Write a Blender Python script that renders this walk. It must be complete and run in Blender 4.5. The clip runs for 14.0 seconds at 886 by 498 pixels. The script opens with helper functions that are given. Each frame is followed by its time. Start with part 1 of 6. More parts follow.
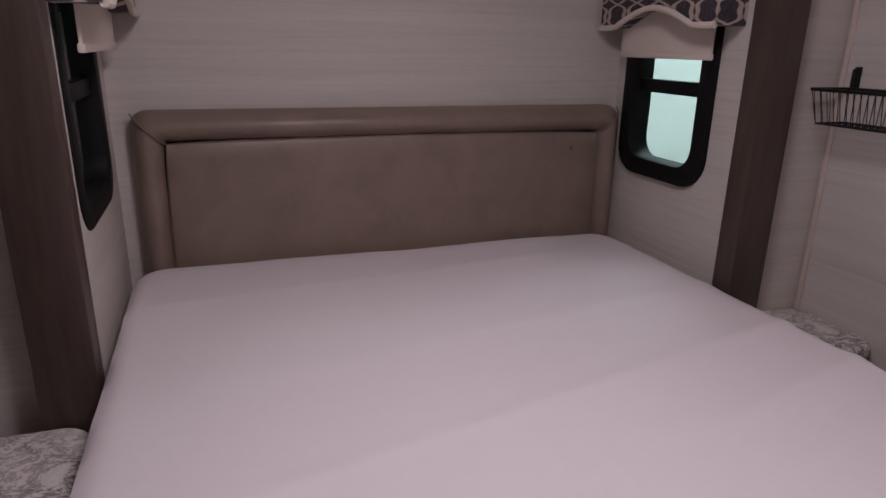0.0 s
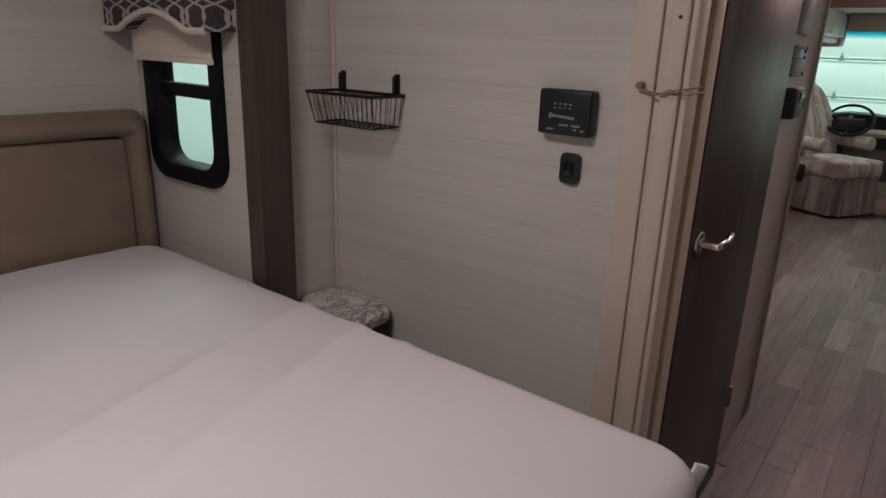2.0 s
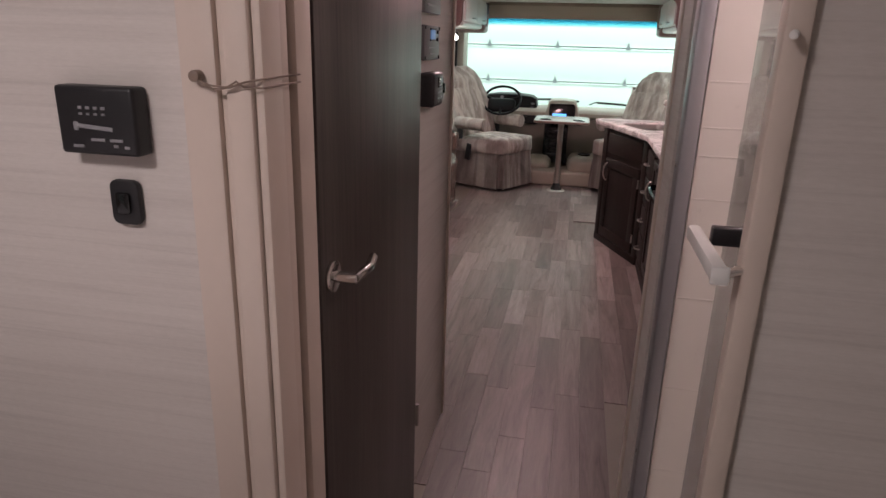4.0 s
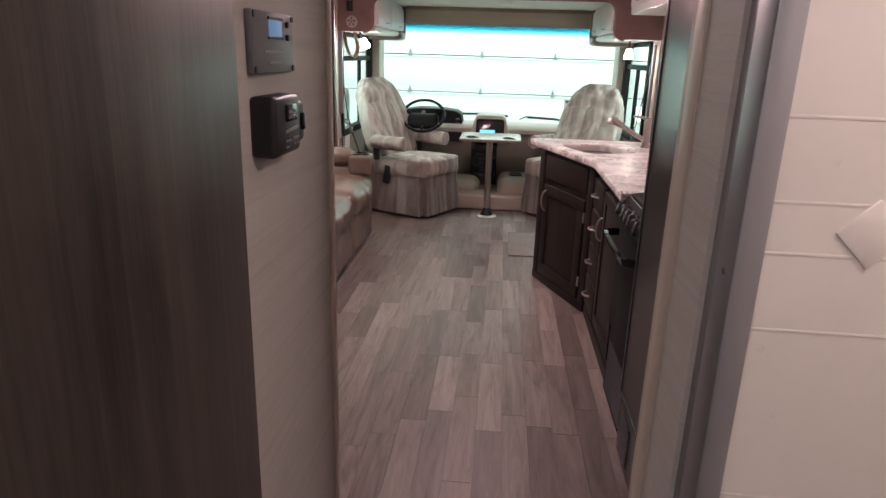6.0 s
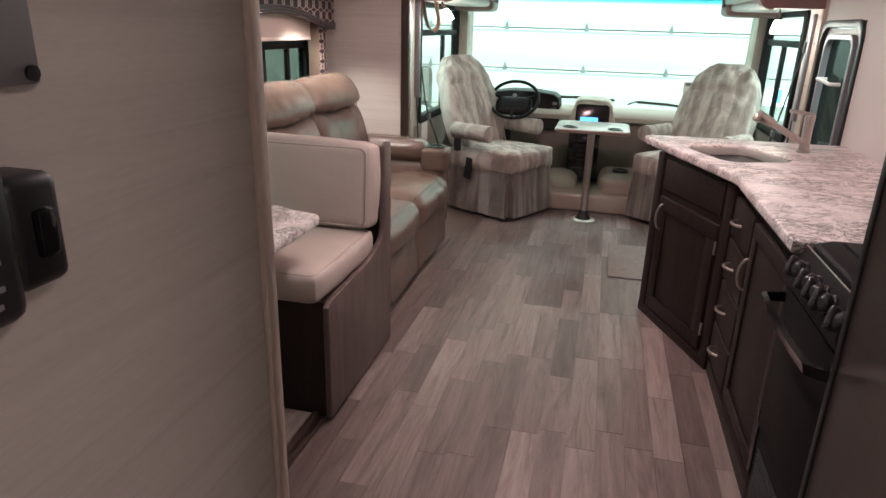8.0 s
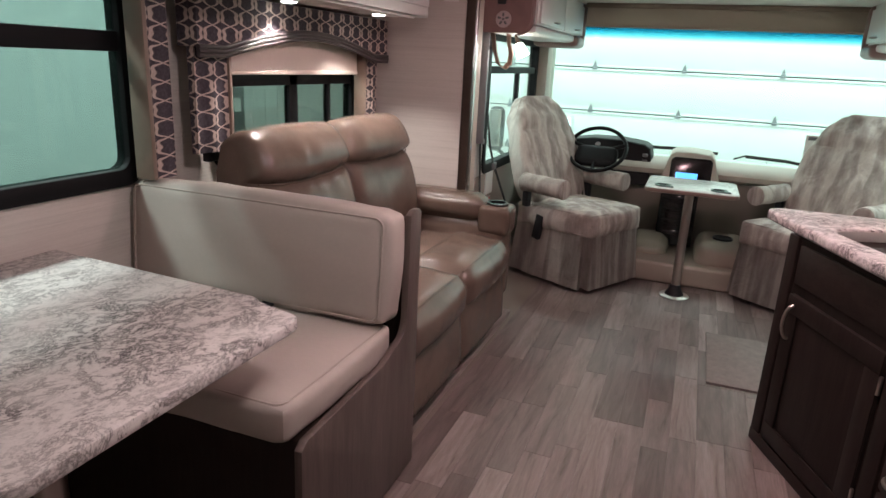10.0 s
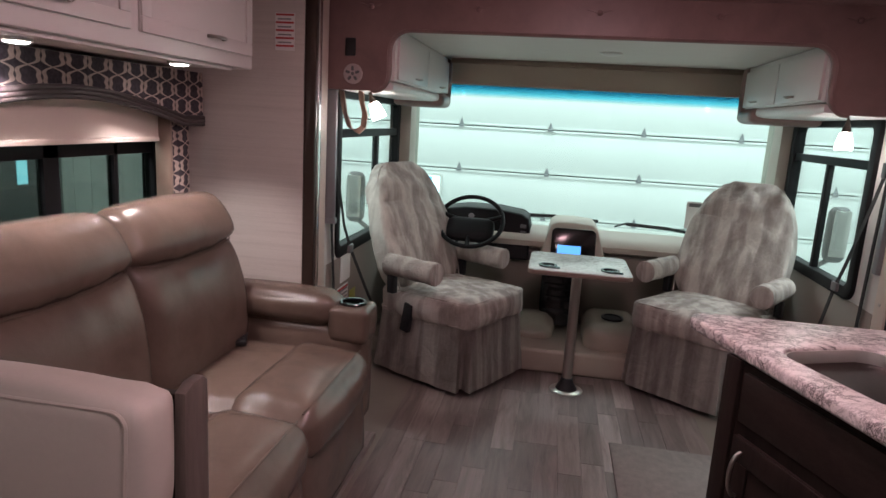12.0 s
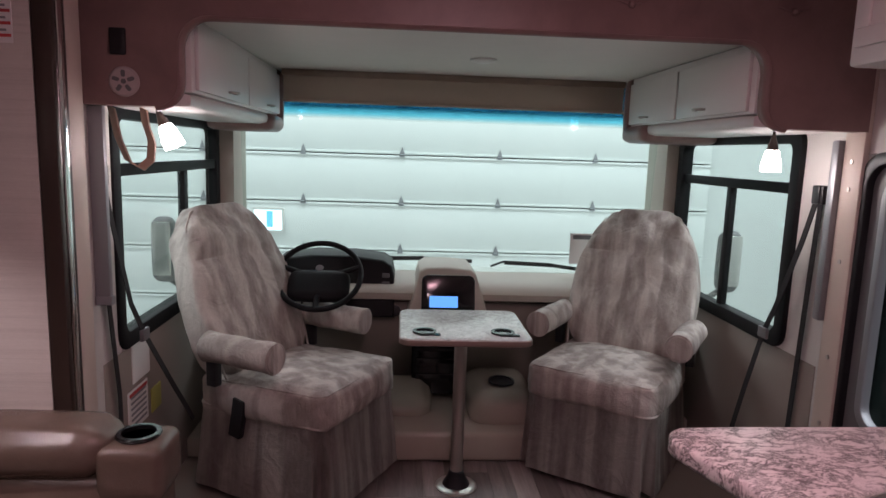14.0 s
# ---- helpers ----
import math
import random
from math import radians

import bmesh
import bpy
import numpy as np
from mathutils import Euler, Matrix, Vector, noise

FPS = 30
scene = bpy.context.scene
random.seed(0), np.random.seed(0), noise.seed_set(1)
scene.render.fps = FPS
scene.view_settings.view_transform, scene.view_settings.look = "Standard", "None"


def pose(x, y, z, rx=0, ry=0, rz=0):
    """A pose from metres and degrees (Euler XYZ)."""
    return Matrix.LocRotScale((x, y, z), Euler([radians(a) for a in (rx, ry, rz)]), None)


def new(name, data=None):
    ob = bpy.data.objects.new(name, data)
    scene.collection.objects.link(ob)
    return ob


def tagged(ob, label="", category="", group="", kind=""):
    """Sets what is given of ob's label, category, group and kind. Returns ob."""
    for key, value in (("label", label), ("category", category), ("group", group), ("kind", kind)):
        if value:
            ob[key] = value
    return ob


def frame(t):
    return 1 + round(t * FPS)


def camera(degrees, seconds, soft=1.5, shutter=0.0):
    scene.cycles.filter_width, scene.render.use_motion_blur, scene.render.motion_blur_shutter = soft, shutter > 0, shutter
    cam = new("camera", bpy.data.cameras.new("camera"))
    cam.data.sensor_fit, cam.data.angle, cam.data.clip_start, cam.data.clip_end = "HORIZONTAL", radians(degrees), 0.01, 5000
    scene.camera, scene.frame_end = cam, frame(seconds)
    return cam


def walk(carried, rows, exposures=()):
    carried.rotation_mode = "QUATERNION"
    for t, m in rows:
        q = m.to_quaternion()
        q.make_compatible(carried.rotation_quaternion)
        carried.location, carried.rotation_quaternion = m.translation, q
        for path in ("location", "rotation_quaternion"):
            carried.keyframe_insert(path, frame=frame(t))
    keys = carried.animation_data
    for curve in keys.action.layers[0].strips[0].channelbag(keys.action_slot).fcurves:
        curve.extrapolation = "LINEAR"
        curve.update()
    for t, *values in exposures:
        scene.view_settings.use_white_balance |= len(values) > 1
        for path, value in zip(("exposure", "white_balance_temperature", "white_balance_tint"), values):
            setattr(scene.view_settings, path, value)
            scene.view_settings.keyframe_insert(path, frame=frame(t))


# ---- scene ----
cam = camera(69.08, 14.0)
# seconds, x, y, z, pitch, roll, yaw
ROWS = [
    (0.0, 0.656, 0.578, 1.422, -17.652, -1.068, -19.049),
    (0.5, 0.632, 0.564, 1.397, -16.764, -2.25, -29.665),
    (1.0, 0.664, 0.521, 1.446, -17.605, -2.094, -37.389),
    (1.5, 0.753, 0.478, 1.457, -17.409, -1.668, -45.073),
    (2.0, 0.858, 0.423, 1.469, -17.725, -1.876, -51.846),
    (2.5, 0.92, 0.383, 1.464, -17.523, -1.834, -57.646),
    (3.0, 1.017, 0.383, 1.456, -17.6, -1.935, -65.146),
    (3.5, 1.17, 0.401, 1.458, -17.647, -1.79, -71.319),
    (4.0, 1.323, 0.421, 1.455, -17.811, -1.603, -78.314),
    (4.2, 1.395, 0.419, 1.446, -18.094, -1.623, -79.926),
    (6.3, 2.301, 0.475, 1.441, -16.718, -1.805, -84.811),
    (6.5, 2.393, 0.464, 1.438, -16.674, -1.48, -84.489),
    (7.0, 2.583, 0.453, 1.442, -17.211, -1.849, -80.744),
    (7.5, 2.783, 0.471, 1.434, -18.682, -1.808, -77.95),
    (8.0, 2.988, 0.506, 1.447, -19.202, -1.612, -76.152),
    (8.2, 3.061, 0.509, 1.446, -19.434, -1.715, -75.909),
    (10.3, 3.843, 0.594, 1.428, -16.113, -2.843, -68.137),
    (10.5, 3.902, 0.598, 1.441, -15.978, -2.995, -69.122),
    (11.0, 4.117, 0.624, 1.456, -15.084, -2.784, -72.673),
    (11.5, 4.319, 0.662, 1.477, -12.778, -3.217, -75.59),
    (12.0, 4.527, 0.734, 1.484, -11.303, -3.278, -79.865),
    (12.5, 4.716, 0.802, 1.5, -9.331, -2.987, -85.464),
    (13.0, 4.923, 0.805, 1.495, -7.719, -2.317, -88.42),
    (13.5, 5.145, 0.803, 1.497, -7.208, -2.452, -90.925),
    (14.0, 5.392, 0.832, 1.487, -8.534, -1.85, -93.413),
]
walk(cam, [(t, pose(x, y, z, 90 + pitch, roll, yaw)) for t, x, y, z, pitch, roll, yaw in ROWS],
     [(0.0, -0.05, 6150, 15), (1.5, -0.10, 6300, -1), (3.0, 0.35, 6400, -1), (4.0, 0.60, 6450, 9), (6.5, 0.89, 6350, 2), (8.0, 0.92, 6300, -1),
      (10.5, 0.50, 6250, 4), (11.5, 0.26, 6250, 10), (13.0, 0.02, 6300, 16), (14.0, -0.14, 6350, 24)])
# ---- world and lights ----
world = bpy.data.worlds.new("world")
world.use_nodes = True
scene.world = world
world.node_tree.nodes["Background"].inputs[0].default_value = (0.75, 0.82, 0.85, 1)
world.node_tree.nodes["Background"].inputs[1].default_value = 0.02


def area_lamp(name, x, y, z, sx, sy, watts, colour, turn=(0, 0, 0)):
    data = bpy.data.lights.new(name, "AREA")
    data.shape, data.size, data.size_y = "RECTANGLE", sx, sy
    data.energy, data.color = watts, colour
    ob = new(name, data)
    ob.matrix_world = pose(x, y, z, *turn)
    return ob


WARM = (1.0, 0.745, 0.76)
COOL = (0.88, 1.0, 0.975)
# shop lights of the hall in which the coach is parked
area_lamp("shop_light", 12.2, 0.7, 4.5, 1.0, 11.0, 310, COOL)
area_lamp("shop_light", 5.0, 4.6, 4.5, 9.0, 0.8, 330, COOL)
area_lamp("shop_light", 5.0, -3.3, 4.5, 9.0, 0.8, 440, COOL)
# unseen ceiling lamps of the coach, inferred from its light; no fixtures modelled
area_lamp("ceiling_lamp", 1.00, 1.12, 2.085, 0.3, 0.3, 9.8, (1.0, 0.86, 0.865))
area_lamp("ceiling_lamp", 2.75, 0.50, 2.085, 0.2, 0.2, 0.35, WARM)
area_lamp("ceiling_lamp", 4.95, 0.75, 2.085, 0.25, 0.25, 10.5, (1.0, 0.77, 0.78))
area_lamp("ceiling_lamp", 6.3, 0.6, 2.085, 0.25, 0.25, 8, (1.0, 0.58, 0.62))
# added fill light, unseen: lifts the padded band and upper cabinets sideways
fill_point = bpy.data.lights.new("band_fill", "POINT")
fill_point.energy, fill_point.color, fill_point.shadow_soft_size = 5.0, (1.0, 0.60, 0.63), 0.09
new("band_fill", fill_point).matrix_world = pose(6.3, 0.6, 1.98)
# added fill light over the shower, no lamp known there
area_lamp("shower_fill", 2.65, -0.30, 2.075, 0.15, 0.15, 3.8, WARM)

# ---- materials ----


def nodes_of(name, rough=0.5, metal=0.0, spec=0.5):
    m = bpy.data.materials.new(name)
    m.use_nodes = True
    t = m.node_tree
    p = t.nodes["Principled BSDF"]
    p.inputs["Roughness"].default_value = rough
    p.inputs["Metallic"].default_value = metal
    p.inputs["Specular IOR Level"].default_value = spec
    return m, t, p


def coords(t, scale=(1, 1, 1), turn=(0, 0, 0)):
    c = t.nodes.new("ShaderNodeTexCoord")
    g = t.nodes.new("ShaderNodeMapping")
    g.inputs["Scale"].default_value = scale
    g.inputs["Rotation"].default_value = [radians(a) for a in turn]
    t.links.new(c.outputs["Object"], g.inputs["Vector"])
    return g.outputs["Vector"]


def tex_noise(t, vec, scale, detail=4, rough=0.6, distortion=0.0):
    n = t.nodes.new("ShaderNodeTexNoise")
    n.inputs["Scale"].default_value = scale
    n.inputs["Detail"].default_value = detail
    n.inputs["Roughness"].default_value = rough
    n.inputs["Distortion"].default_value = distortion
    t.links.new(vec, n.inputs["Vector"])
    return n.outputs["Fac"]


def ramp(t, fac, stops):
    r = t.nodes.new("ShaderNodeValToRGB")
    e = r.color_ramp.elements
    while len(e) < len(stops):
        e.new(0.5)
    for el, (pos, col) in zip(e, stops):
        el.position = pos
        el.color = (*col, 1)
    t.links.new(fac, r.inputs["Fac"])
    return r.outputs["Color"]


def mix(t, fac, a, b, mode="MIX"):
    m = t.nodes.new("ShaderNodeMix")
    m.data_type, m.blend_type = "RGBA", mode
    for sock, v in ((m.inputs[0], fac), (m.inputs[6], a), (m.inputs[7], b)):
        if isinstance(v, (int, float)):
            sock.default_value = v
        elif isinstance(v, tuple):
            sock.default_value = (*v, 1)
        else:
            t.links.new(v, sock)
    return m.outputs[2]


def bump(t, p, height, strength=0.2, distance=0.01):
    b = t.nodes.new("ShaderNodeBump")
    b.inputs["Strength"].default_value = strength
    b.inputs["Distance"].default_value = distance
    t.links.new(height, b.inputs["Height"])
    t.links.new(b.outputs["Normal"], p.inputs["Normal"])


def dim(c, k):
    return tuple(v * k for v in c)


def plain(name, colour, rough=0.5, metal=0.0, spread=0.12, scale=18, relief=0.0, stretch=(1, 1, 1), spec=0.5):
    """A surface of one colour with soft large blotches and a fine grain."""
    m, t, p = nodes_of(name, rough, metal, spec)
    v = coords(t, stretch)
    big = tex_noise(t, v, scale * 0.12, 3)
    fine = tex_noise(t, v, scale, 6, 0.65)
    c = mix(t, big, dim(colour, 1 - spread), dim(colour, 1 + spread))
    c = mix(t, 0.35, c, ramp(t, fine, [(0.3, dim(colour, 1 - spread)), (0.7, dim(colour, 1 + spread))]))
    t.links.new(c, p.inputs["Base Color"])
    if relief:
        bump(t, p, fine, relief, 0.004)
    r = t.nodes.new("ShaderNodeMapRange")
    r.inputs["To Min"].default_value, r.inputs["To Max"].default_value = max(rough - 0.07, 0.02), min(rough + 0.07, 1)
    t.links.new(fine, r.inputs["Value"])
    t.links.new(r.outputs["Result"], p.inputs["Roughness"])
    return m


def make_wallpaper():
    """Grasscloth print: fine level streaks of two greys."""
    m, t, p = nodes_of("wallpaper", 0.62)
    v = coords(t, (1.6, 1.6, 95))
    a = tex_noise(t, v, 1.0, 5, 0.7, 0.6)
    v2 = coords(t, (0.5, 0.5, 26))
    b = tex_noise(t, v2, 1.0, 3, 0.5)
    v3 = coords(t, (70, 70, 320))
    f = tex_noise(t, v3, 1.0, 2)
    base = ramp(t, a, [(0.30, (0.50, 0.46, 0.43)), (0.48, (0.60, 0.56, 0.52)), (0.70, (0.655, 0.615, 0.575))])
    c = mix(t, 0.30, base, ramp(t, b, [(0.35, (0.52, 0.48, 0.445)), (0.65, (0.66, 0.62, 0.58))]))
    c = mix(t, 0.16, c, ramp(t, f, [(0.3, (0.48, 0.44, 0.40)), (0.7, (0.68, 0.64, 0.60))]))
    t.links.new(c, p.inputs["Base Color"])
    bump(t, p, a, 0.10, 0.002)
    return m


def make_wood(name, dark, light, stretch=(9, 9, 0.8), rough=0.42, scale=1.6, spec=0.5):
    """Printed wood grain running along the least stretched axis."""
    m, t, p = nodes_of(name, rough, 0.0, spec)
    v = coords(t, stretch)
    a = tex_noise(t, v, scale, 6, 0.62, 1.1)
    v2 = coords(t, tuple(s * 6 for s in stretch))
    b = tex_noise(t, v2, scale, 4, 0.7)
    mid = tuple((x + y) / 2 for x, y in zip(dark, light))
    c = ramp(t, a, [(0.28, dark), (0.5, mid), (0.72, light)])
    c = mix(t, 0.35, c, ramp(t, b, [(0.35, dark), (0.65, light)]))
    t.links.new(c, p.inputs["Base Color"])
    bump(t, p, b, 0.12, 0.002)
    return m


def make_plank():
    """Grey-brown vinyl plank, its tone set plank by plank."""
    m, t, p = nodes_of("vinyl_plank", 0.40)
    info = t.nodes.new("ShaderNodeObjectInfo")
    c0 = t.nodes.new("ShaderNodeTexCoord")
    off = t.nodes.new("ShaderNodeVectorMath")
    off.operation = "MULTIPLY_ADD"
    off.inputs[1].default_value = (1.1, 11, 3)
    t.links.new(c0.outputs["Object"], off.inputs[0])
    sh = t.nodes.new("ShaderNodeVectorMath")
    sh.operation = "SCALE"
    sh.inputs[0].default_value = (37, 91, 13)
    t.links.new(info.outputs["Random"], sh.inputs["Scale"])
    t.links.new(sh.outputs[0], off.inputs[2])
    v = off.outputs[0]
    a = tex_noise(t, v, 1.9, 6, 0.62, 1.0)
    b = tex_noise(t, v, 14, 5, 0.7)
    tone = ramp(t, info.outputs["Random"], [(0.0, (0.125, 0.097, 0.088)), (0.4, (0.175, 0.140, 0.129)), (0.75, (0.210, 0.170, 0.157)), (1.0, (0.300, 0.250, 0.232))])
    grain = ramp(t, a, [(0.27, (0.30, 0.27, 0.26)), (0.38, (0.70, 0.66, 0.65)), (0.52, (1.0, 0.98, 0.98)), (0.70, (1.34, 1.33, 1.33))])
    # dark knots and mineral streaks, sparse
    kn = tex_noise(t, v, 0.8, 5, 0.6, 2.2)
    grain = mix(t, ramp(t, kn, [(0.60, (0, 0, 0)), (0.72, (0.7, 0.7, 0.7))]), grain, (0.34, 0.30, 0.29))
    c = mix(t, 1.0, tone, grain, "MULTIPLY")
    c = mix(t, 0.25, c, mix(t, 1.0, tone, ramp(t, b, [(0.3, (0.45, 0.43, 0.42)), (0.7, (1.25, 1.25, 1.25))]), "MULTIPLY"))
    t.links.new(c, p.inputs["Base Color"])
    bump(t, p, b, 0.08, 0.002)
    return m


def make_stone(name, base, vein, spot, scale=9.0, rough=0.28, amount=0.5, stretch=(1, 1, 1)):
    """Granite-print laminate: pale mottled ground, ragged dark veins that come in drifts, and fine flecks."""
    m, t, p = nodes_of(name, rough)
    v = coords(t, stretch, (0, 0, 30))
    far = coords(t, tuple(k * 0.55 for k in stretch), (0, 0, 30))
    a = tex_noise(t, v, scale * 0.85, 12, 0.80, 0.35)
    a2 = tex_noise(t, v, scale * 2.4, 10, 0.78, 0.3)
    b = tex_noise(t, far, scale * 0.42, 4, 0.55, 0.8)
    f = tex_noise(t, coords(t), scale * 9, 4, 0.75)
    c = ramp(t, a2, [(0.32, dim(base, 0.72)), (0.45, dim(base, 0.94)), (0.60, base), (0.75, dim(base, 1.04))])
    drift = ramp(t, b, [(0.42 - 0.05 * amount, (0.10, 0.10, 0.10)), (0.60 - 0.02 * amount, (1, 1, 1))])
    soft = ramp(t, a, [(0.40, (0, 0, 0)), (0.50, (0.42, 0.42, 0.42)), (0.60, (0, 0, 0))])
    line = ramp(t, a, [(0.468, (0, 0, 0)), (0.490, (1, 1, 1)), (0.508, (1, 1, 1)), (0.530, (0, 0, 0))])
    clump = ramp(t, a2, [(0.57, (0, 0, 0)), (0.62, (1, 1, 1))])
    c = mix(t, mix(t, 1.0, soft, drift, "MULTIPLY"), c, spot)
    c = mix(t, mix(t, 1.0, clump, drift, "MULTIPLY"), c, mix(t, 0.7, spot, vein))
    c = mix(t, mix(t, 1.0, line, ramp(t, b, [(0.36, (0.25, 0.25, 0.25)), (0.55, (1, 1, 1))]), "MULTIPLY"), c, vein)
    c = mix(t, ramp(t, f, [(0.60, (0, 0, 0)), (0.70, (0.6, 0.6, 0.6))]), c, spot)
    t.links.new(c, p.inputs["Base Color"])
    return m


def make_slipcover():
    """Seat cover with broad upright watercolour stripes of greige, blurred and blotched."""
    m, t, p = nodes_of("slipcover", 0.80, 0, 0.3)
    a = tex_noise(t, coords(t, (15, 11, 0.28)), 1.0, 2.5, 0.45, 0.2)
    b = tex_noise(t, coords(t, (7, 7, 3.2)), 1.6, 6, 0.68, 0.9)
    g = tex_noise(t, coords(t, (60, 60, 14)), 1.0, 4, 0.7)
    f = tex_noise(t, coords(t, (260, 260, 260)), 1.0, 2)
    k = tex_noise(t, coords(t, (5, 5, 4)), 1.6, 5, 0.55, 1.6)
    c = ramp(t, a, [(0.38, (0.245, 0.207, 0.187)), (0.46, (0.33, 0.284, 0.26)), (0.52, (0.43, 0.385, 0.35)), (0.60, (0.58, 0.535, 0.49))])
    c = mix(t, 0.24, c, ramp(t, b, [(0.34, (0.22, 0.185, 0.166)), (0.66, (0.58, 0.535, 0.49))]))
    c = mix(t, 0.14, c, ramp(t, g, [(0.35, (0.22, 0.185, 0.166)), (0.65, (0.58, 0.535, 0.49))]))
    t.links.new(c, p.inputs["Base Color"])
    bump(t, p, mix(t, 0.25, k, mix(t, 0.5, b, f)), 0.9, 0.022)
    return m


def make_lattice():
    """Dark drapery cloth with a pale interlaced lattice."""
    m, t, p = nodes_of("lattice_cloth", 0.85, 0, 0.2)
    wob = t.nodes.new("ShaderNodeTexNoise")
    wob.inputs["Scale"].default_value = 9
    c = t.nodes.new("ShaderNodeTexCoord")
    t.links.new(c.outputs["Object"], wob.inputs["Vector"])
    sep = t.nodes.new("ShaderNodeSeparateXYZ")
    t.links.new(c.outputs["Object"], sep.inputs[0])

    def math_node(op, a, b=None):
        n = t.nodes.new("ShaderNodeMath")
        n.operation = op
        for k, v in enumerate((a, b)):
            if isinstance(v, (int, float)):
                n.inputs[k].default_value = v
            elif v is not None:
                t.links.new(v, n.inputs[k])
        return n.outputs[0]

    across = math_node("ADD", sep.outputs["X"], sep.outputs["Y"])
    across = math_node("ADD", across, math_node("MULTIPLY", wob.outputs["Fac"], 0.035))
    u = math_node("MULTIPLY", across, 2 * math.pi / 0.098)
    w = math_node("MULTIPLY", sep.outputs["Z"], 2 * math.pi / 0.125)
    # two families of waving cords that cross into ogee cells
    wave = math_node("ADD", math_node("MULTIPLY", math_node("SINE", w), 2.9), math_node("MULTIPLY", math_node("SINE", math_node("MULTIPLY", w, 3.0)), 0.62))
    one = math_node("ABSOLUTE", math_node("SINE", math_node("MULTIPLY", math_node("ADD", u, wave), 0.5)))
    two = math_node("ABSOLUTE", math_node("SINE", math_node("MULTIPLY", math_node("SUBTRACT", u, wave), 0.5)))
    f = math_node("MINIMUM", one, two)
    line = ramp(t, f, [(0.22, (1, 1, 1)), (0.32, (0, 0, 0))])
    n = tex_noise(t, coords(t, (90, 90, 90)), 1.0, 3)
    dark = ramp(t, n, [(0.3, (0.044, 0.038, 0.046)), (0.7, (0.080, 0.070, 0.084))])
    pale = ramp(t, n, [(0.3, (0.42, 0.34, 0.30)), (0.7, (0.54, 0.45, 0.40))])
    t.links.new(mix(t, line, dark, pale), p.inputs["Base Color"])
    bump(t, p, n, 0.2, 0.003)
    return m


def make_leather(name, colour, rough=0.31, relief=0.12):
    m, t, p = nodes_of(name, rough)
    d = t.nodes.new("ShaderNodeTexVoronoi")
    d.inputs["Scale"].default_value = 330
    t.links.new(coords(t), d.inputs["Vector"])
    a = tex_noise(t, coords(t), 7, 5, 0.6, 0.4)
    c = ramp(t, a, [(0.3, dim(colour, 0.84)), (0.7, dim(colour, 1.12))])
    t.links.new(c, p.inputs["Base Color"])
    b = tex_noise(t, coords(t, (1, 1, 1)), 22, 4, 0.6, 0.7)
    w = tex_noise(t, coords(t, (1, 1, 1)), 6.0, 5, 0.62, 1.8)
    bump(t, p, mix(t, 0.70, mix(t, 0.6, d.outputs["Distance"], b), w), relief, 0.012)
    return m


def make_glass(name, tint=(1, 1, 1), clear=0.94, gloss=0.55):
    """Thin pane: see-through with a faint mirror of the room."""
    m, t, p = nodes_of(name, 0.0)
    out = t.nodes["Material Output"]
    tr = t.nodes.new("ShaderNodeBsdfTransparent")
    tr.inputs[0].default_value = (*dim(tint, clear), 1)
    gl = t.nodes.new("ShaderNodeBsdfGlossy")
    gl.inputs["Roughness"].default_value = 0.01
    lw = t.nodes.new("ShaderNodeLayerWeight")
    lw.inputs[0].default_value = 0.5
    pw = t.nodes.new("ShaderNodeMath")
    pw.operation = "POWER"
    pw.inputs[1].default_value = 5.0
    t.links.new(lw.outputs["Facing"], pw.inputs[0])
    fr = t.nodes.new("ShaderNodeMath")
    fr.operation = "MULTIPLY_ADD"
    fr.inputs[1].default_value, fr.inputs[2].default_value = gloss, 0.04 * gloss
    t.links.new(pw.outputs[0], fr.inputs[0])
    mx = t.nodes.new("ShaderNodeMixShader")
    t.links.new(fr.outputs[0], mx.inputs[0])
    t.links.new(tr.outputs[0], mx.inputs[1])
    t.links.new(gl.outputs[0], mx.inputs[2])
    t.links.new(mx.outputs[0], out.inputs["Surface"])
    t.nodes.remove(p)
    return m


def make_visor():
    """Windshield shade band: blue tint that fades downwards."""
    m, t, p = nodes_of("visor_band", 0.0)
    out = t.nodes["Material Output"]
    sep = t.nodes.new("ShaderNodeSeparateXYZ")
    c = t.nodes.new("ShaderNodeTexCoord")
    t.links.new(c.outputs["Object"], sep.inputs[0])
    r = t.nodes.new("ShaderNodeMapRange")
    r.inputs["From Min"].default_value, r.inputs["From Max"].default_value = 0.90, 0.985
    t.links.new(sep.outputs["Z"], r.inputs["Value"])
    col = ramp(t, r.outputs["Result"], [(0.0, (0.93, 0.95, 0.95)), (0.35, (0.35, 0.75, 0.85)), (1.0, (0.01, 0.22, 0.36))])
    tr = t.nodes.new("ShaderNodeBsdfTransparent")
    t.links.new(col, tr.inputs[0])
    t.links.new(tr.outputs[0], out.inputs["Surface"])
    t.nodes.remove(p)
    return m


def glow(name, colour, strength):
    m, t, p = nodes_of(name, 0.5)
    p.inputs["Base Color"].default_value = (*colour, 1)
    p.inputs["Emission Color"].default_value = (*colour, 1)
    p.inputs["Emission Strength"].default_value = strength
    return m


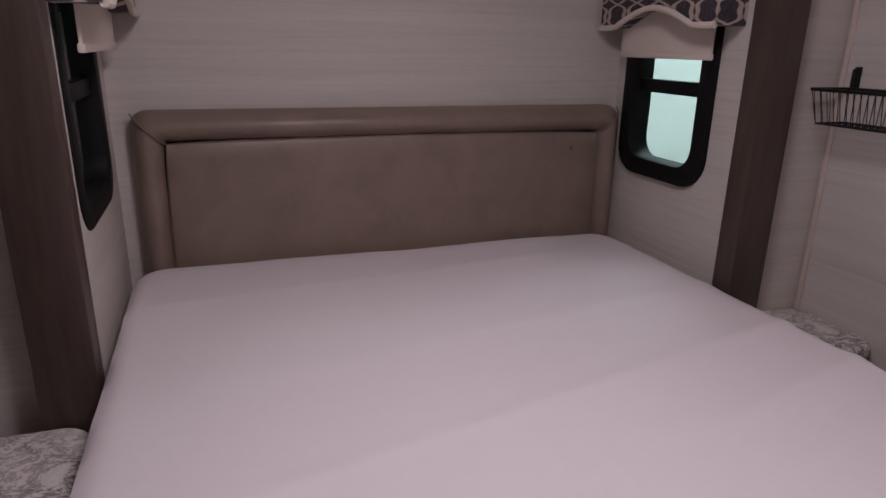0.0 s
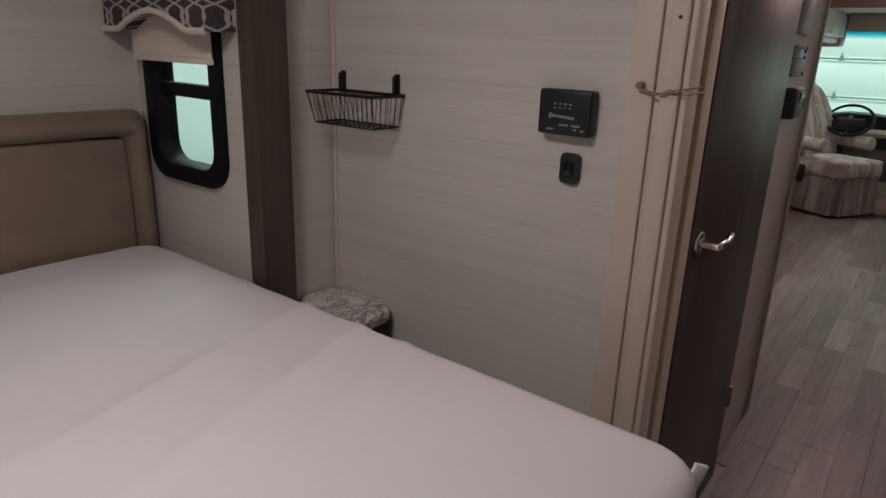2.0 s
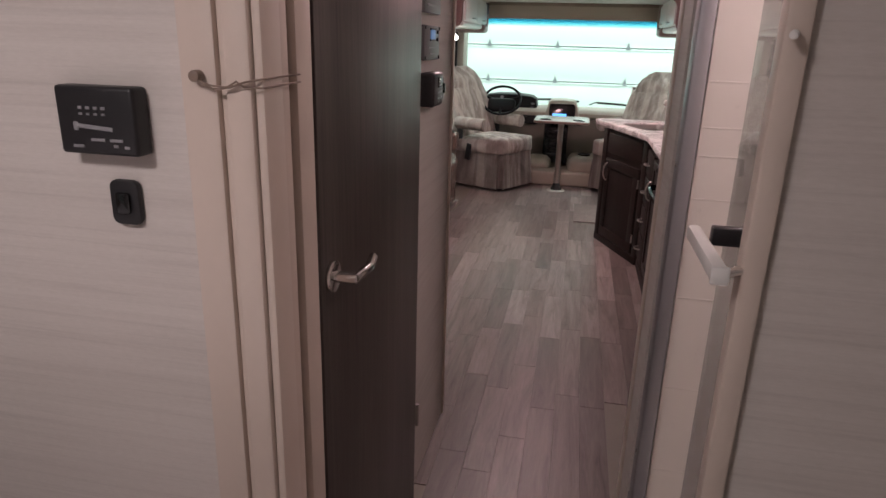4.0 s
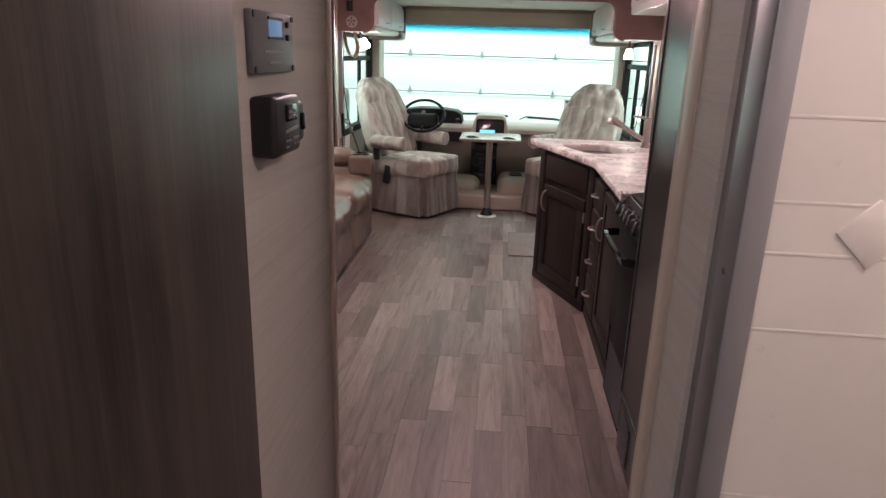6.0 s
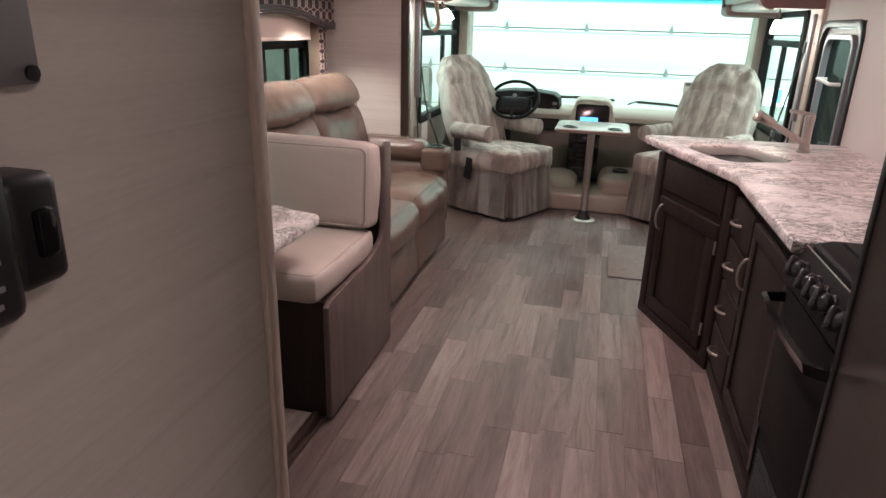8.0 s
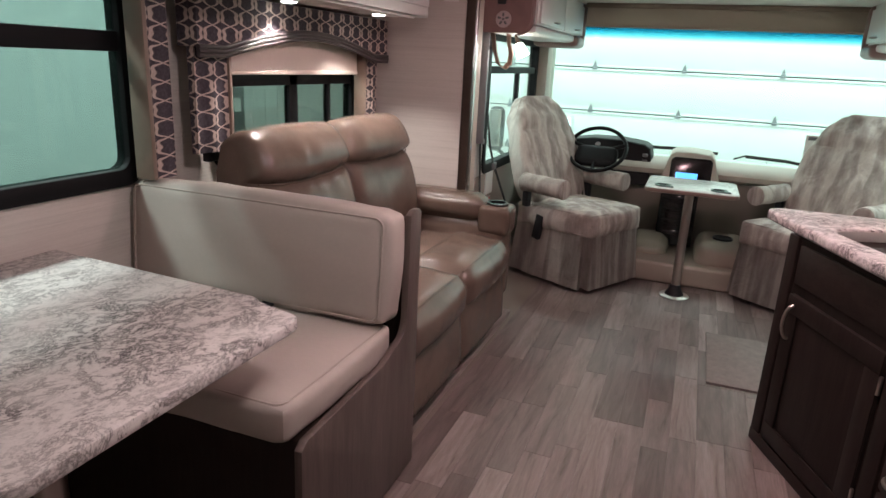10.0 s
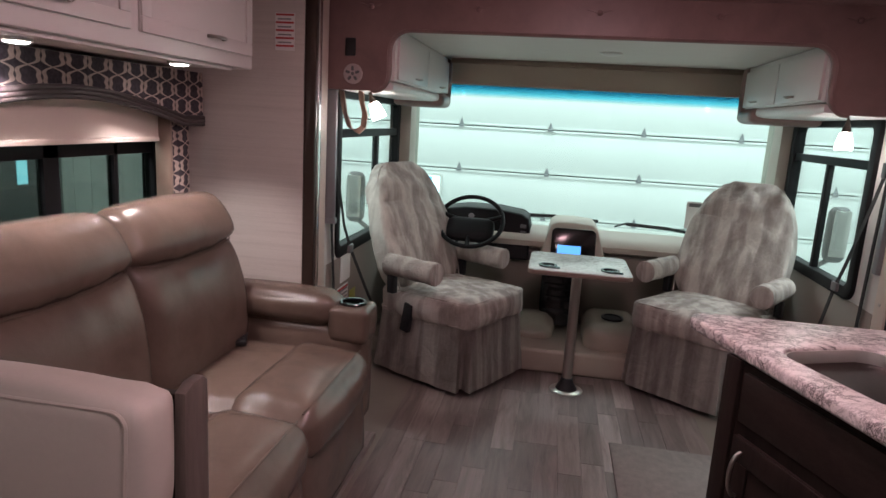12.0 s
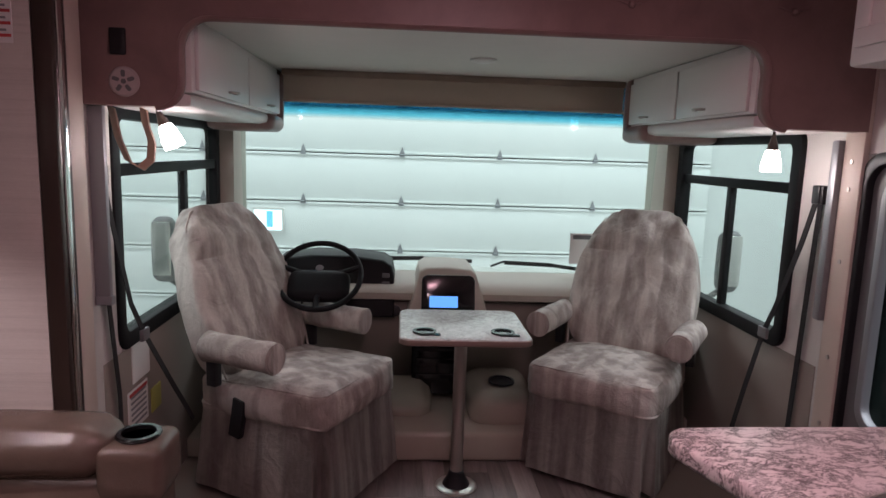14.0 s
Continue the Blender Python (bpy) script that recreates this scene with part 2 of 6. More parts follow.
WALLPAPER = make_wallpaper()
PLANK = make_plank()
WOOD = make_wood("espresso_wood", (0.011, 0.0076, 0.0066), (0.031, 0.0215, 0.0185), rough=0.5, spec=0.22)
FRIDGEWOOD = make_wood("espresso_laminate", (0.014, 0.010, 0.009), (0.044, 0.032, 0.028), (11, 11, 0.5), 0.30)
WOOD_X = make_wood("espresso_wood_level", (0.013, 0.009, 0.0075), (0.034, 0.0235, 0.020), (0.8, 9, 9), 0.5, spec=0.22)
DOORWOOD = make_wood("walnut_laminate", (0.019, 0.0145, 0.0125), (0.088, 0.070, 0.060), (15, 15, 0.55))
TRIMWOOD = make_wood("dark_trim_wood", (0.040, 0.027, 0.021), (0.090, 0.062, 0.050))
PANELWOOD = make_wood("grey_walnut_panel", (0.070, 0.052, 0.046), (0.150, 0.115, 0.102))
COUNTER = make_stone("counter_laminate", (0.88, 0.83, 0.81), (0.055, 0.045, 0.045), (0.36, 0.30, 0.30), 15, 0.37, 0.8, (1.6, 0.9, 1))
TABLESTONE = make_stone("table_laminate", (0.76, 0.72, 0.69), (0.06, 0.048, 0.048), (0.27, 0.22, 0.21), 14, 0.30, 1.8, (1, 1.3, 1))
LIGHTSTONE = make_stone("pale_laminate", (0.70, 0.70, 0.67), (0.38, 0.37, 0.35), (0.45, 0.44, 0.42), 16, 0.25, 1.0)
SLIPCOVER = make_slipcover()
LATTICE = make_lattice()
SOFA_LEATHER = make_leather("tan_leather", (0.136, 0.098, 0.078), 0.25, 0.22)
HEAD_LEATHER = make_leather("taupe_vinyl", (0.235, 0.175, 0.138), 0.42)
BAND_LEATHER = make_leather("rosy_brown_vinyl", (0.25, 0.158, 0.145), 0.42)
BENCH_FABRIC = plain("bench_vinyl", (0.44, 0.385, 0.345), 0.6, 0, 0.06, 60, 0.08)
PIPING = plain("piping", (0.40, 0.345, 0.305), 0.6, 0, 0.05, 60)
SHEET = plain("white_cover", (0.76, 0.71, 0.735), 0.40, 0, 0.035, 300, 0.06)
CREAM = plain("cream_trim", (0.62, 0.53, 0.46), 0.45, 0, 0.05, 30)
WHITE = plain("white_cabinet", (0.74, 0.70, 0.68), 0.35, 0, 0.03, 25)
WHITEPL = plain("white_plastic", (0.74, 0.73, 0.70), 0.35, 0, 0.03, 30)
CEILING = plain("headliner", (0.70, 0.68, 0.64), 0.8, 0, 0.05, 90, 0.08)
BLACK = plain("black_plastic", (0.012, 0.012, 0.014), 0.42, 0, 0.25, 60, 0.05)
DASHBLACK = plain("dash_black", (0.007, 0.007, 0.008), 0.55, 0, 0.2, 60, 0.05, (1, 1, 1), 0.18)
STRAPTAN = plain("tan_strap", (0.42, 0.27, 0.21), 0.7, 0, 0.1, 60, 0.1)
KNOBBLACK = plain("knob_plastic", (0.030, 0.028, 0.028), 0.28, 0, 0.1, 60)
RANGEBLACK = plain("range_enamel", (0.010, 0.009, 0.009), 0.62, 0, 0.2, 60, 0.04, (1, 1, 1), 0.12)
GLOSSBLACK = plain("gloss_black", (0.008, 0.008, 0.009), 0.12, 0, 0.2, 40)
BLACKIRON = plain("black_wire", (0.014, 0.012, 0.012), 0.45, 0.3, 0.2, 60)
WEB = plain("belt_webbing", (0.014, 0.013, 0.014), 0.75, 0, 0.25, 200, 0.2)
CHROME = plain("chrome", (0.75, 0.73, 0.71), 0.16, 1.0, 0.04, 30)
NICKEL = plain("brushed_nickel", (0.55, 0.50, 0.47), 0.34, 1.0, 0.08, 120, 0, (1, 1, 0.1))
STEEL = plain("steel_sink", (0.70, 0.68, 0.66), 0.36, 1.0, 0.06, 60)
ALUM = plain("grey_aluminium", (0.33, 0.335, 0.355), 0.42, 0.6, 0.06, 60, 0, (1, 1, 0.1))
BRONZE = plain("bronze_trim", (0.060, 0.042, 0.034), 0.35, 0.4, 0.1, 60, 0, (1, 1, 0.1))
SHOWER = plain("shower_acrylic", (0.72, 0.69, 0.64), 0.3, 0, 0.03, 20)
DASH = plain("dash_vinyl", (0.46, 0.42, 0.36), 0.6, 0, 0.06, 120, 0.1)
DASHLOW = plain("dash_lower", (0.20, 0.172, 0.145), 0.55, 0, 0.08, 120, 0.1)
ENGINE = plain("engine_cover_vinyl", (0.36, 0.315, 0.265), 0.24, 0, 0.08, 9, 0.5)
RUG = plain("speckled_carpet", (0.21, 0.188, 0.173), 0.95, 0, 0.45, 260, 0.6)
GREYPL = plain("grey_plastic", (0.15, 0.15, 0.155), 0.45, 0, 0.1, 60)
SHADE = plain("roller_shade", (0.72, 0.64, 0.57), 0.8, 0, 0.04, 40, 0.04)
TANSHADE = plain("windshield_shade", (0.40, 0.33, 0.27), 0.7, 0, 0.06, 60, 0.05)
GARAGE = plain("garage_panel", (0.82, 0.84, 0.83), 0.5, 0, 0.03, 6)
GARAGEWALL = plain("shop_wall_metal", (0.70, 0.72, 0.71), 0.5, 0, 0.05, 6)
CONCRETE = plain("concrete", (0.32, 0.32, 0.31), 0.75, 0, 0.2, 12, 0.2)
SHELL = plain("coach_shell", (0.62, 0.60, 0.57), 0.6, 0, 0.04, 20)
GLASS = make_glass("window_glass", (0.93, 1.0, 0.97))
DARKGLASS = make_glass("tinted_glass", (0.42, 0.52, 0.48))
MIDGLASS = make_glass("soft_tinted_glass", (0.52, 0.60, 0.575))
DIMGLASS = make_glass("dark_tinted_glass", (0.40, 0.44, 0.41))
BLACKGLASS = make_glass("black_glass", (0.09, 0.12, 0.115))
SHOWERGLASS = make_glass("shower_glass", (0.88, 0.90, 0.90), 0.94, 1.0)
DIALGREY = plain("pale_dial_plastic", (0.50, 0.42, 0.41), 0.35, 0, 0.05, 60)
VISOR = make_visor()
PAPER = plain("paper", (0.78, 0.77, 0.75), 0.7, 0, 0.03, 40)
INK = plain("ink", (0.10, 0.10, 0.11), 0.6, 0, 0.1, 40)
REDINK = plain("red_ink", (0.48, 0.05, 0.05), 0.6, 0, 0.1, 40)
PALEINK = plain("pale_ink", (0.24, 0.24, 0.25), 0.5, 0, 0.05, 40)
SCREEN = glow("screen_blue", (0.10, 0.36, 0.85), 1.3)
LAMPGLOW = glow("lamp_glow", (1.0, 0.93, 0.85), 20.0)
PUCKGLOW = glow("puck_glow", (1.0, 0.90, 0.86), 14.0)

# ---- mesh helpers ----


def box(x0, y0, z0, x1, y1, z1, bevel=0.0, seg=2):
    bm = bmesh.new()
    bmesh.ops.create_cube(bm, size=1)
    for v in bm.verts:
        v.co = Vector((x0 + (v.co.x + 0.5) * (x1 - x0), y0 + (v.co.y + 0.5) * (y1 - y0), z0 + (v.co.z + 0.5) * (z1 - z0)))
    if bevel:
        bmesh.ops.bevel(bm, geom=list(bm.edges), offset=bevel, segments=seg, affect="EDGES", profile=0.5)
    return bm


def cyl(p0, p1, r, seg=20, r2=None, bevel=0.0):
    bm = bmesh.new()
    a, b = Vector(p0), Vector(p1)
    d = b - a
    bmesh.ops.create_cone(bm, cap_ends=True, segments=seg, radius1=r, radius2=r if r2 is None else r2, depth=d.length)
    if bevel:
        rim = [e for e in bm.edges if abs(e.verts[0].co.z - e.verts[1].co.z) < 1e-6]
        bmesh.ops.bevel(bm, geom=rim, offset=bevel, segments=2, affect="EDGES", profile=0.5)
    bmesh.ops.transform(bm, matrix=Matrix.Translation((a + b) / 2) @ d.to_track_quat("Z", "Y").to_matrix().to_4x4(), verts=bm.verts)
    return bm


def prism(poly, z0, z1, bevel=0.0, seg=2):
    """An upright solid on an outline of (x, y)."""
    bm = bmesh.new()
    f = bm.faces.new([bm.verts.new((x, y, z0)) for x, y in poly])
    up = bmesh.ops.extrude_face_region(bm, geom=[f])
    for v in [g for g in up["geom"] if isinstance(g, bmesh.types.BMVert)]:
        v.co.z = z1
    bmesh.ops.recalc_face_normals(bm, faces=bm.faces)
    if bevel:
        rim = [e for e in bm.edges if abs(e.verts[0].co.z - e.verts[1].co.z) < 1e-6]
        bmesh.ops.bevel(bm, geom=rim, offset=bevel, segments=seg, affect="EDGES", profile=0.5)
    return bm


def rounded(w, h, r, n=6):
    """A rounded rectangle round the origin."""
    pts = []
    for cx, cy, a0 in ((w / 2 - r, h / 2 - r, 0), (-w / 2 + r, h / 2 - r, 90), (-w / 2 + r, -h / 2 + r, 180), (w / 2 - r, -h / 2 + r, 270)):
        for k in range(n + 1):
            a = radians(a0 + 90 * k / n)
            pts.append((cx + r * math.cos(a), cy + r * math.sin(a)))
    return pts


def ring(outer, inner, z0, z1, bevel=0.0):
    """A frame between two outlines of equal count."""
    bm = bmesh.new()
    n = len(outer)
    rows = [[bm.verts.new((x, y, z)) for x, y in o] for o, z in ((outer, z0), (inner, z0), (inner, z1), (outer, z1))]
    for k in range(n):
        j = (k + 1) % n
        for a, b in ((0, 1), (1, 2), (2, 3), (3, 0)):
            bm.faces.new((rows[a][k], rows[a][j], rows[b][j], rows[b][k]))
    bmesh.ops.recalc_face_normals(bm, faces=bm.faces)
    if bevel:
        rim = [e for e in bm.edges if abs(e.verts[0].co.z - e.verts[1].co.z) < 1e-6 and len(e.link_faces) == 2 and e.calc_face_angle(0) > 1]
        bmesh.ops.bevel(bm, geom=rim, offset=bevel, segments=2, affect="EDGES", profile=0.5)
    return bm


def cushion(sx, sy, sz, r, puff=0.0, cuts=9, wrinkle=0.0):
    """A soft block round the origin: rounded edges and swelling faces."""
    bm = bmesh.new()
    bmesh.ops.create_cube(bm, size=2)
    bmesh.ops.subdivide_edges(bm, edges=list(bm.edges), cuts=cuts, use_grid_fill=True)
    h = Vector((sx / 2, sy / 2, sz / 2))
    r = min(r, min(h) * 0.98)
    for v in bm.verts:
        u = v.co.copy()
        p = Vector((u.x * h.x, u.y * h.y, u.z * h.z))
        q = Vector([max(-(h[k] - r), min(h[k] - r, p[k])) for k in range(3)])
        d = p - q
        n = d.normalized() if d.length > 1e-9 else Vector((0, 0, 0))
        p = q + n * r
        if puff:
            for k in range(3):
                i, j = (k + 1) % 3, (k + 2) % 3
                if abs(u[k]) > 0.999:
                    p[k] += math.copysign(puff * (1 - u[i] ** 2) * (1 - u[j] ** 2), u[k])
        if wrinkle:
            w = noise.noise(p * 9) + 0.6 * noise.noise(p * 21)
            p += n * w * wrinkle
        v.co = p
    return bm


def tube(points, r, seg=8, closed=False):
    """A round bar along points."""
    bm = bmesh.new()
    pts = [Vector(p) for p in points]
    n = len(pts)
    rows = []
    side = None
    for k, p in enumerate(pts):
        a = pts[(k - 1) % n] if closed or k else pts[0]
        b = pts[(k + 1) % n] if closed or k < n - 1 else pts[-1]
        d = (b - a).normalized()
        if side is None:
            side = d.orthogonal().normalized()
        side = (side - d * side.dot(d)).normalized()
        up = d.cross(side)
        rows.append([bm.verts.new(p + side * (r * math.cos(2 * math.pi * i / seg)) + up * (r * math.sin(2 * math.pi * i / seg))) for i in range(seg)])
    for k in range(n if closed else n - 1):
        a, b = rows[k], rows[(k + 1) % n]
        for i in range(seg):
            bm.faces.new((a[i], a[(i + 1) % seg], b[(i + 1) % seg], b[i]))
    if not closed:
        bm.faces.new(rows[0][::-1])
        bm.faces.new(rows[-1])
    bmesh.ops.recalc_face_normals(bm, faces=bm.faces)
    return bm


def ribbon(points, width, thick, side):
    """A flat strap along points; side: the way its width runs."""
    bm = bmesh.new()
    s = Vector(side).normalized() * width / 2
    pts = [Vector(p) for p in points]
    rows = []
    for k, p in enumerate(pts):
        d = (pts[min(k + 1, len(pts) - 1)] - pts[max(k - 1, 0)]).normalized()
        nn = d.cross(s).normalized() * thick / 2
        rows.append([bm.verts.new(p + s + nn), bm.verts.new(p - s + nn), bm.verts.new(p - s - nn), bm.verts.new(p + s - nn)])
    for a, b in zip(rows, rows[1:]):
        for i in range(4):
            bm.faces.new((a[i], a[(i + 1) % 4], b[(i + 1) % 4], b[i]))
    bm.faces.new(rows[0][::-1])
    bm.faces.new(rows[-1])
    bmesh.ops.recalc_face_normals(bm, faces=bm.faces)
    return bm


def lathe(profile, seg=24):
    """A solid of turning about z from (radius, z) pairs."""
    bm = bmesh.new()
    rows = [[bm.verts.new((r * math.cos(2 * math.pi * i / seg), r * math.sin(2 * math.pi * i / seg), z)) for i in range(seg)] for r, z in profile]
    for a, b in zip(rows, rows[1:]):
        for i in range(seg):
            bm.faces.new((a[i], a[(i + 1) % seg], b[(i + 1) % seg], b[i]))
    bm.faces.new(rows[0][::-1])
    bm.faces.new(rows[-1])
    bmesh.ops.recalc_face_normals(bm, faces=bm.faces)
    return bm


def moved(bm, m):
    bmesh.ops.transform(bm, matrix=m, verts=bm.verts)
    return bm


def joined(*bms):
    """Several pieces of one part in one mesh."""
    out = bmesh.new()
    for b in bms:
        me = bpy.data.meshes.new("tmp")
        b.to_mesh(me)
        b.free()
        out.from_mesh(me)
        bpy.data.meshes.remove(me)
    return out


# planes: an outline in (x, y) with depth z is stood upright
def facing_y(x, y, z):
    return pose(x, y, z, 90, 0, 0)


def facing_x(x, y, z):
    return pose(x, y, z, 90, 0, 90)


def mesh_of(name, bm, material, smooth=True):
    me = bpy.data.meshes.new(name)
    bm.to_mesh(me)
    bm.free()
    me.materials.append(material)
    if smooth:
        me.polygons.foreach_set("use_smooth", [True] * len(me.polygons))
        me.set_sharp_from_angle(angle=radians(38))
    return me


def part(name, bm, material, parent, label=""):
    ob = new(name, mesh_of(name, bm, material))
    ob.parent = parent
    return tagged(ob, label=label)


def thing(name, x, y, z, turn, label, category, group=""):
    ob = new(name)
    ob.empty_display_size = 0.1
    ob.matrix_world = pose(x, y, z, 0, 0, turn)
    return tagged(ob, label, category, group)


def single(name, bm, material, label, category, group="", kind=""):
    ob = new(name, mesh_of(name, bm, material))
    return tagged(ob, label, category, group, kind)


def structure(name, bm, material, label, category):
    return single(name, bm, material, label, category, kind="structure")


def wpart(name, bm, material, parent, label=""):
    """A part given in the place's own coordinates."""
    root = parent
    while root.parent:
        root = root.parent
    return part(name, moved(bm, root.matrix_basis.inverted()), material, parent, label)


# ---- large structure ----
LEFT, RIGHT, REAR, TOP = 1.84, -0.74, -0.75, 2.10
floor = structure("floor", box(REAR, RIGHT, -0.10, 9.25, LEFT, -0.004), DASHLOW, "grey-brown vinyl plank floor of the coach", "floor")
structure("slide_floor", box(3.62, 1.46, -0.10, 7.25, 2.42, 0.026), PLANK, "raised vinyl floor of the slide-out under the dinette", "floor")
structure("slide_threshold", joined(box(3.62, 1.435, -0.02, 5.62, 1.46, 0.036, 0.004), box(3.62, 1.415, -0.02, 5.62, 1.435, 0.014, 0.003)), BRONZE, "dark metal threshold along the slide-out floor", "threshold")
structure("ceiling", box(REAR, RIGHT, TOP, 7.60, LEFT, TOP + 0.06), CEILING, "off-white padded ceiling of the coach", "ceiling")
structure("slide_ceiling", box(3.60, LEFT, 1.98, 7.27, 2.47, 2.04), CEILING, "lower ceiling of the living slide-out", "ceiling")
structure("bed_slide_ceiling", box(0.35, LEFT, 1.95, 1.94, 2.47, 2.01), CEILING, "lower ceiling of the bed slide-out", "ceiling")
structure("cab_ceiling", box(7.58, RIGHT, 1.90, 9.12, LEFT, 1.96), CEILING, "white headliner over the cab seats", "ceiling")

# bedroom walls
structure("wall_rear", box(REAR - 0.05, RIGHT - 0.05, -0.1, REAR, LEFT + 0.05, TOP), WALLPAPER, "grasscloth-print rear wall of the bedroom", "wall")
structure("wall_bedroom_left", box(REAR, LEFT, -0.1, 0.35, LEFT + 0.05, TOP), WALLPAPER, "pale grasscloth-print wall beside the bed slide-out", "wall")
structure("wall_bedroom_corner", box(1.94, LEFT, -0.1, 2.155, LEFT + 0.05, TOP), WALLPAPER, "pale grasscloth-print wall behind the nightstand", "wall")
structure("wall_over_bed_slide", box(0.35, LEFT, 2.01, 1.94, LEFT + 0.05, TOP), WALLPAPER, "strip of wall above the bed slide-out", "wall")
structure("wall_bed_slide_head", box(0.35, 2.42, -0.1, 1.94, 2.47, 1.95), WALLPAPER, "pale grasscloth-print wall behind the headboard", "wall")


def side_wall(name, x0, x1, win, label):
    """Short wall of the bed slide-out with a window opening (y0, y1, z0, z1)."""
    y0, y1, z0, z1 = win
    return structure(name, joined(box(x0, LEFT, -0.1, x1, 2.42, z0), box(x0, LEFT, z1, x1, 2.42, 1.95), box(x0, LEFT, z0, x1, y0, z1), box(x0, y1, z0, x1, 2.42, z1)), WALLPAPER, label, "wall")


WIN_R, WIN_L = (2.005, 2.325, 1.085, 1.62), (1.945, 2.295, 1.085, 1.62)
side_wall("wall_bed_slide_front", 1.89, 1.94, WIN_R, "short side wall of the bed slide-out with a narrow window")
side_wall("wall_bed_slide_rear", 0.35, 0.40, WIN_L, "short side wall of the bed slide-out with a narrow window")
structure("wall_bedroom_front", box(2.155, 0.84, -0.1, 2.205, LEFT, TOP), WALLPAPER, "grasscloth-print wall between bedroom and bathroom", "wall")
structure("wall_bedroom_closet", box(2.140, RIGHT, -0.1, 2.205, 0.177, TOP), WALLPAPER, "grasscloth-print wall between bedroom and shower", "wall")
structure("wall_bath", joined(box(2.205, 0.86, -0.1, 2.33, 0.91, TOP), box(3.045, 0.86, -0.1, 3.61, 0.91, TOP), box(2.33, 0.86, 2.0, 3.045, 0.91, TOP)), WALLPAPER, "grasscloth-print hallway wall with controls on it", "wall")
structure("wall_bath_end", box(3.56, 0.91, -0.1, 3.61, LEFT, TOP), WALLPAPER, "end wall of the bathroom towards the dinette", "wall")
structure("corner_trim_hall", box(3.596, 0.852, 0.0, 3.618, 0.86, TOP, 0.002), CREAM, "narrow cream corner strip on the hallway wall", "trim")
structure("corner_trim_bedroom", box(2.148, 1.822, 0.0, 2.155, 1.834, TOP, 0.002), CREAM, "narrow cream corner strip in the bedroom", "trim")

# living slide-out
SOFA_WIN, DIN_WIN = (5.90, 7.03, 0.98, 1.60), (4.05, 5.47, 0.99, 1.62)
y0, y1 = 2.42, 2.47
structure("wall_slide", joined(
    box(3.60, y0, -0.1, 4.05, y1, 1.98), box(5.47, y0, -0.1, 5.90, y1, 1.98), box(7.03, y0, -0.1, 7.27, y1, 1.98),
    box(4.05, y0, -0.1, 5.47, y1, 0.99), box(4.05, y0, 1.62, 5.47, y1, 1.98),
    box(5.90, y0, -0.1, 7.03, y1, 0.98), box(5.90, y0, 1.60, 7.03, y1, 1.98)), WALLPAPER, "pale grasscloth-print outer wall of the slide-out", "wall")
structure("wall_slide_front", box(7.25, LEFT, -0.1, 7.30, 2.42, 1.98), WALLPAPER, "pale end wall of the slide-out beside the sofa", "wall")
structure("wall_slide_rear", box(3.55, LEFT, -0.1, 3.60, 2.42, 1.98), WALLPAPER, "rear end wall of the slide-out", "wall")
structure("wall_over_slide", box(3.58, LEFT, 1.98, 7.30, LEFT + 0.05, TOP), WALLPAPER, "strip of wall above the slide-out", "wall")
structure("slide_post", joined(box(7.245, 1.785, 0.0, 7.275, 1.838, TOP, 0.006), box(7.305, 1.79, 0.0, 7.335, 1.838, TOP, 0.006)), BRONZE, "dark bronze post at the end of the slide-out", "post")
structure("slide_post_bright_strip", box(7.276, 1.780, 0.0, 7.304, 1.834, TOP, 0.008), CHROME, "bright metal strip on the slide-out post", "trim")
structure("pillar_left", box(7.335, 1.80, 0.0, 7.44, LEFT, TOP, 0.006), CREAM, "cream pillar behind the driver seat", "pillar")

# right side wall with the entry door and the cab window
CABWIN_Z = (0.76, 1.60)
structure("wall_right", joined(
    box(REAR, RIGHT - 0.05, -0.1, 6.82, RIGHT, TOP), box(6.82, RIGHT - 0.05, 1.53, 7.50, RIGHT, TOP), box(7.50, RIGHT - 0.05, -0.5, 7.86, RIGHT, TOP),
    box(7.86, RIGHT - 0.05, -0.5, 8.98, RIGHT, CABWIN_Z[0]), box(7.86, RIGHT - 0.05, CABWIN_Z[1], 8.98, RIGHT, TOP), box(8.98, RIGHT - 0.05, -0.5, 9.30, RIGHT, TOP)), SHELL, "beige inner wall on the door side", "wall")
structure("wall_left_cab", joined(
    box(7.30, LEFT, -0.5, 7.70, LEFT + 0.05, TOP), box(7.70, LEFT, -0.5, 8.98, LEFT + 0.05, CABWIN_Z[0]),
    box(7.70, LEFT, CABWIN_Z[1], 8.98, LEFT + 0.05, TOP), box(8.98, LEFT, -0.5, 9.30, LEFT + 0.05, TOP)), SHELL, "beige inner wall beside the driver seat", "wall")
structure("wall_front_low", box(9.26, RIGHT - 0.05, -0.5, 9.32, LEFT + 0.05, 0.74), SHELL, "front wall below the windshield", "wall")
structure("wall_front_top", box(9.06, RIGHT - 0.05, 1.90, 9.12, LEFT + 0.05, TOP + 0.1), SHELL, "front wall above the windshield", "wall")
structure("cab_roof_outer", box(7.55, RIGHT - 0.05, TOP, 9.12, LEFT + 0.05, TOP + 0.06), SHELL, "roof over the cab", "roof")
structure("pillar_right", box(7.50, RIGHT, -0.1, 7.60, RIGHT + 0.025, TOP, 0.006), CREAM, "cream panel edge beside the entry door", "pillar")
structure("grab_strip_right", box(7.60, RIGHT, 0.92, 7.64, RIGHT + 0.045, 1.575, 0.008), ALUM, "aluminium strip on the right pillar", "trim")
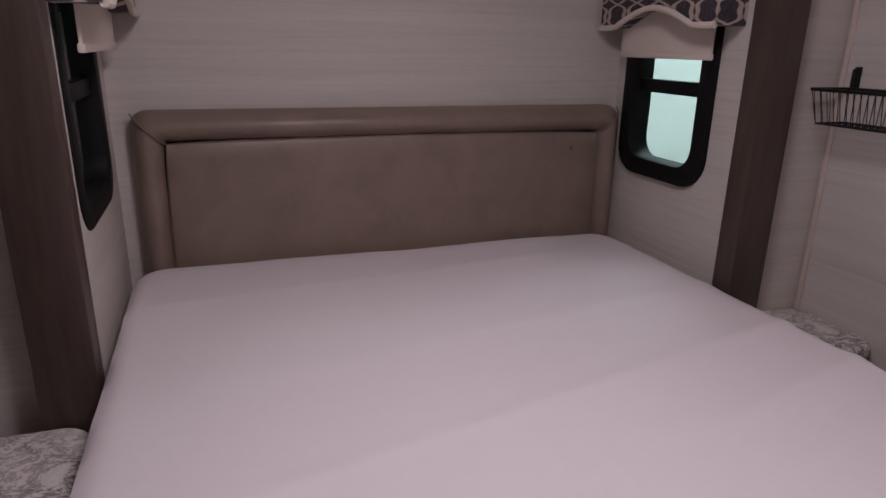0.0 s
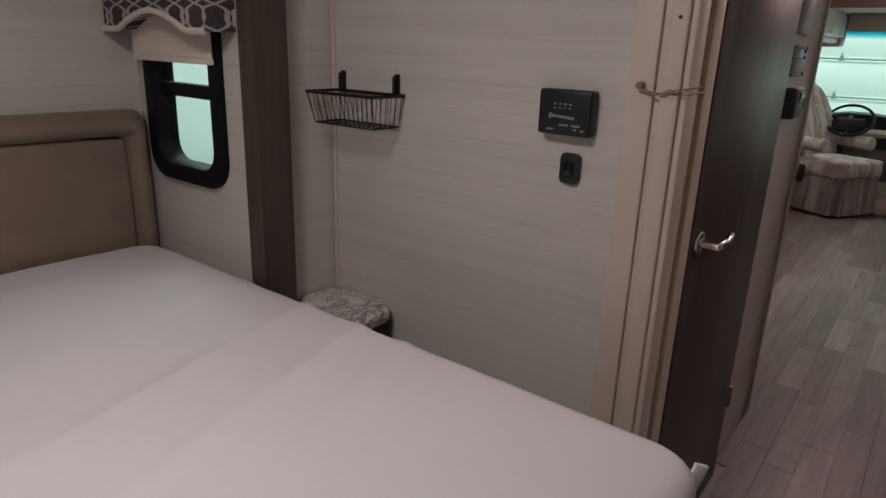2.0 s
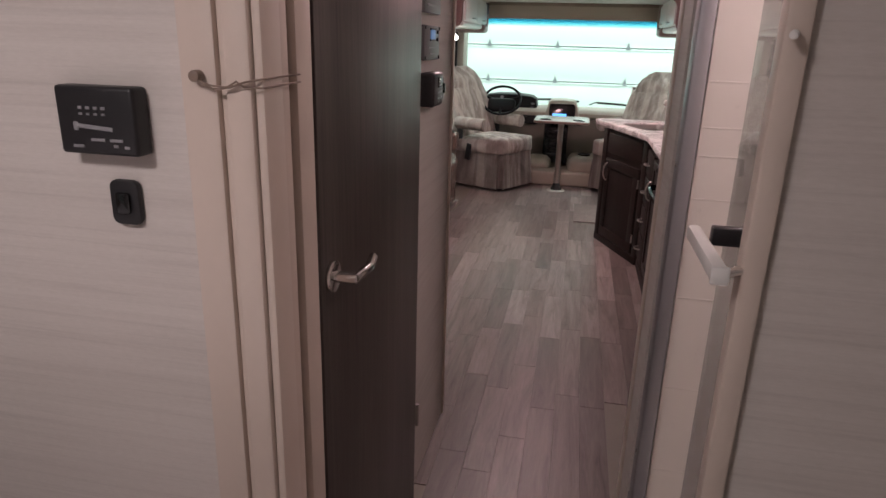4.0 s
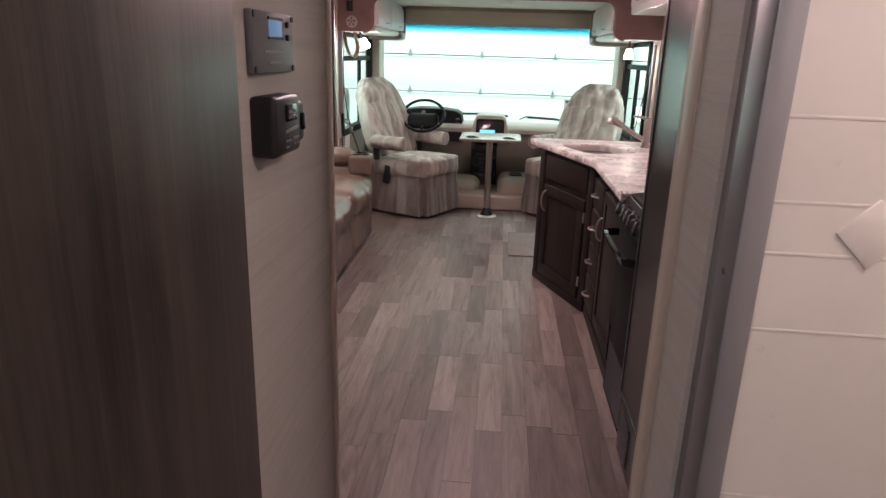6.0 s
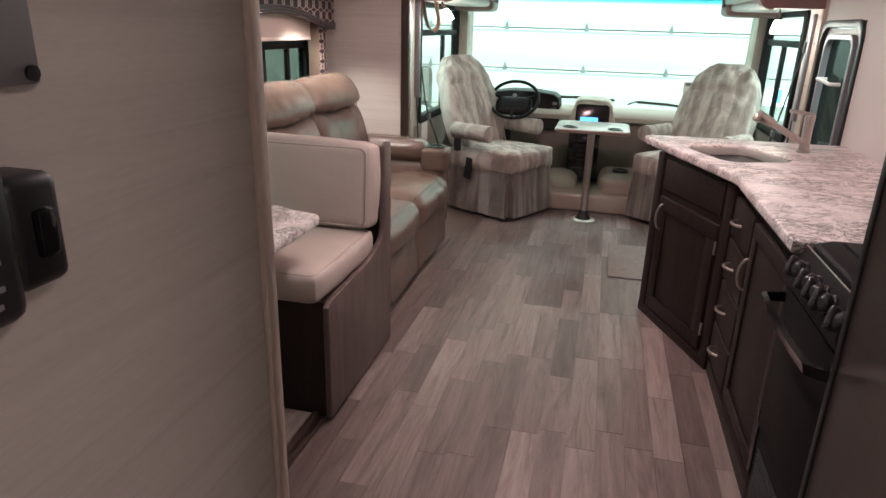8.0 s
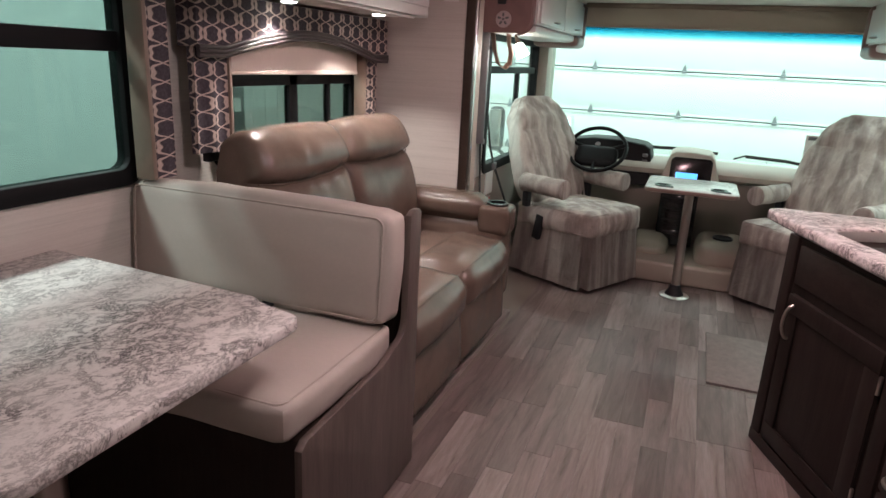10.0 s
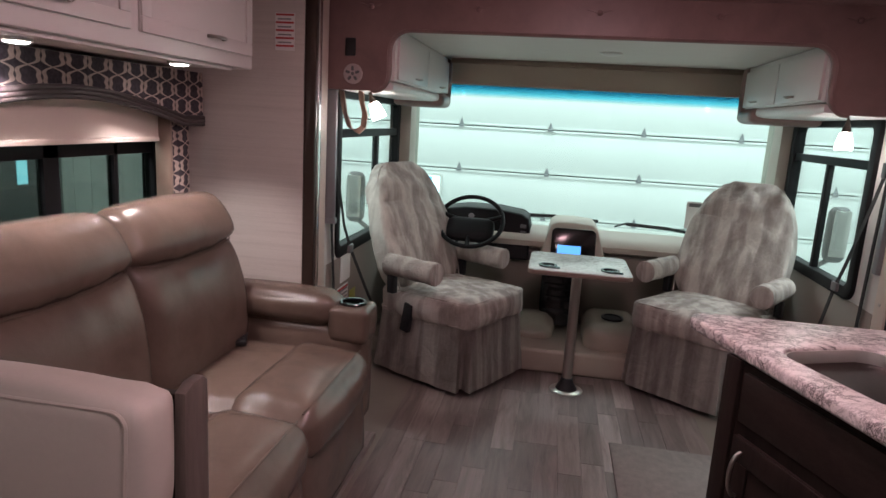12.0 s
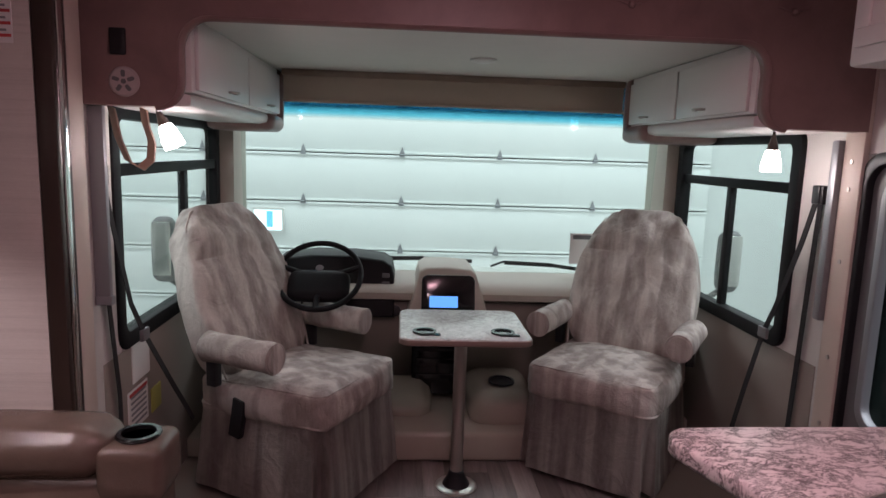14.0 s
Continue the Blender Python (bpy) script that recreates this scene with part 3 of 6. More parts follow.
structure("grab_strip_left", joined(box(7.535, 1.79, 0.95, 7.56, LEFT, 1.60, 0.006), box(7.533, 1.785, 0.95, 7.562, LEFT, 0.98, 0.003)), ALUM, "aluminium strip on the left pillar", "trim")

# added taupe sheets: shade on the beige walls below the cab windows, as colour
CABSHADE = plain("taupe_cab_shade", (0.27, 0.235, 0.205), 0.6, 0, 0.06, 60, 0.1)
structure("cab_shade_left", box(7.57, LEFT - 0.002, 0.0, 8.98, LEFT + 0.01, CABWIN_Z[0] - 0.03, 0.001), CABSHADE, "added taupe sheet for the shade on the beige wall below the driver window", "panel")
structure("cab_shade_right", box(7.645, RIGHT - 0.01, 0.0, 8.98, RIGHT + 0.004, CABWIN_Z[0] - 0.03, 0.001), CABSHADE, "added taupe sheet for the shade on the beige wall below the passenger window", "panel")

# front posts of the cab
for s, yy in ((1, LEFT), (-1, RIGHT)):
    a = yy - s * 0.075
    structure("windshield_post", prism([(9.02, yy), (9.02, a), (9.09, a - s * 0.01), (9.30, a), (9.30, yy)], 0.70, 1.92, 0.006), DASH, "beige post beside the windshield", "post")

# windshield
ws = thing("windshield", 9.17, 0.55, 0.76, 0, "wide windshield with a blue shade band", "windshield")
wspane = prism([(9.235, RIGHT + 0.06), (9.235, LEFT - 0.06), (9.241, LEFT - 0.06), (9.241, RIGHT + 0.06)], 0.72, 1.93)
for v in wspane.verts:
    v.co.x -= 0.12 * (v.co.z - 0.72) / 1.2
pane = wpart("pane", wspane, GLASS, ws, "clear greenish windshield glass")
pane.visible_shadow = False
vis = prism([(9.222, -0.45), (9.222, 1.58), (9.226, 1.58), (9.226, -0.45)], 1.655, 1.92)
for v in vis.verts:
    v.co.x -= 0.12 * (v.co.z - 0.72) / 1.2
vis_ob = wpart("shade_band", vis, VISOR, ws, "blue tinted band along the top of the glass")
vis_ob.visible_shadow = False
wpart("seal", joined(box(9.22, RIGHT + 0.05, 0.70, 9.26, LEFT - 0.05, 0.735, 0.005), box(9.10, RIGHT + 0.05, 1.90, 9.14, LEFT - 0.05, 1.94, 0.005)), BLACK, ws, "black rubber seal")


def window(name, w, h, r, m, bars, label, glass=GLASS, frame_w=0.05, depth=0.05):
    """A framed window; its outline stands in the plane given by m. bars: (x0, z0, x1, z1) from the middle."""
    ob = tagged(new(name), label, "window")
    ob.matrix_world = m
    part("window_frame", ring(rounded(w, h, r), rounded(w - 2 * frame_w, h - 2 * frame_w, max(r - frame_w * 0.5, 0.02)), -depth / 2 - 0.012, depth / 2, 0.006), DASHBLACK, ob, "black rounded metal frame")
    for bx0, by0, bx1, by1 in bars:
        part("bar", box(bx0, by0, -0.018, bx1, by1, 0.014, 0.003), DASHBLACK, ob, "black sash bar")
    g = part("pane", prism(rounded(w - 2 * frame_w + 0.01, h - 2 * frame_w + 0.01, max(r - frame_w * 0.5, 0.02)), -0.003, 0.003), glass, ob, "greenish window glass")
    g.visible_shadow = False
    return ob


# bed slide-out windows: outline axis runs along y
for nm, (wy0, wy1, wz0, wz1), wx in (("window_1", WIN_R, 1.915), ("window_2", WIN_L, 0.375)):
    window(nm, wy1 - wy0 + 0.07, wz1 - wz0 + 0.07, 0.085, facing_x(wx, (wy0 + wy1) / 2, (wz0 + wz1) / 2), [(-0.16, -0.056, 0.16, -0.018)], "narrow black-framed sliding window beside the bed", GLASS, 0.052, 0.06)
window("window_3", 1.19, 0.68, 0.07, facing_y(6.465, 2.425, 1.29), [(-0.05, -0.29, 0.02, 0.29), (-0.55, -0.008, 0.55, 0.044), (0.30, -0.29, 0.325, 0.29)], "wide black-framed window behind the sofa", DIMGLASS, 0.055)
window("window_4", 1.48, 0.70, 0.075, facing_y(4.76, 2.425, 1.305), [(-0.68, 0.10, 0.68, 0.165)], "wide black-framed window beside the dinette", MIDGLASS, 0.06)
window("window_5", 1.30, 0.90, 0.07, facing_y(8.34, LEFT + 0.015, 1.18), [(-0.62, 0.185, 0.62, 0.230), (0.10, -0.42, 0.15, 0.187)], "black-framed driver side window", GLASS, 0.062)
window("window_6", 1.14, 0.90, 0.07, facing_y(8.42, RIGHT - 0.015, 1.18), [(-0.55, 0.185, 0.55, 0.230), (-0.02, -0.42, 0.02, 0.187)], "black-framed passenger side window", GLASS, 0.062)

# trims in the bedroom
structure("slide_trim_front", box(1.846, 1.775, 0.0, 1.950, 1.838, TOP, 0.004), TRIMWOOD, "dark wood trim at the edge of the bed slide-out", "trim")
structure("slide_trim_rear", box(0.310, 1.775, 0.0, 0.412, 1.838, TOP, 0.004), TRIMWOOD, "dark wood trim at the edge of the bed slide-out", "trim")

# doorway casing between bedroom and hallway
cas = structure("doorway_casing", joined(
    box(2.135, 0.898, 0.0, 2.155, 0.952, TOP, 0.004), box(2.145, 0.884, 0.0, 2.155, 0.898, TOP, 0.002),
    box(2.130, 0.846, 0.0, 2.155, 0.884, TOP, 0.006), box(2.140, 0.832, 0.0, 2.200, 0.846, TOP, 0.004),
    box(2.205, 0.846, 0.0, 2.252, 0.860, TOP, 0.004), box(2.258, 0.836, 0.0, 2.318, 0.860, TOP, 0.005)), CREAM, "cream moulded casing of the bedroom doorway", "casing")
strap = thing("door_strap", 2.13, 0.92, 1.40, 0, "thin tan cord tied to a knob on the doorway casing", "strap")
wpart("knob", joined(cyl((2.135, 0.922, 1.403), (2.118, 0.922, 1.403), 0.008, 14, None, 0.002)), HEAD_LEATHER, strap)
wpart("cord", tube([(2.122, 0.922 - 0.0085 * k, 1.401 - 0.014 * math.sin(k * 0.42)) for k in range(8)] + [(2.125, 0.853, 1.391), (2.134, 0.829, 1.390), (2.20, 0.829, 1.392), (2.26, 0.833, 1.392)], 0.0015, 6), HEAD_LEATHER, strap)
wpart("cord", tube([(2.124, 0.922, 1.400), (2.120, 0.900, 1.392), (2.120, 0.872, 1.390), (2.125, 0.850, 1.398), (2.140, 0.829, 1.402), (2.20, 0.829, 1.403), (2.26, 0.833, 1.403)], 0.0015, 6), HEAD_LEATHER, strap)
for k in range(3):
    single("screw", cyl((2.131, 0.862, 1.53 + 0.035 * k), (2.128, 0.862, 1.53 + 0.035 * k), 0.004, 10), BRONZE, "small dark screw head in the doorway casing", "screw", "casing screws")

# hallway right side: post, shower, wall end
structure("shower_post", box(2.125, 0.177, 0.0, 2.154, 0.207, TOP, 0.005), CREAM, "cream corner post beside the shower", "post")
single("door_catch", joined(cyl((2.128, 0.193, 1.475), (2.092, 0.205, 1.472), 0.0035, 12), cyl((2.116, 0.198, 1.474), (2.104, 0.202, 1.473), 0.005, 12)), WHITEPL, "small white plastic catch on the shower post", "catch")
structure("wall_hall_right", box(3.085, 0.10, -0.1, 3.235, 0.165, TOP), WALLPAPER, "narrow grasscloth-print wall beside the shower", "wall")
structure("wall_hall_end", joined(box(3.235, 0.085, -0.1, 3.293, 0.170, TOP, 0.004), box(3.293, RIGHT, -0.1, 3.338, 0.162, TOP)), CREAM, "cream end trim of the shower wall", "trim")
sh = thing("shower_stall", 2.7, -0.3, 0.0, 0, "cream acrylic shower stall with moulded tile lines", "shower")
wpart("back_wall", box(2.21, -0.72, 0.05, 3.05, -0.69, 2.05), SHOWER, sh)
wpart("side_wall", box(3.02, -0.69, 0.05, 3.084, 0.118, 2.10), SHOWER, sh)
wpart("side_wall", box(2.21, -0.69, 0.05, 2.24, 0.10, 2.05), SHOWER, sh)
tl = []
for zz in (0.28, 0.55, 0.82, 1.09, 1.20, 1.27, 1.38, 1.65):
    tl.append(box(3.0192, -0.688, zz, 3.022, 0.117, zz + 0.005, 0.001))
    tl.append(box(2.25, -0.692, zz, 3.01, -0.6875, zz + 0.006, 0.002))
wpart("moulding", joined(*tl), SHOWER, sh)
for k in range(5):
    wpart("diamond_relief", moved(box(-0.034, -0.034, 0, 0.034, 0.034, 0.006, 0.003), pose(3.022, -0.62 + 0.15 * k, 1.235, 0, -90, 0) @ pose(0, 0, 0, 0, 0, 45)), SHOWER, sh)
wpart("pan", joined(box(2.21, -0.72, 0.0, 3.06, 0.16, 0.055, 0.01), box(2.21, 0.06, 0.055, 3.06, 0.16, 0.12, 0.012)), SHOWER, sh)
sd = thing("shower_door", 2.6, 0.17, 0.12, 0, "folding glass shower door in a grey aluminium frame", "shower door")
wpart("jamb", joined(box(2.975, 0.128, 0.12, 3.042, 0.165, 2.0, 0.006), box(3.042, 0.120, 0.0, 3.085, 0.158, 2.0, 0.003)), ALUM, sd, "grey aluminium jamb")
for zz in (0.35, 1.18, 1.8):
    wpart("screw", cyl((3.0, 0.165, zz), (3.0, 0.168, zz), 0.005, 10), CHROME, sd)
wpart("track", joined(box(2.18, 0.105, 0.12, 3.06, 0.165, 0.135, 0.003), box(2.18, 0.105, 0.135, 3.06, 0.113, 0.165, 0.002), box(2.18, 0.130, 0.135, 3.06, 0.137, 0.165, 0.002), box(2.18, 0.158, 0.135, 3.06, 0.165, 0.165, 0.002)), ALUM, sd, "aluminium bottom track")
gl = wpart("pane", box(2.158, 0.150, 0.16, 2.45, 0.156, 1.95), SHOWERGLASS, sd, "clear glass panel")
gl.visible_shadow = False
wpart("handle", joined(box(2.100, 0.226, 1.187, 2.300, 0.246, 1.209, 0.006), box(2.098, 0.225, 1.186, 2.102, 0.247, 1.210, 0.003)), WHITEPL, sd, "white bar handle")
wpart("bracket", joined(box(2.235, 0.157, 1.196, 2.255, 0.222, 1.222, 0.003), box(2.225, 0.157, 1.196, 2.27, 0.172, 1.224, 0.003)), BLACK, sd, "black handle bracket")
wpart("bracket", cyl((2.18, 0.15, 1.197), (2.11, 0.232, 1.197), 0.007, 10), CHROME, sd, "chrome handle bracket")

# ---- bedroom ----
bed = thing("bed", 1.16, 1.5, 0.0, 0, "wide bed with a fitted white mattress cover, no pillows", "bed")
wpart("base", box(0.52, 0.72, 0.0, 1.82, 2.36, 0.50, 0.01), PANELWOOD, bed, "dark wooden bed base")


def mattress():
    nx, ny = 90, 130
    X0, X1, Y0, Y1, ZT, ZB, R = 0.414, 1.848, 0.605, 2.345, 0.852, 0.48, 0.055
    bm = bmesh.new()
    bmesh.ops.create_grid(bm, x_segments=nx, y_segments=ny, size=1)
    cx, cy, hx, hy = (X0 + X1) / 2, (Y0 + Y1) / 2, (X1 - X0) / 2, (Y1 - Y0) / 2
    rc = 0.10
    for v in bm.verts:
        # the outer tenth of the sheet hangs down the sides
        u, w = v.co.x * 1.16, v.co.y * 1.13
        a, b = max(-1, min(1, u)), max(-1, min(1, w))
        over = max(abs(u) - 1, 0) / 0.16 + max(abs(w) - 1, 0) / 0.13
        x, y = cx + a * hx, cy + b * hy
        dx, dy = hx - abs(x - cx), hy - abs(y - cy)
        if dx < rc and dy < rc:
            q = Vector((rc - dx, rc - dy))
            s = max(q.x, q.y) / max(q.length, 1e-6)
            x = cx + math.copysign(hx - rc + q.x * s, x - cx)
            y = cy + math.copysign(hy - rc + q.y * s, y - cy)
            d = rc - q.length * s
        else:
            d = min(dx, dy)
        z = ZT
        if d < R:
            z -= R - math.sqrt(max(R * R - (R - d) ** 2, 0))
        z -= over * (ZT - ZB - R)
        # long creases of the cover, and its soft swell
        c = 0
        for off, slope, amp, wid in ((1.30, 0.22, 0.010, 0.024), (1.06, 0.27, 0.012, 0.026), (0.86, 0.32, 0.010, 0.026), (2.05, 0.10, 0.008, 0.026), (1.62, 0.16, 0.005, 0.035)):
            t = (y - off - slope * (x - 0.6)) / wid
            fade = 0.5 + 0.5 * noise.noise(Vector((x * 1.7, off * 9, 0)))
            c += amp * fade * math.exp(-t * t)
        c += 0.004 * noise.noise(Vector((x * 3, y * 3, 4))) + 0.0014 * noise.noise(Vector((x * 11, y * 11, 7)))
        v.co = Vector((x, y, z + c * (1 - min(over, 1))))
    return bm


wpart("mattress", mattress(), SHEET, bed, "white fitted cover with soft creases")
wpart("corner_tag", moved(box(-0.012, -0.004, -0.06, 0.012, 0.004, 0.02, 0.002), pose(1.822, 0.628, 0.815, 0, 18, -45)), WHITEPL, bed, "white plastic cover corner")

hb = thing("headboard", 1.16, 2.38, 0.50, 0, "taupe vinyl headboard with a padded rolled frame", "headboard")


def padded_frame(w, h, width, depth):
    """Upholstered picture frame with a half-round profile and mitred corners; it lies in x, y and swells to +z."""
    bm = bmesh.new()
    rows = []
    n = 12
    for k in range(n + 1):
        f = k / n
        a = width * f
        z = depth * (max(math.sin(math.pi * (0.04 + 0.92 * f)), 0) ** 0.55)
        rows.append([bm.verts.new((x, y, z)) for x, y in rounded(w - 2 * a, h - 2 * a, max(0.045 - a * 0.4, 0.006), 5)])
    back = [bm.verts.new((v.co.x, v.co.y, 0)) for v in rows[0]]
    inner = [bm.verts.new((v.co.x, v.co.y, 0)) for v in rows[-1]]
    rows = [back] + rows + [inner]
    for a, b in zip(rows, rows[1:]):
        for k in range(len(a)):
            j = (k + 1) % len(a)
            bm.faces.new((a[k], a[j], b[j], b[k]))
    bmesh.ops.recalc_face_normals(bm, faces=bm.faces)
    return bm


wpart("frame", moved(padded_frame(1.437, 0.83, 0.080, 0.074), pose(1.162, 2.414, 0.8325, 90, 0, 0)), HEAD_LEATHER, hb, "padded rolled frame")
for s in (-1, 1):
    wpart("mitre_seam", tube([(1.162 + s * (0.712 - 0.080 * f), 2.412 - 0.076 * math.sin(math.pi * (0.04 + 0.92 * f)) ** 0.55, 1.2405 - 0.080 * f) for f in [k / 8 for k in range(9)]], 0.0022, 6), HEAD_LEATHER, hb, "sewn mitre")
wpart("panel", moved(cushion(1.273, 0.05, 0.667, 0.010, 0.010, 14), pose(1.162, 2.386, 0.8325)), HEAD_LEATHER, hb)
# added black sheet: dark shade line between frame and panel, as colour
wpart("backing", box(0.50, 2.412, 0.46, 1.82, 2.418, 1.20), DASHBLACK, hb, "black sheet that darkens the gap round the panel")
wpart("button", cyl((1.705, 2.362, 1.120), (1.705, 2.350, 1.120), 0.004, 12), HEAD_LEATHER, hb)


def nightstand(x0, x1, ya, yb, label):
    ob = thing("nightstand", (x0 + x1) / 2, (ya + yb) / 2, 0, 0, label, "nightstand", "bedside nightstands")
    w, d = x1 - x0, yb - ya
    part("body", box(-w / 2 + 0.01, -d / 2 + 0.02, 0, w / 2 - 0.01, d / 2 - 0.005, 0.695, 0.004), WOOD, ob, "dark wood body")
    r = 0.06
    top = [(x, y) for x, y in rounded(w, d, r)]
    part("top", prism(top, 0.70, 0.742, 0.012, 3), TABLESTONE, ob, "granite-print laminate top")
    return ob


nightstand(1.965, 2.150, 1.572, 1.835, "narrow nightstand with a granite-print top beside the bed")
nightstand(0.05, 0.40, 1.47, 1.772, "nightstand with a granite-print top beside the bed")

bk = thing("wire_basket", 2.10, 1.68, 1.24, 0, "black wire basket hung on two wall hooks", "basket")
bx0, bx1, by0, by1, bz0, bz1 = 2.030, 2.148, 1.560, 1.805, 1.254, 1.335
wpart("rim", tube([(bx0, by0, bz1), (bx1, by0, bz1), (bx1, by1, bz1), (bx0, by1, bz1)], 0.0042, 8, True), BLACKIRON, bk)
wpart("base_wire", tube([(bx0 + 0.018, by0 + 0.012, bz0), (bx1 - 0.006, by0 + 0.012, bz0), (bx1 - 0.006, by1 - 0.012, bz0), (bx0 + 0.018, by1 - 0.012, bz0)], 0.0022, 6, True), BLACKIRON, bk)
wires = []
for k in range(14):
    f = k / 13
    ya, yb = by0 + 0.006 + (by1 - by0 - 0.012) * f, by0 + 0.012 + (by1 - by0 - 0.024) * f
    wires.append(tube([(bx0, ya, bz1), (bx0 + 0.018, yb, bz0), (bx1 - 0.006, yb, bz0), (bx1 - 0.002, ya, bz1)], 0.0011, 5))
for k in range(5):
    f = k / 4
    xa, xb = bx0 + (bx1 - bx0) * f, bx0 + 0.018 + (bx1 - bx0 - 0.024) * f
    wires.append(tube([(xa, by0, bz1), (xb, by0 + 0.012, bz0), (xb, by1 - 0.012, bz0), (xa, by1, bz1)], 0.0011, 5))
wpart("mesh", joined(*wires), BLACKIRON, bk, "thin black wires")
for yy in (1.588, 1.790):
    wpart("hook", joined(box(2.149, yy - 0.009, 1.330, 2.155, yy + 0.009, 1.388, 0.002), tube([(2.150, yy, 1.385), (2.138, yy, 1.380), (2.138, yy, 1.340), (2.150, yy, 1.331)], 0.004, 6)), BLACKIRON, bk, "black wall hook")

th = thing("thermostat_panel", 2.15, 1.08, 1.29, 0, "black control panel with white markings on the wall", "thermostat")
wpart("body", box(2.120, 1.018, 1.288, 2.155, 1.143, 1.384, 0.006, 3), BLACK, th)
marks = [box(2.1185, 1.105 - 0.012 * k, 1.352, 2.120, 1.099 - 0.012 * k, 1.356) for k in range(4)]
marks += [box(2.1185, 1.105 - 0.012 * k, 1.344, 2.120, 1.100 - 0.012 * k, 1.347) for k in range(4)]
marks += [box(2.1185, 1.060 - 0.030 * k, 1.308, 2.120, 1.040 - 0.028 * k, 1.312) for k in (0, -1)]
marks += [box(2.1185, 1.055, 1.300, 2.120, 1.048, 1.304), box(2.1185, 1.120, 1.298, 2.120, 1.103, 1.302), box(2.1185, 1.038, 1.299, 2.120, 1.030, 1.303)]
for mark in marks:
    wpart("marking", mark, PALEINK, th, "small white marking")
wpart("script", joined(moved(box(0, -0.028, -0.003, 0.0015, 0.028, 0.003, 0.001), pose(2.1185, 1.082, 1.327, 4, 0, 0)), moved(box(0, -0.004, -0.006, 0.0015, 0.004, 0.006, 0.001), pose(2.1185, 1.112, 1.328))), PALEINK, th, "white script mark")
sw = thing("wall_switch", 2.15, 1.068, 1.18, 0, "black rocker switch on the wall", "switch")
wpart("plate", moved(prism(rounded(0.048, 0.068, 0.012), 0, 0.012, 0.003), pose(2.155, 1.068, 1.214, 90, 0, -90)), BLACK, sw)
wpart("rocker", moved(prism(rounded(0.022, 0.032, 0.004), 0.012, 0.018, 0.002), pose(2.155, 1.068, 1.214, 90, 0, -90)), GLOSSBLACK, sw)


def bed_window_dress(xw, s, ya, yb, label):
    """Lattice valance with an arched lower edge over a small roller shade; s: towards the room along x."""
    ob = thing("valance", xw, (ya + yb) / 2, 1.48, 0, label, "valance", "bedroom valances")
    n = 24
    low = []
    for k in range(n + 1):
        f = k / n
        low.append((ya + (yb - ya) * f, 1.478 + (0.048 * math.sin(math.pi * min(max((f - 0.16) / 0.68, 0), 1)) if 0.16 < f < 0.84 else 0)))
    outline = low + [(yb, 1.92), (ya, 1.92)]
    bm = prism(outline, 0, 0.09)
    part_m = Matrix(((0, 0, s, xw), (1, 0, 0, 0), (0, 1, 0, 0), (0, 0, 0, 1)))
    bm = moved(bm, part_m)
    bmesh.ops.recalc_face_normals(bm, faces=bm.faces)
    wpart("cloth", bm, LATTICE, ob, "dark cloth with a pale lattice")
    wpart("piping", tube([(xw + s * 0.092, y, z) for y, z in low], 0.008, 8), SHADE, ob, "cream welt along the arched edge")
    sd2 = thing("roller_blind", xw + s * 0.02, (ya + yb) / 2, 1.40, 0, "cream roller shade partly drawn over the window", "shade", "roller shades")
    wpart("cloth", box(min(xw + s * 0.035, xw + s * 0.041), ya + 0.06, 1.405, max(xw + s * 0.035, xw + s * 0.041), yb - 0.05, 1.62), SHADE, sd2)
    wpart("hem_bar", box(min(xw + s * 0.031, xw + s * 0.045), ya + 0.058, 1.395, max(xw + s * 0.031, xw + s * 0.045), yb - 0.048, 1.412, 0.004), SHADE, sd2)


bed_window_dress(1.888, -1, 1.90, 2.40, "arched lattice-patterned valance over the bedroom window")
bed_window_dress(0.402, 1, 1.86, 2.40, "arched lattice-patterned valance over the bedroom window")
rl = thing("wall_outlet", 0.0, 1.84, 0.95, 0, "dark outlet cover on the bedroom wall", "outlet")
wpart("plate", box(0.10, 1.826, 0.93, 0.17, 1.84, 1.04, 0.004), BLACK, rl)

# ---- hallway ----
dr = thing("door_1", 2.67, 0.83, 0.0, 0, "dark walnut laminate bathroom door, closed", "door")
tagged(dr, kind="structure")
wpart("leaf", box(2.320, 0.833, 0.015, 3.040, 0.859, 1.995, 0.003), DOORWOOD, dr)
lv = wpart("door_handle", joined(cyl((2.395, 0.812, 1.062), (2.395, 0.802, 1.062), 0.030, 20, None, 0.003), cyl((2.395, 0.804, 1.062), (2.395, 0.762, 1.062), 0.011, 14),
    tube([(2.395, 0.765, 1.062), (2.43, 0.760, 1.064), (2.47, 0.762, 1.060), (2.505, 0.766, 1.068)], 0.009, 10)), CHROME, dr, "polished lever handle")
dr_lever = Vector((-0.033, 0.021, -0.018))
lv.location = dr_lever
for zz in (0.30, 1.75):
    wpart("hinge", cyl((3.044, 0.828, zz), (3.044, 0.828, zz + 0.075), 0.006, 10), NICKEL, dr)

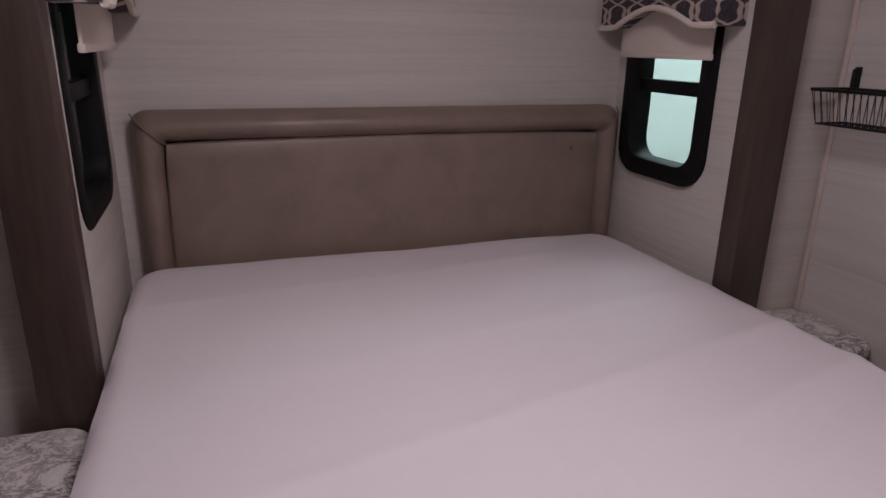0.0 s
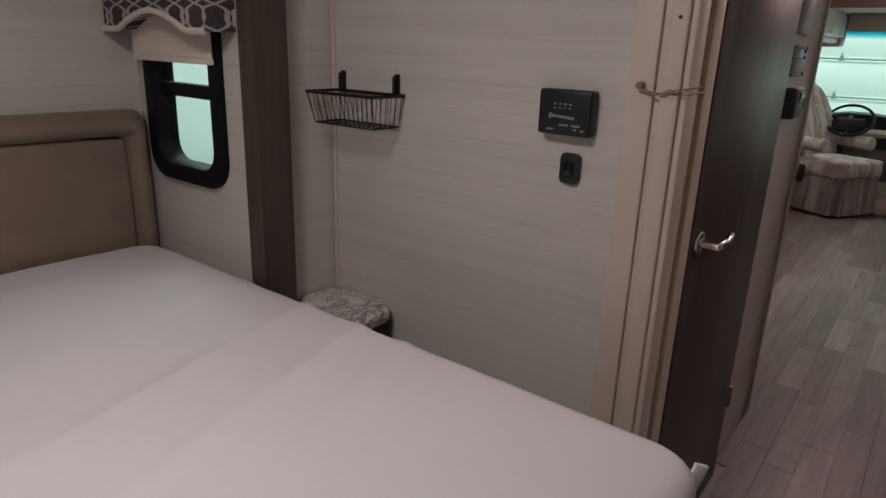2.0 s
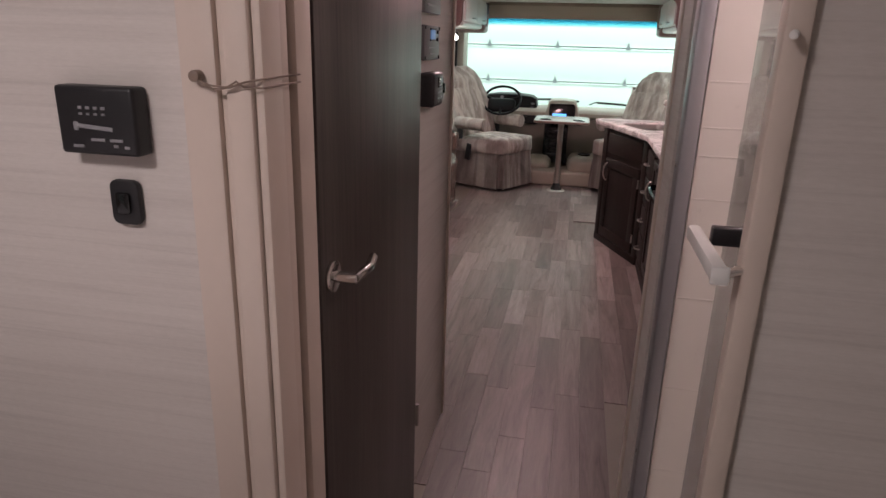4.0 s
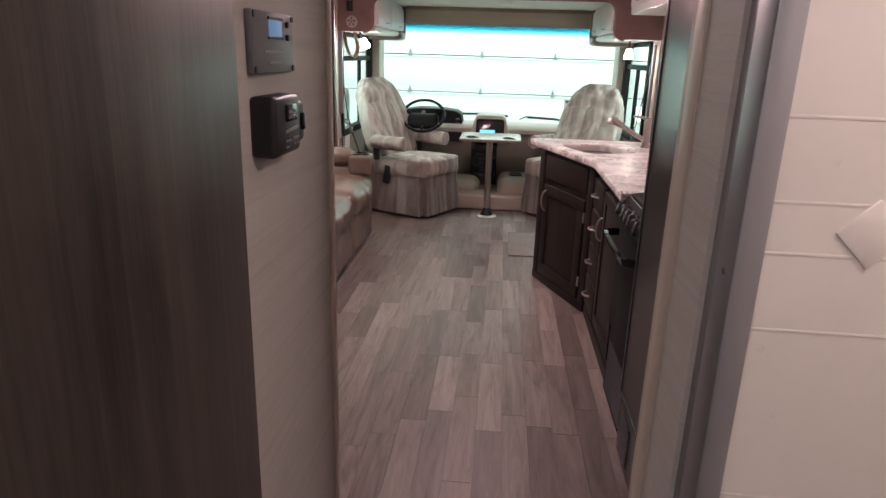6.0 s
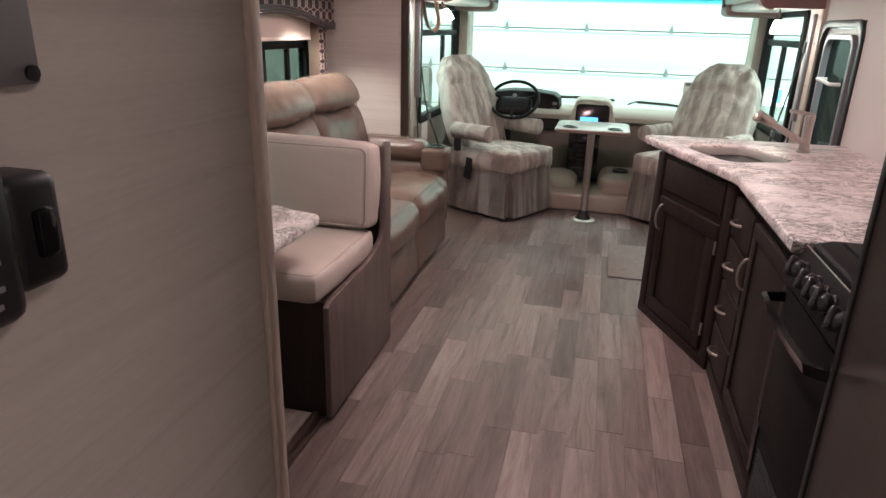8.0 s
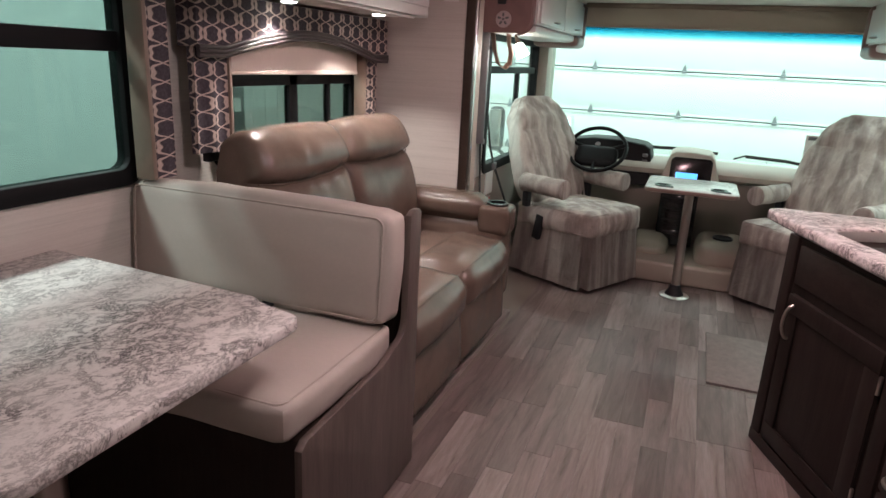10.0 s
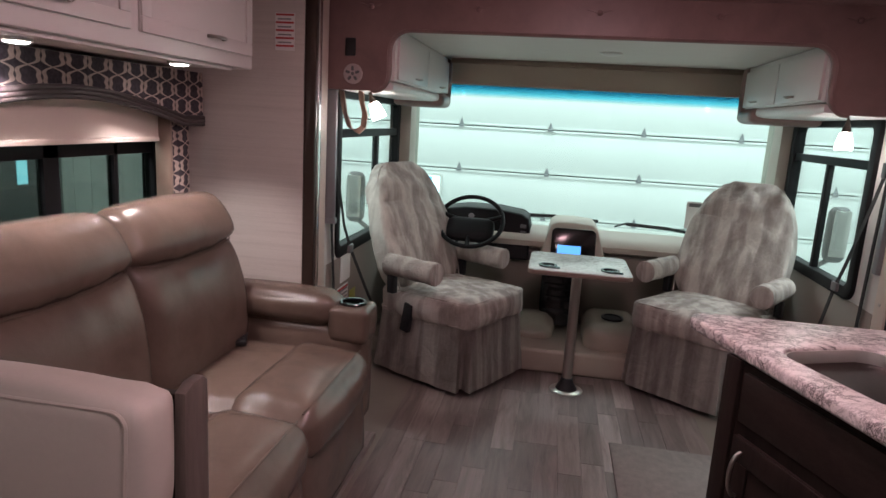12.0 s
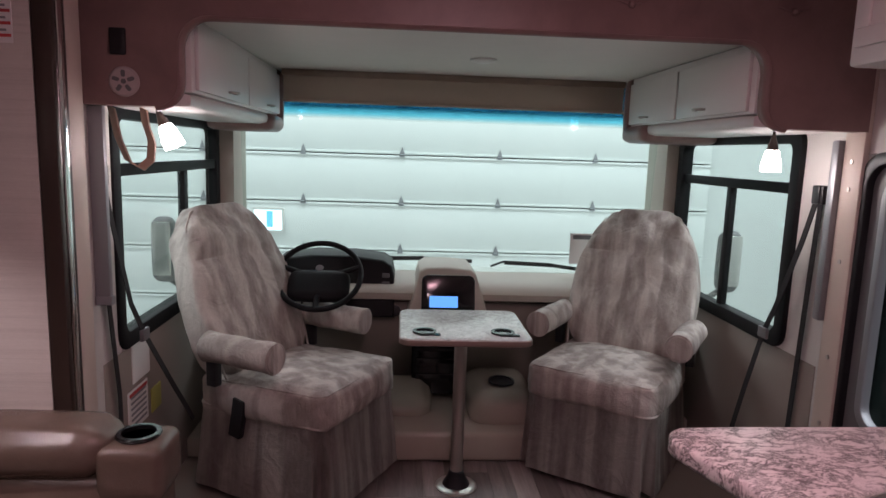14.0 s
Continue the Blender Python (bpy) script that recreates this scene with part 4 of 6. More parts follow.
pp = thing("power_panel", 3.21, 0.835, 1.40, 0, "grey power control panel with a small display", "control panel")
wpart("plate", box(3.118, 0.828, 1.405, 3.312, 0.84, 1.500, 0.003), GREYPL, pp)
wpart("display", box(3.190, 0.826, 1.462, 3.250, 0.829, 1.488, 0.001), glow("panel_display", (0.10, 0.17, 0.30), 0.5), pp)
wpart("bezel", joined(box(3.186, 0.825, 1.488, 3.254, 0.829, 1.492), box(3.186, 0.825, 1.458, 3.254, 0.829, 1.462)), BLACK, pp)
for kx, kz in ((3.275, 1.483), (3.275, 1.462)):
    wpart("button", cyl((kx, 0.828, kz), (kx, 0.823, kz), 0.005, 12), BLACK, pp)
for kx in (3.126, 3.304):
    for kz in (1.412, 1.493):
        wpart("screw", cyl((kx, 0.828, kz), (kx, 0.8255, kz), 0.005, 10), BLACK, pp)
wpart("lettering", joined(box(3.165, 0.827, 1.437, 3.262, 0.829, 1.441), box(3.185, 0.827, 1.420, 3.242, 0.829, 1.424)), PALEINK, pp, "pale lettering too small to read")
p2 = thing("switch_panel", 3.21, 0.835, 1.53, 0, "dark switch panel above the power panel", "control panel")
wpart("plate", box(3.105, 0.826, 1.532, 3.312, 0.84, 1.66, 0.003), GREYPL, p2)
wpart("lettering", joined(box(3.14, 0.825, 1.550, 3.27, 0.827, 1.556), box(3.17, 0.825, 1.600, 3.25, 0.827, 1.606)), PALEINK, p2, "pale lettering too small to read")
ht = thing("hall_thermostat", 3.13, 0.82, 1.28, 0, "black wall thermostat with a side knob and white markings", "thermostat")
wpart("body", box(3.050, 0.795, 1.284, 3.178, 0.84, 1.380, 0.010, 3), BLACK, ht)
wpart("knob_housing", box(3.176, 0.800, 1.296, 3.216, 0.84, 1.366, 0.008, 3), BLACK, ht)
wpart("slider", box(3.190, 0.794, 1.316, 3.204, 0.801, 1.346, 0.003), GLOSSBLACK, ht)
wpart("window", box(3.098, 0.792, 1.338, 3.150, 0.797, 1.366, 0.002), GLOSSBLACK, ht)
mk = [box(3.106 + 0.012 * k, 0.791, 1.352, 3.111 + 0.012 * k, 0.793, 1.356) for k in range(4)]
mk += [box(3.106 + 0.012 * k, 0.791, 1.343, 3.111 + 0.012 * k, 0.793, 1.347) for k in range(4)]
mk += [box(3.095, 0.7935, 1.306, 3.120, 0.796, 1.309), box(3.130, 0.7935, 1.308, 3.160, 0.796, 1.311), box(3.135, 0.7935, 1.298, 3.142, 0.796, 1.301), box(3.150, 0.7935, 1.298, 3.157, 0.796, 1.301), box(3.095, 0.7935, 1.296, 3.110, 0.796, 1.299)]
for mark in mk:
    wpart("marking", mark, PALEINK, ht, "small white marking")
wpart("script", moved(box(-0.033, 0, -0.003, 0.033, 0.002, 0.003, 0.001), pose(3.128, 0.7935, 1.324, 0, -3, 0)), PALEINK, ht, "white script mark")
for ob, d in ((pp, (0.020, 0.020, 0)), (p2, (0.020, 0.020, 0)), (ht, (0.092, 0.024, -0.008))):
    ob.location += Vector(d)

# ---- kitchen ----


def pull(parent, p, length, axis, out, r=0.005, material=NICKEL):
    """A bowed cabinet pull; p: its middle on the door face, out: away from the face."""
    a, o, q = Vector(axis).normalized(), Vector(out).normalized(), Vector(p)
    pts = [q + a * (length / 2 * math.sin(t)) + o * (0.030 * math.cos(t)) for t in [radians(-90 + 15 * k) for k in range(13)]]
    return wpart("handle", tube(pts, r, 8), material, parent, "brushed nickel pull")


def framed_door(parent, w, h, m, material, label, thick=0.018, rail=0.055):
    """A recessed-panel door with four rails; in its own plane x runs across, z up, its face looks to -y."""
    d = wpart("door", moved(box(-w / 2, 0, -h / 2, w / 2, thick, h / 2, 0.003), m), material, parent, label)
    for bits in ((-w / 2, h / 2 - rail, w / 2, h / 2), (-w / 2, -h / 2, w / 2, -h / 2 + rail), (-w / 2, -h / 2 + rail, -w / 2 + rail, h / 2 - rail), (w / 2 - rail, -h / 2 + rail, w / 2, h / 2 - rail)):
        wpart("rail", moved(box(bits[0], -0.008, bits[1], bits[2], 0.0, bits[3], 0.003), m), material, d)
    return d


# tall refrigerator cabinet
fr = thing("refrigerator_cabinet", 3.95, -0.39, 0.0, 0, "tall dark wood refrigerator cabinet with black edging", "cabinet")
wpart("body", box(3.345, RIGHT + 0.005, 0.0, 4.368, -0.06, 2.08), WOOD, fr)
wpart("door", box(3.42, -0.058, 0.27, 4.350, -0.030, 2.02, 0.004), FRIDGEWOOD, fr, "dark wood refrigerator door panel")
wpart("edging", joined(box(4.350, -0.060, 0.255, 4.372, -0.026, 2.05, 0.003), box(3.41, -0.060, 0.250, 4.350, -0.024, 0.270, 0.003)), BLACK, fr, "black metal edging")
wpart("base_panel", box(3.42, -0.058, 0.02, 4.37, -0.036, 0.245, 0.003), FRIDGEWOOD, fr)
wpart("vent", joined(*[box(4.18, -0.036, 0.05 + 0.018 * k, 4.32, -0.030, 0.060 + 0.018 * k, 0.002) for k in range(9)]), BLACK, fr, "black vent slats")

# range with oven
rg = thing("kitchen_range", 4.61, -0.38, 0.0, 0, "black gas range with oven door and control knobs", "stove")
wpart("body", box(4.377, RIGHT + 0.005, 0.0, 4.852, -0.085, 0.895), RANGEBLACK, rg)
wpart("cover_panel", joined(box(4.425, -0.66, 0.926, 4.805, -0.15, 0.936, 0.004), box(4.47, -0.61, 0.935, 4.76, -0.20, 0.942, 0.003)), RANGEBLACK, rg, "raised panel of the cover")
wpart("cooktop_cover", moved(prism([(-0.233, -0.31), (0.233, -0.31), (0.233, 0.27), (0.19, 0.325), (-0.19, 0.325), (-0.233, 0.27)], 0.0, 0.030, 0.012, 3), pose(4.6145, -0.405, 0.898)), RANGEBLACK, rg, "black cooktop cover")
SLANT = pose(0, -0.045, 0.800, 24, 0, 0)
wpart("control_panel", moved(box(4.379, -0.03, 0, 4.850, 0.012, 0.112, 0.004), SLANT), RANGEBLACK, rg, "black slanted control panel")
wpart("panel_trim", moved(box(4.382, 0.008, 0.109, 4.848, 0.0145, 0.1125, 0.001), SLANT), NICKEL, rg, "bright trim line")
for kx in (4.425, 4.535, 4.60, 4.665, 4.765):
    kb = wpart("knob", moved(joined(cyl((0, 0, 0), (0, 0.008, 0), 0.029, 24, 0.027, 0.002), moved(cushion(0.046, 0.034, 0.046, 0.016, 0.002, 8), pose(0, 0.018, 0)), moved(cushion(0.017, 0.026, 0.056, 0.008, 0.001, 8), pose(0, 0.034, 0, 0, 28, 0))), SLANT @ pose(kx, 0.012, 0.056)), KNOBBLACK, rg, "black burner knob")
wpart("oven_door", box(4.380, -0.088, 0.335, 4.850, -0.050, 0.785, 0.006), RANGEBLACK, rg, "dark oven door")
hp = [(4.385, -0.052, 0.752), (4.392, -0.012, 0.752), (4.41, 0.008, 0.752), (4.50, 0.014, 0.752), (4.615, 0.016, 0.752), (4.73, 0.014, 0.752), (4.82, 0.008, 0.752), (4.838, -0.012, 0.752), (4.845, -0.052, 0.752)]
wpart("oven_handle", ribbon(hp, 0.030, 0.014, (0, 0.3, 1)), GLOSSBLACK, rg, "dark bowed oven handle")
wpart("lower_panel", box(4.380, -0.088, 0.02, 4.850, -0.056, 0.325, 0.004), RANGEBLACK, rg, "dark lower panel")
wpart("slot", box(4.830, -0.058, 0.16, 4.852, -0.050, 0.40, 0.002), GLOSSBLACK, rg, "black slot beside the louvres")
wpart("louvre", joined(*[box(4.45, -0.058, 0.045 + 0.016 * k, 4.80, -0.051, 0.052 + 0.016 * k, 0.002) for k in range(15)]), BLACK, rg, "furnace louvres")

# narrow door unit and drawer stack
nc = thing("narrow_cabinet", 5.13, -0.40, 0.0, 0, "narrow dark wood base cabinet beside the range", "cabinet")
wpart("body", box(4.857, RIGHT + 0.005, 0.06, 5.40, -0.092, 0.872), WOOD, nc)
dd = framed_door(nc, 0.51, 0.70, pose(5.133, -0.074, 0.465, 0, 0, 180), WOOD, "dark wood door")
pull(dd, (5.375, -0.066, 0.62), 0.12, (0, 0, 1), (0, 1, 0))
ds = thing("drawer_cabinet", 5.59, -0.40, 0.0, 0, "dark wood base cabinet with a stack of four drawers", "cabinet")
wpart("body", box(5.405, RIGHT + 0.005, 0.06, 5.775, -0.092, 0.872), WOOD, ds)
for za, zb in ((0.66, 0.82), (0.47, 0.645), (0.28, 0.455), (0.09, 0.265)):
    d1 = wpart("drawer_front", box(5.425, -0.092, za, 5.765, -0.068, zb, 0.005), WOOD_X, ds, "dark wood drawer front")
    pull(d1, (5.63, -0.068, (za + zb) / 2), 0.085, (1, 0, 0), (0, 1, 0), 0.006)
structure("kitchen_toe_kick", box(4.857, RIGHT + 0.01, 0.0, 5.775, -0.075, 0.06), WOOD_X, "dark toe board below the base cabinets", "baseboard")

# angled sink cabinet
A, B = Vector((5.79, -0.070)), Vector((6.42, 0.195))
AB = (B - A)
ang = math.degrees(math.atan2(AB.y, AB.x))
sc = thing("sink_cabinet", 6.2, -0.25, 0.0, 0, "angled dark wood sink cabinet with a recessed-panel door", "cabinet")
wpart("body", prism([(5.78, -0.080), (6.415, 0.183), (6.50, 0.10), (6.56, RIGHT + 0.005), (5.78, RIGHT + 0.005)], 0.0, 0.872), WOOD, sc)
mid = (A + B) / 2
M = pose(mid.x, mid.y, 0, 0, 0, ang + 180)
L = AB.length
dd = framed_door(sc, L - 0.16, 0.60, M @ pose(0, -0.002, 0.36), WOOD, "recessed-panel door", 0.016, 0.07)
wpart("false_front", moved(box(-L / 2 + 0.08, -0.004, 0.70, L / 2 - 0.08, 0.012, 0.845, 0.004), M), WOOD_X, sc, "plain panel above the door")
for xa in (-L / 2, L / 2 - 0.06):
    wpart("stile", moved(box(xa, -0.006, 0.0, xa + 0.06, 0.012, 0.872, 0.004), M), WOOD, sc, "corner stile")
wpart("base_rail", moved(box(-L / 2, -0.008, 0.0, L / 2, 0.010, 0.05, 0.003), M), WOOD_X, sc)
ux, uy = AB.normalized()
hp0 = B - AB.normalized() * 0.125
pull(dd, (hp0.x + uy * -0.010, hp0.y + ux * 0.012, 0.56), 0.13, (0, 0, 1), (-uy, ux, 0), 0.006)
for zz in (0.17, 0.56):
    hp1 = A + AB.normalized() * 0.072
    wpart("hinge", moved(cyl((0, 0, -0.03), (0, 0, 0.03), 0.006, 10), pose(hp1.x - uy * 0.008, hp1.y + ux * 0.008, zz)), NICKEL, dd, "small nickel hinge")

# worktop with a cut-out for the sink
def chain(c, r, a0, a1, n=6):
    return [(c[0] + r * math.cos(radians(a0 + (a1 - a0) * k / n)), c[1] + r * math.sin(radians(a0 + (a1 - a0) * k / n))) for k in range(n + 1)]


outline = [(4.858, RIGHT + 0.002), (6.70, RIGHT + 0.002), (6.69, 0.10)] + chain((6.625, 0.205), 0.060, 5, 108) + [(5.735, -0.038), (5.70, -0.043), (4.858, -0.043)]
wt = bmesh.new()
SC, SU, SV = Vector((6.245, -0.135)), AB.normalized(), Vector((AB.normalized().y, -AB.normalized().x))
hole = [tuple(SC + SU * x + SV * y) for x, y in rounded(0.40, 0.33, 0.07)]
ov = [wt.verts.new((x, y, 0)) for x, y in outline]
hv = [wt.verts.new((x, y, 0)) for x, y in hole]
edges = [wt.edges.new((ov[k], ov[(k + 1) % len(ov)])) for k in range(len(ov))] + [wt.edges.new((hv[k], hv[(k + 1) % len(hv)])) for k in range(len(hv))]
bmesh.ops.triangle_fill(wt, use_beauty=True, use_dissolve=False, edges=edges)
up = bmesh.ops.extrude_face_region(wt, geom=list(wt.faces))
for g in up["geom"]:
    if isinstance(g, bmesh.types.BMVert):
        g.co.z = 0.040
bmesh.ops.recalc_face_normals(wt, faces=wt.faces)
rim = [e for e in wt.edges if abs(e.verts[0].co.z - e.verts[1].co.z) < 1e-6 and len(e.link_faces) == 2 and e.calc_face_angle(0) > 1]
bmesh.ops.bevel(wt, geom=rim, offset=0.010, segments=3, affect="EDGES", profile=0.5)
single("worktop", moved(wt, pose(0, 0, 0.875)), COUNTER, "granite-print worktop with a clipped corner and sink cut-out", "worktop")

sk = thing("sink", SC.x, SC.y, 0.735, math.degrees(math.atan2(SU.y, SU.x)), "undermount stainless steel kitchen sink", "sink")
sb = bmesh.new()
rows = []
for (w, d, r, z) in ((0.42, 0.35, 0.075, 0.172), (0.394, 0.324, 0.068, 0.172), (0.385, 0.315, 0.065, 0.15), (0.375, 0.305, 0.06, 0.03), (0.33, 0.26, 0.05, 0.0), (0.06, 0.06, 0.029, -0.006)):
    rows.append([sb.verts.new((x, -y, z)) for x, y in rounded(w, d, r)])
for a, b in zip(rows, rows[1:]):
    for k in range(len(a)):
        j = (k + 1) % len(a)
        sb.faces.new((a[k], a[j], b[j], b[k]))
sb.faces.new(rows[-1])
bmesh.ops.recalc_face_normals(sb, faces=sb.faces)
bmesh.ops.reverse_faces(sb, faces=sb.faces)
part("bowl", sb, STEEL, sk, "brushed steel bowl")
part("drain", cyl((0, 0, -0.006), (0, 0, 0.0), 0.03, 20, None, 0.002), CHROME, sk)

fc = thing("faucet", 6.40, -0.455, 0.915, 0, "brushed nickel kitchen faucet with a pull-out spout", "faucet")
part("base", joined(lathe([(0.030, 0), (0.030, 0.008), (0.024, 0.012), (0.022, 0.10), (0.024, 0.165), (0.020, 0.178)], 20)), NICKEL, fc)
part("spout", tube([(0, 0.005, 0.042), (-0.015, 0.07, 0.078), (-0.036, 0.15, 0.124), (-0.048, 0.19, 0.147)], 0.015, 12), NICKEL, fc)
part("spray_head", joined(cyl((-0.040, 0.165, 0.133), (-0.062, 0.240, 0.176), 0.019, 16, 0.023, 0.004), cyl((-0.060, 0.236, 0.172), (-0.066, 0.252, 0.146), 0.021, 16, 0.019, 0.003)), NICKEL, fc)
part("lever", tube([(0, -0.02, 0.176), (0.0, 0.02, 0.184), (-0.008, 0.055, 0.190), (-0.016, 0.095, 0.194)], 0.009, 8), NICKEL, fc)

# overhead cabinets on the door side
oc = thing("overhead_cabinet", 6.0, -0.57, 1.72, 0, "white overhead cabinet above the worktop", "cabinet", "overhead cabinets")
wpart("body", box(5.0, RIGHT + 0.004, 1.760, 7.20, -0.415, 2.09, 0.012), WHITE, oc)
for xa, xb in ((6.52, 7.17), (5.78, 6.48), (5.03, 5.74)):
    dd = framed_door(oc, xb - xa, 0.27, pose((xa + xb) / 2, -0.412, 1.945, 0, 0, 180), WHITE, "white framed door", 0.014, 0.05)
    pull(dd, ((xa + xb) / 2, -0.404, 1.835), 0.08, (1, 0, 0), (0, 1, 0), 0.005)

rugob = single("floor_mat", box(6.84, -0.30, 0.0, 7.50, 0.365, 0.012, 0.004), RUG, "speckled grey carpet mat beside the entry", "mat")

# ---- dinette ----
dt = thing("dinette_table", 4.66, 1.9, 0.026, 0, "dinette table with a granite-print top", "table")
tp = [(4.22, 2.41), (5.125, 2.41)] + chain((5.015, 1.64), 0.07, 0, -50, 4) + chain((4.985, 1.475), 0.045, -20, -90, 4) + chain((4.30, 1.48), 0.05, -90, -180, 4)
wpart("tabletop", prism(tp[::-1], 0.770, 0.800, 0.006, 2), TABLESTONE, dt, "granite-print laminate top")
wpart("leg", joined(cyl((4.62, 1.85, 0.03), (4.62, 1.85, 0.77), 0.035, 20), cyl((4.62, 1.85, 0.026), (4.62, 1.85, 0.045), 0.11, 24, None, 0.004)), NICKEL, dt, "metal pedestal leg")

bn = thing("dinette_bench", 5.28, 1.9, 0.026, 0, "dinette bench with greige vinyl cushions and a dark wood side panel", "bench")
wpart("front_board", box(4.945, 1.40, 0.026, 4.965, 2.40, 0.495), WOOD, bn, "dark wood seat front")
wpart("back_board", box(5.58, 1.40, 0.026, 5.60, 2.40, 0.94), WOOD, bn, "dark wood back board")
wpart("seat_board", box(4.965, 1.40, 0.47, 5.58, 2.40, 0.495), WOOD, bn)
sp = [(4.93, 0.026), (5.635, 0.026), (5.635, 0.955), (5.620, 0.968), (5.585, 0.968), (5.555, 0.955), (5.548, 0.75)] + chain((5.47, 0.62), 0.075, 0, -60, 5) + [(5.38, 0.515), (4.955, 0.500), (4.93, 0.48)]
wpart("side_panel", moved(prism(sp, 0, 0.024, 0.004), facing_y(0, 1.400, 0)), PANELWOOD, bn, "dark wood side panel with a curved edge")
wpart("seat_cushion", moved(cushion(0.60, 1.00, 0.118, 0.030, 0.014, 18, 0.004), pose(5.20, 1.905, 0.553)), BENCH_FABRIC, bn, "greige seat cushion")
wpart("back_cushion", moved(cushion(0.135, 1.01, 0.36, 0.034, 0.016, 18, 0.004), pose(5.490, 1.905, 0.795, 0, 5, 0)), BENCH_FABRIC, bn, "greige back cushion")


def cord(pts, parent, r=0.0045):
    return wpart("piping", tube(pts, r, 6, True), PIPING, parent, "sewn piping")


tilt = pose(5.490, 1.905, 0.795, 0, 5, 0)
cord([tilt @ Vector((-0.064, y, z)) for y, z in rounded(0.975, 0.325, 0.03)], bn)
cord([tilt @ Vector((0.060, y, z)) for y, z in rounded(0.975, 0.325, 0.03)], bn)
cord([(5.20 + x, 1.905 + y, 0.603) for x, y in rounded(0.57, 0.97, 0.035)], bn)
cord([(5.20 + x, 1.905 + y, 0.503) for x, y in rounded(0.57, 0.97, 0.035)], bn)
for yy in (1.80, 1.98):
    sbt = thing("bench_belt", 5.30, yy, 0.62, 0, "black lap belt lying on the dinette seat", "seat belt", "dinette belts")
    wpart("strap", ribbon([(5.46, yy + 0.03, 0.640), (5.40, yy + 0.02, 0.628), (5.32, yy, 0.626), (5.22, yy - 0.02, 0.622), (5.16, yy - 0.02, 0.621)], 0.045, 0.003, (0, 1, 0.05)), WEB, sbt)
    wpart("buckle", moved(box(-0.035, -0.026, 0, 0.035, 0.026, 0.014, 0.004), pose(5.33, yy, 0.627, 0, 0, 5)), BLACK, sbt)

# window dressing of the slide-out


def drape(name, x0, x1, yf, z0, z1, label):
    """A pleated hanging panel."""
    bm = bmesh.new()
    n = 40
    cols = []
    for k in range(n + 1):
        f = k / n
        x = x0 + (x1 - x0) * f
        w = 0.003 * math.sin(f * (x1 - x0) * 55) + 0.003 * math.sin(f * 9)
        cols.append([bm.verts.new((x, yf + w, z0)), bm.verts.new((x, yf + w * 0.8, z1)), bm.verts.new((x, yf + 0.03 + w * 0.8, z1)), bm.verts.new((x, yf + 0.03 + w, z0))])
    for a, b in zip(cols, cols[1:]):
        for i in range(4):
            bm.faces.new((a[i], b[i], b[(i + 1) % 4], a[(i + 1) % 4]))
    bm.faces.new(cols[0])
    bm.faces.new(cols[-1][::-1])
    bmesh.ops.recalc_face_normals(bm, faces=bm.faces)
    return bm


vl = thing("sofa_window_valance", 6.43, 2.3, 1.45, 0, "lattice-patterned window valance with arched dark welt and side panels", "valance")
n = 40
arc = [(5.665 + (7.185 - 5.665) * k / n, 1.435 + (0.085 * math.sin(math.pi * min(max((k / n - 0.10) / 0.80, 0), 1)) if 0.10 < k / n < 0.90 else 0)) for k in range(n + 1)]
bmv = moved(prism(arc + [(7.185, 1.625), (5.665, 1.625)], 0, 0.09), facing_y(0, 2.37, 0))
wpart("cloth", bmv, LATTICE, vl, "dark cloth with a pale lattice")
WELT = plain("dark_welt", (0.055, 0.045, 0.045), 0.45, 0, 0.1, 60)
for wy, drop, wr in ((2.279, 0.0, 0.010), (2.277, 0.015, 0.009), (2.278, 0.029, 0.008)):
    wpart("welt", tube([(x, wy, z - drop) for x, z in arc], wr, 10), WELT, vl, "gathered dark welt")
wpart("side_panel", drape("side_panel", 5.675, 5.855, 2.31, 1.045, 1.44, ""), LATTICE, vl, "lattice cloth side panel")
wpart("side_panel", drape("side_panel", 6.985, 7.125, 2.31, 1.045, 1.44, ""), LATTICE, vl, "lattice cloth side panel")
for xa in (5.855, 6.967):
    wpart("edge_board", box(xa, 2.30, 1.045, xa + 0.016, 2.37, 1.44, 0.003), HEAD_LEATHER, vl, "tan edge board")
wpart("bracket", box(5.75, 2.33, 1.005, 5.86, 2.36, 1.05, 0.004), BLACK, vl)
ssd = thing("roller_blind", 6.42, 2.36, 1.33, 0, "cream roller shade drawn over the top of the window", "shade", "roller shades")
wpart("cloth", box(5.872, 2.352, 1.345, 6.965, 2.358, 1.60), SHADE, ssd)
wpart("hem_bar", box(5.872, 2.346, 1.333, 6.965, 2.364, 1.352, 0.004), SHADE, ssd)
dv = thing("dinette_window_valance", 4.75, 2.3, 1.5, 0, "lattice-patterned valance and side panel beside the dinette window", "valance")
wpart("cloth", moved(prism([(3.95, 1.62), (5.565, 1.62), (5.565, 1.70), (3.95, 1.70)], 0, 0.09), facing_y(0, 2.37, 0)), LATTICE, dv)
wpart("side_panel", drape("side_panel", 5.455, 5.545, 2.30, 0.985, 1.65, ""), LATTICE, dv, "lattice cloth side panel")
wpart("edge_board", box(5.432, 2.29, 0.985, 5.450, 2.37, 1.65, 0.003), HEAD_LEATHER, dv, "tan edge board")

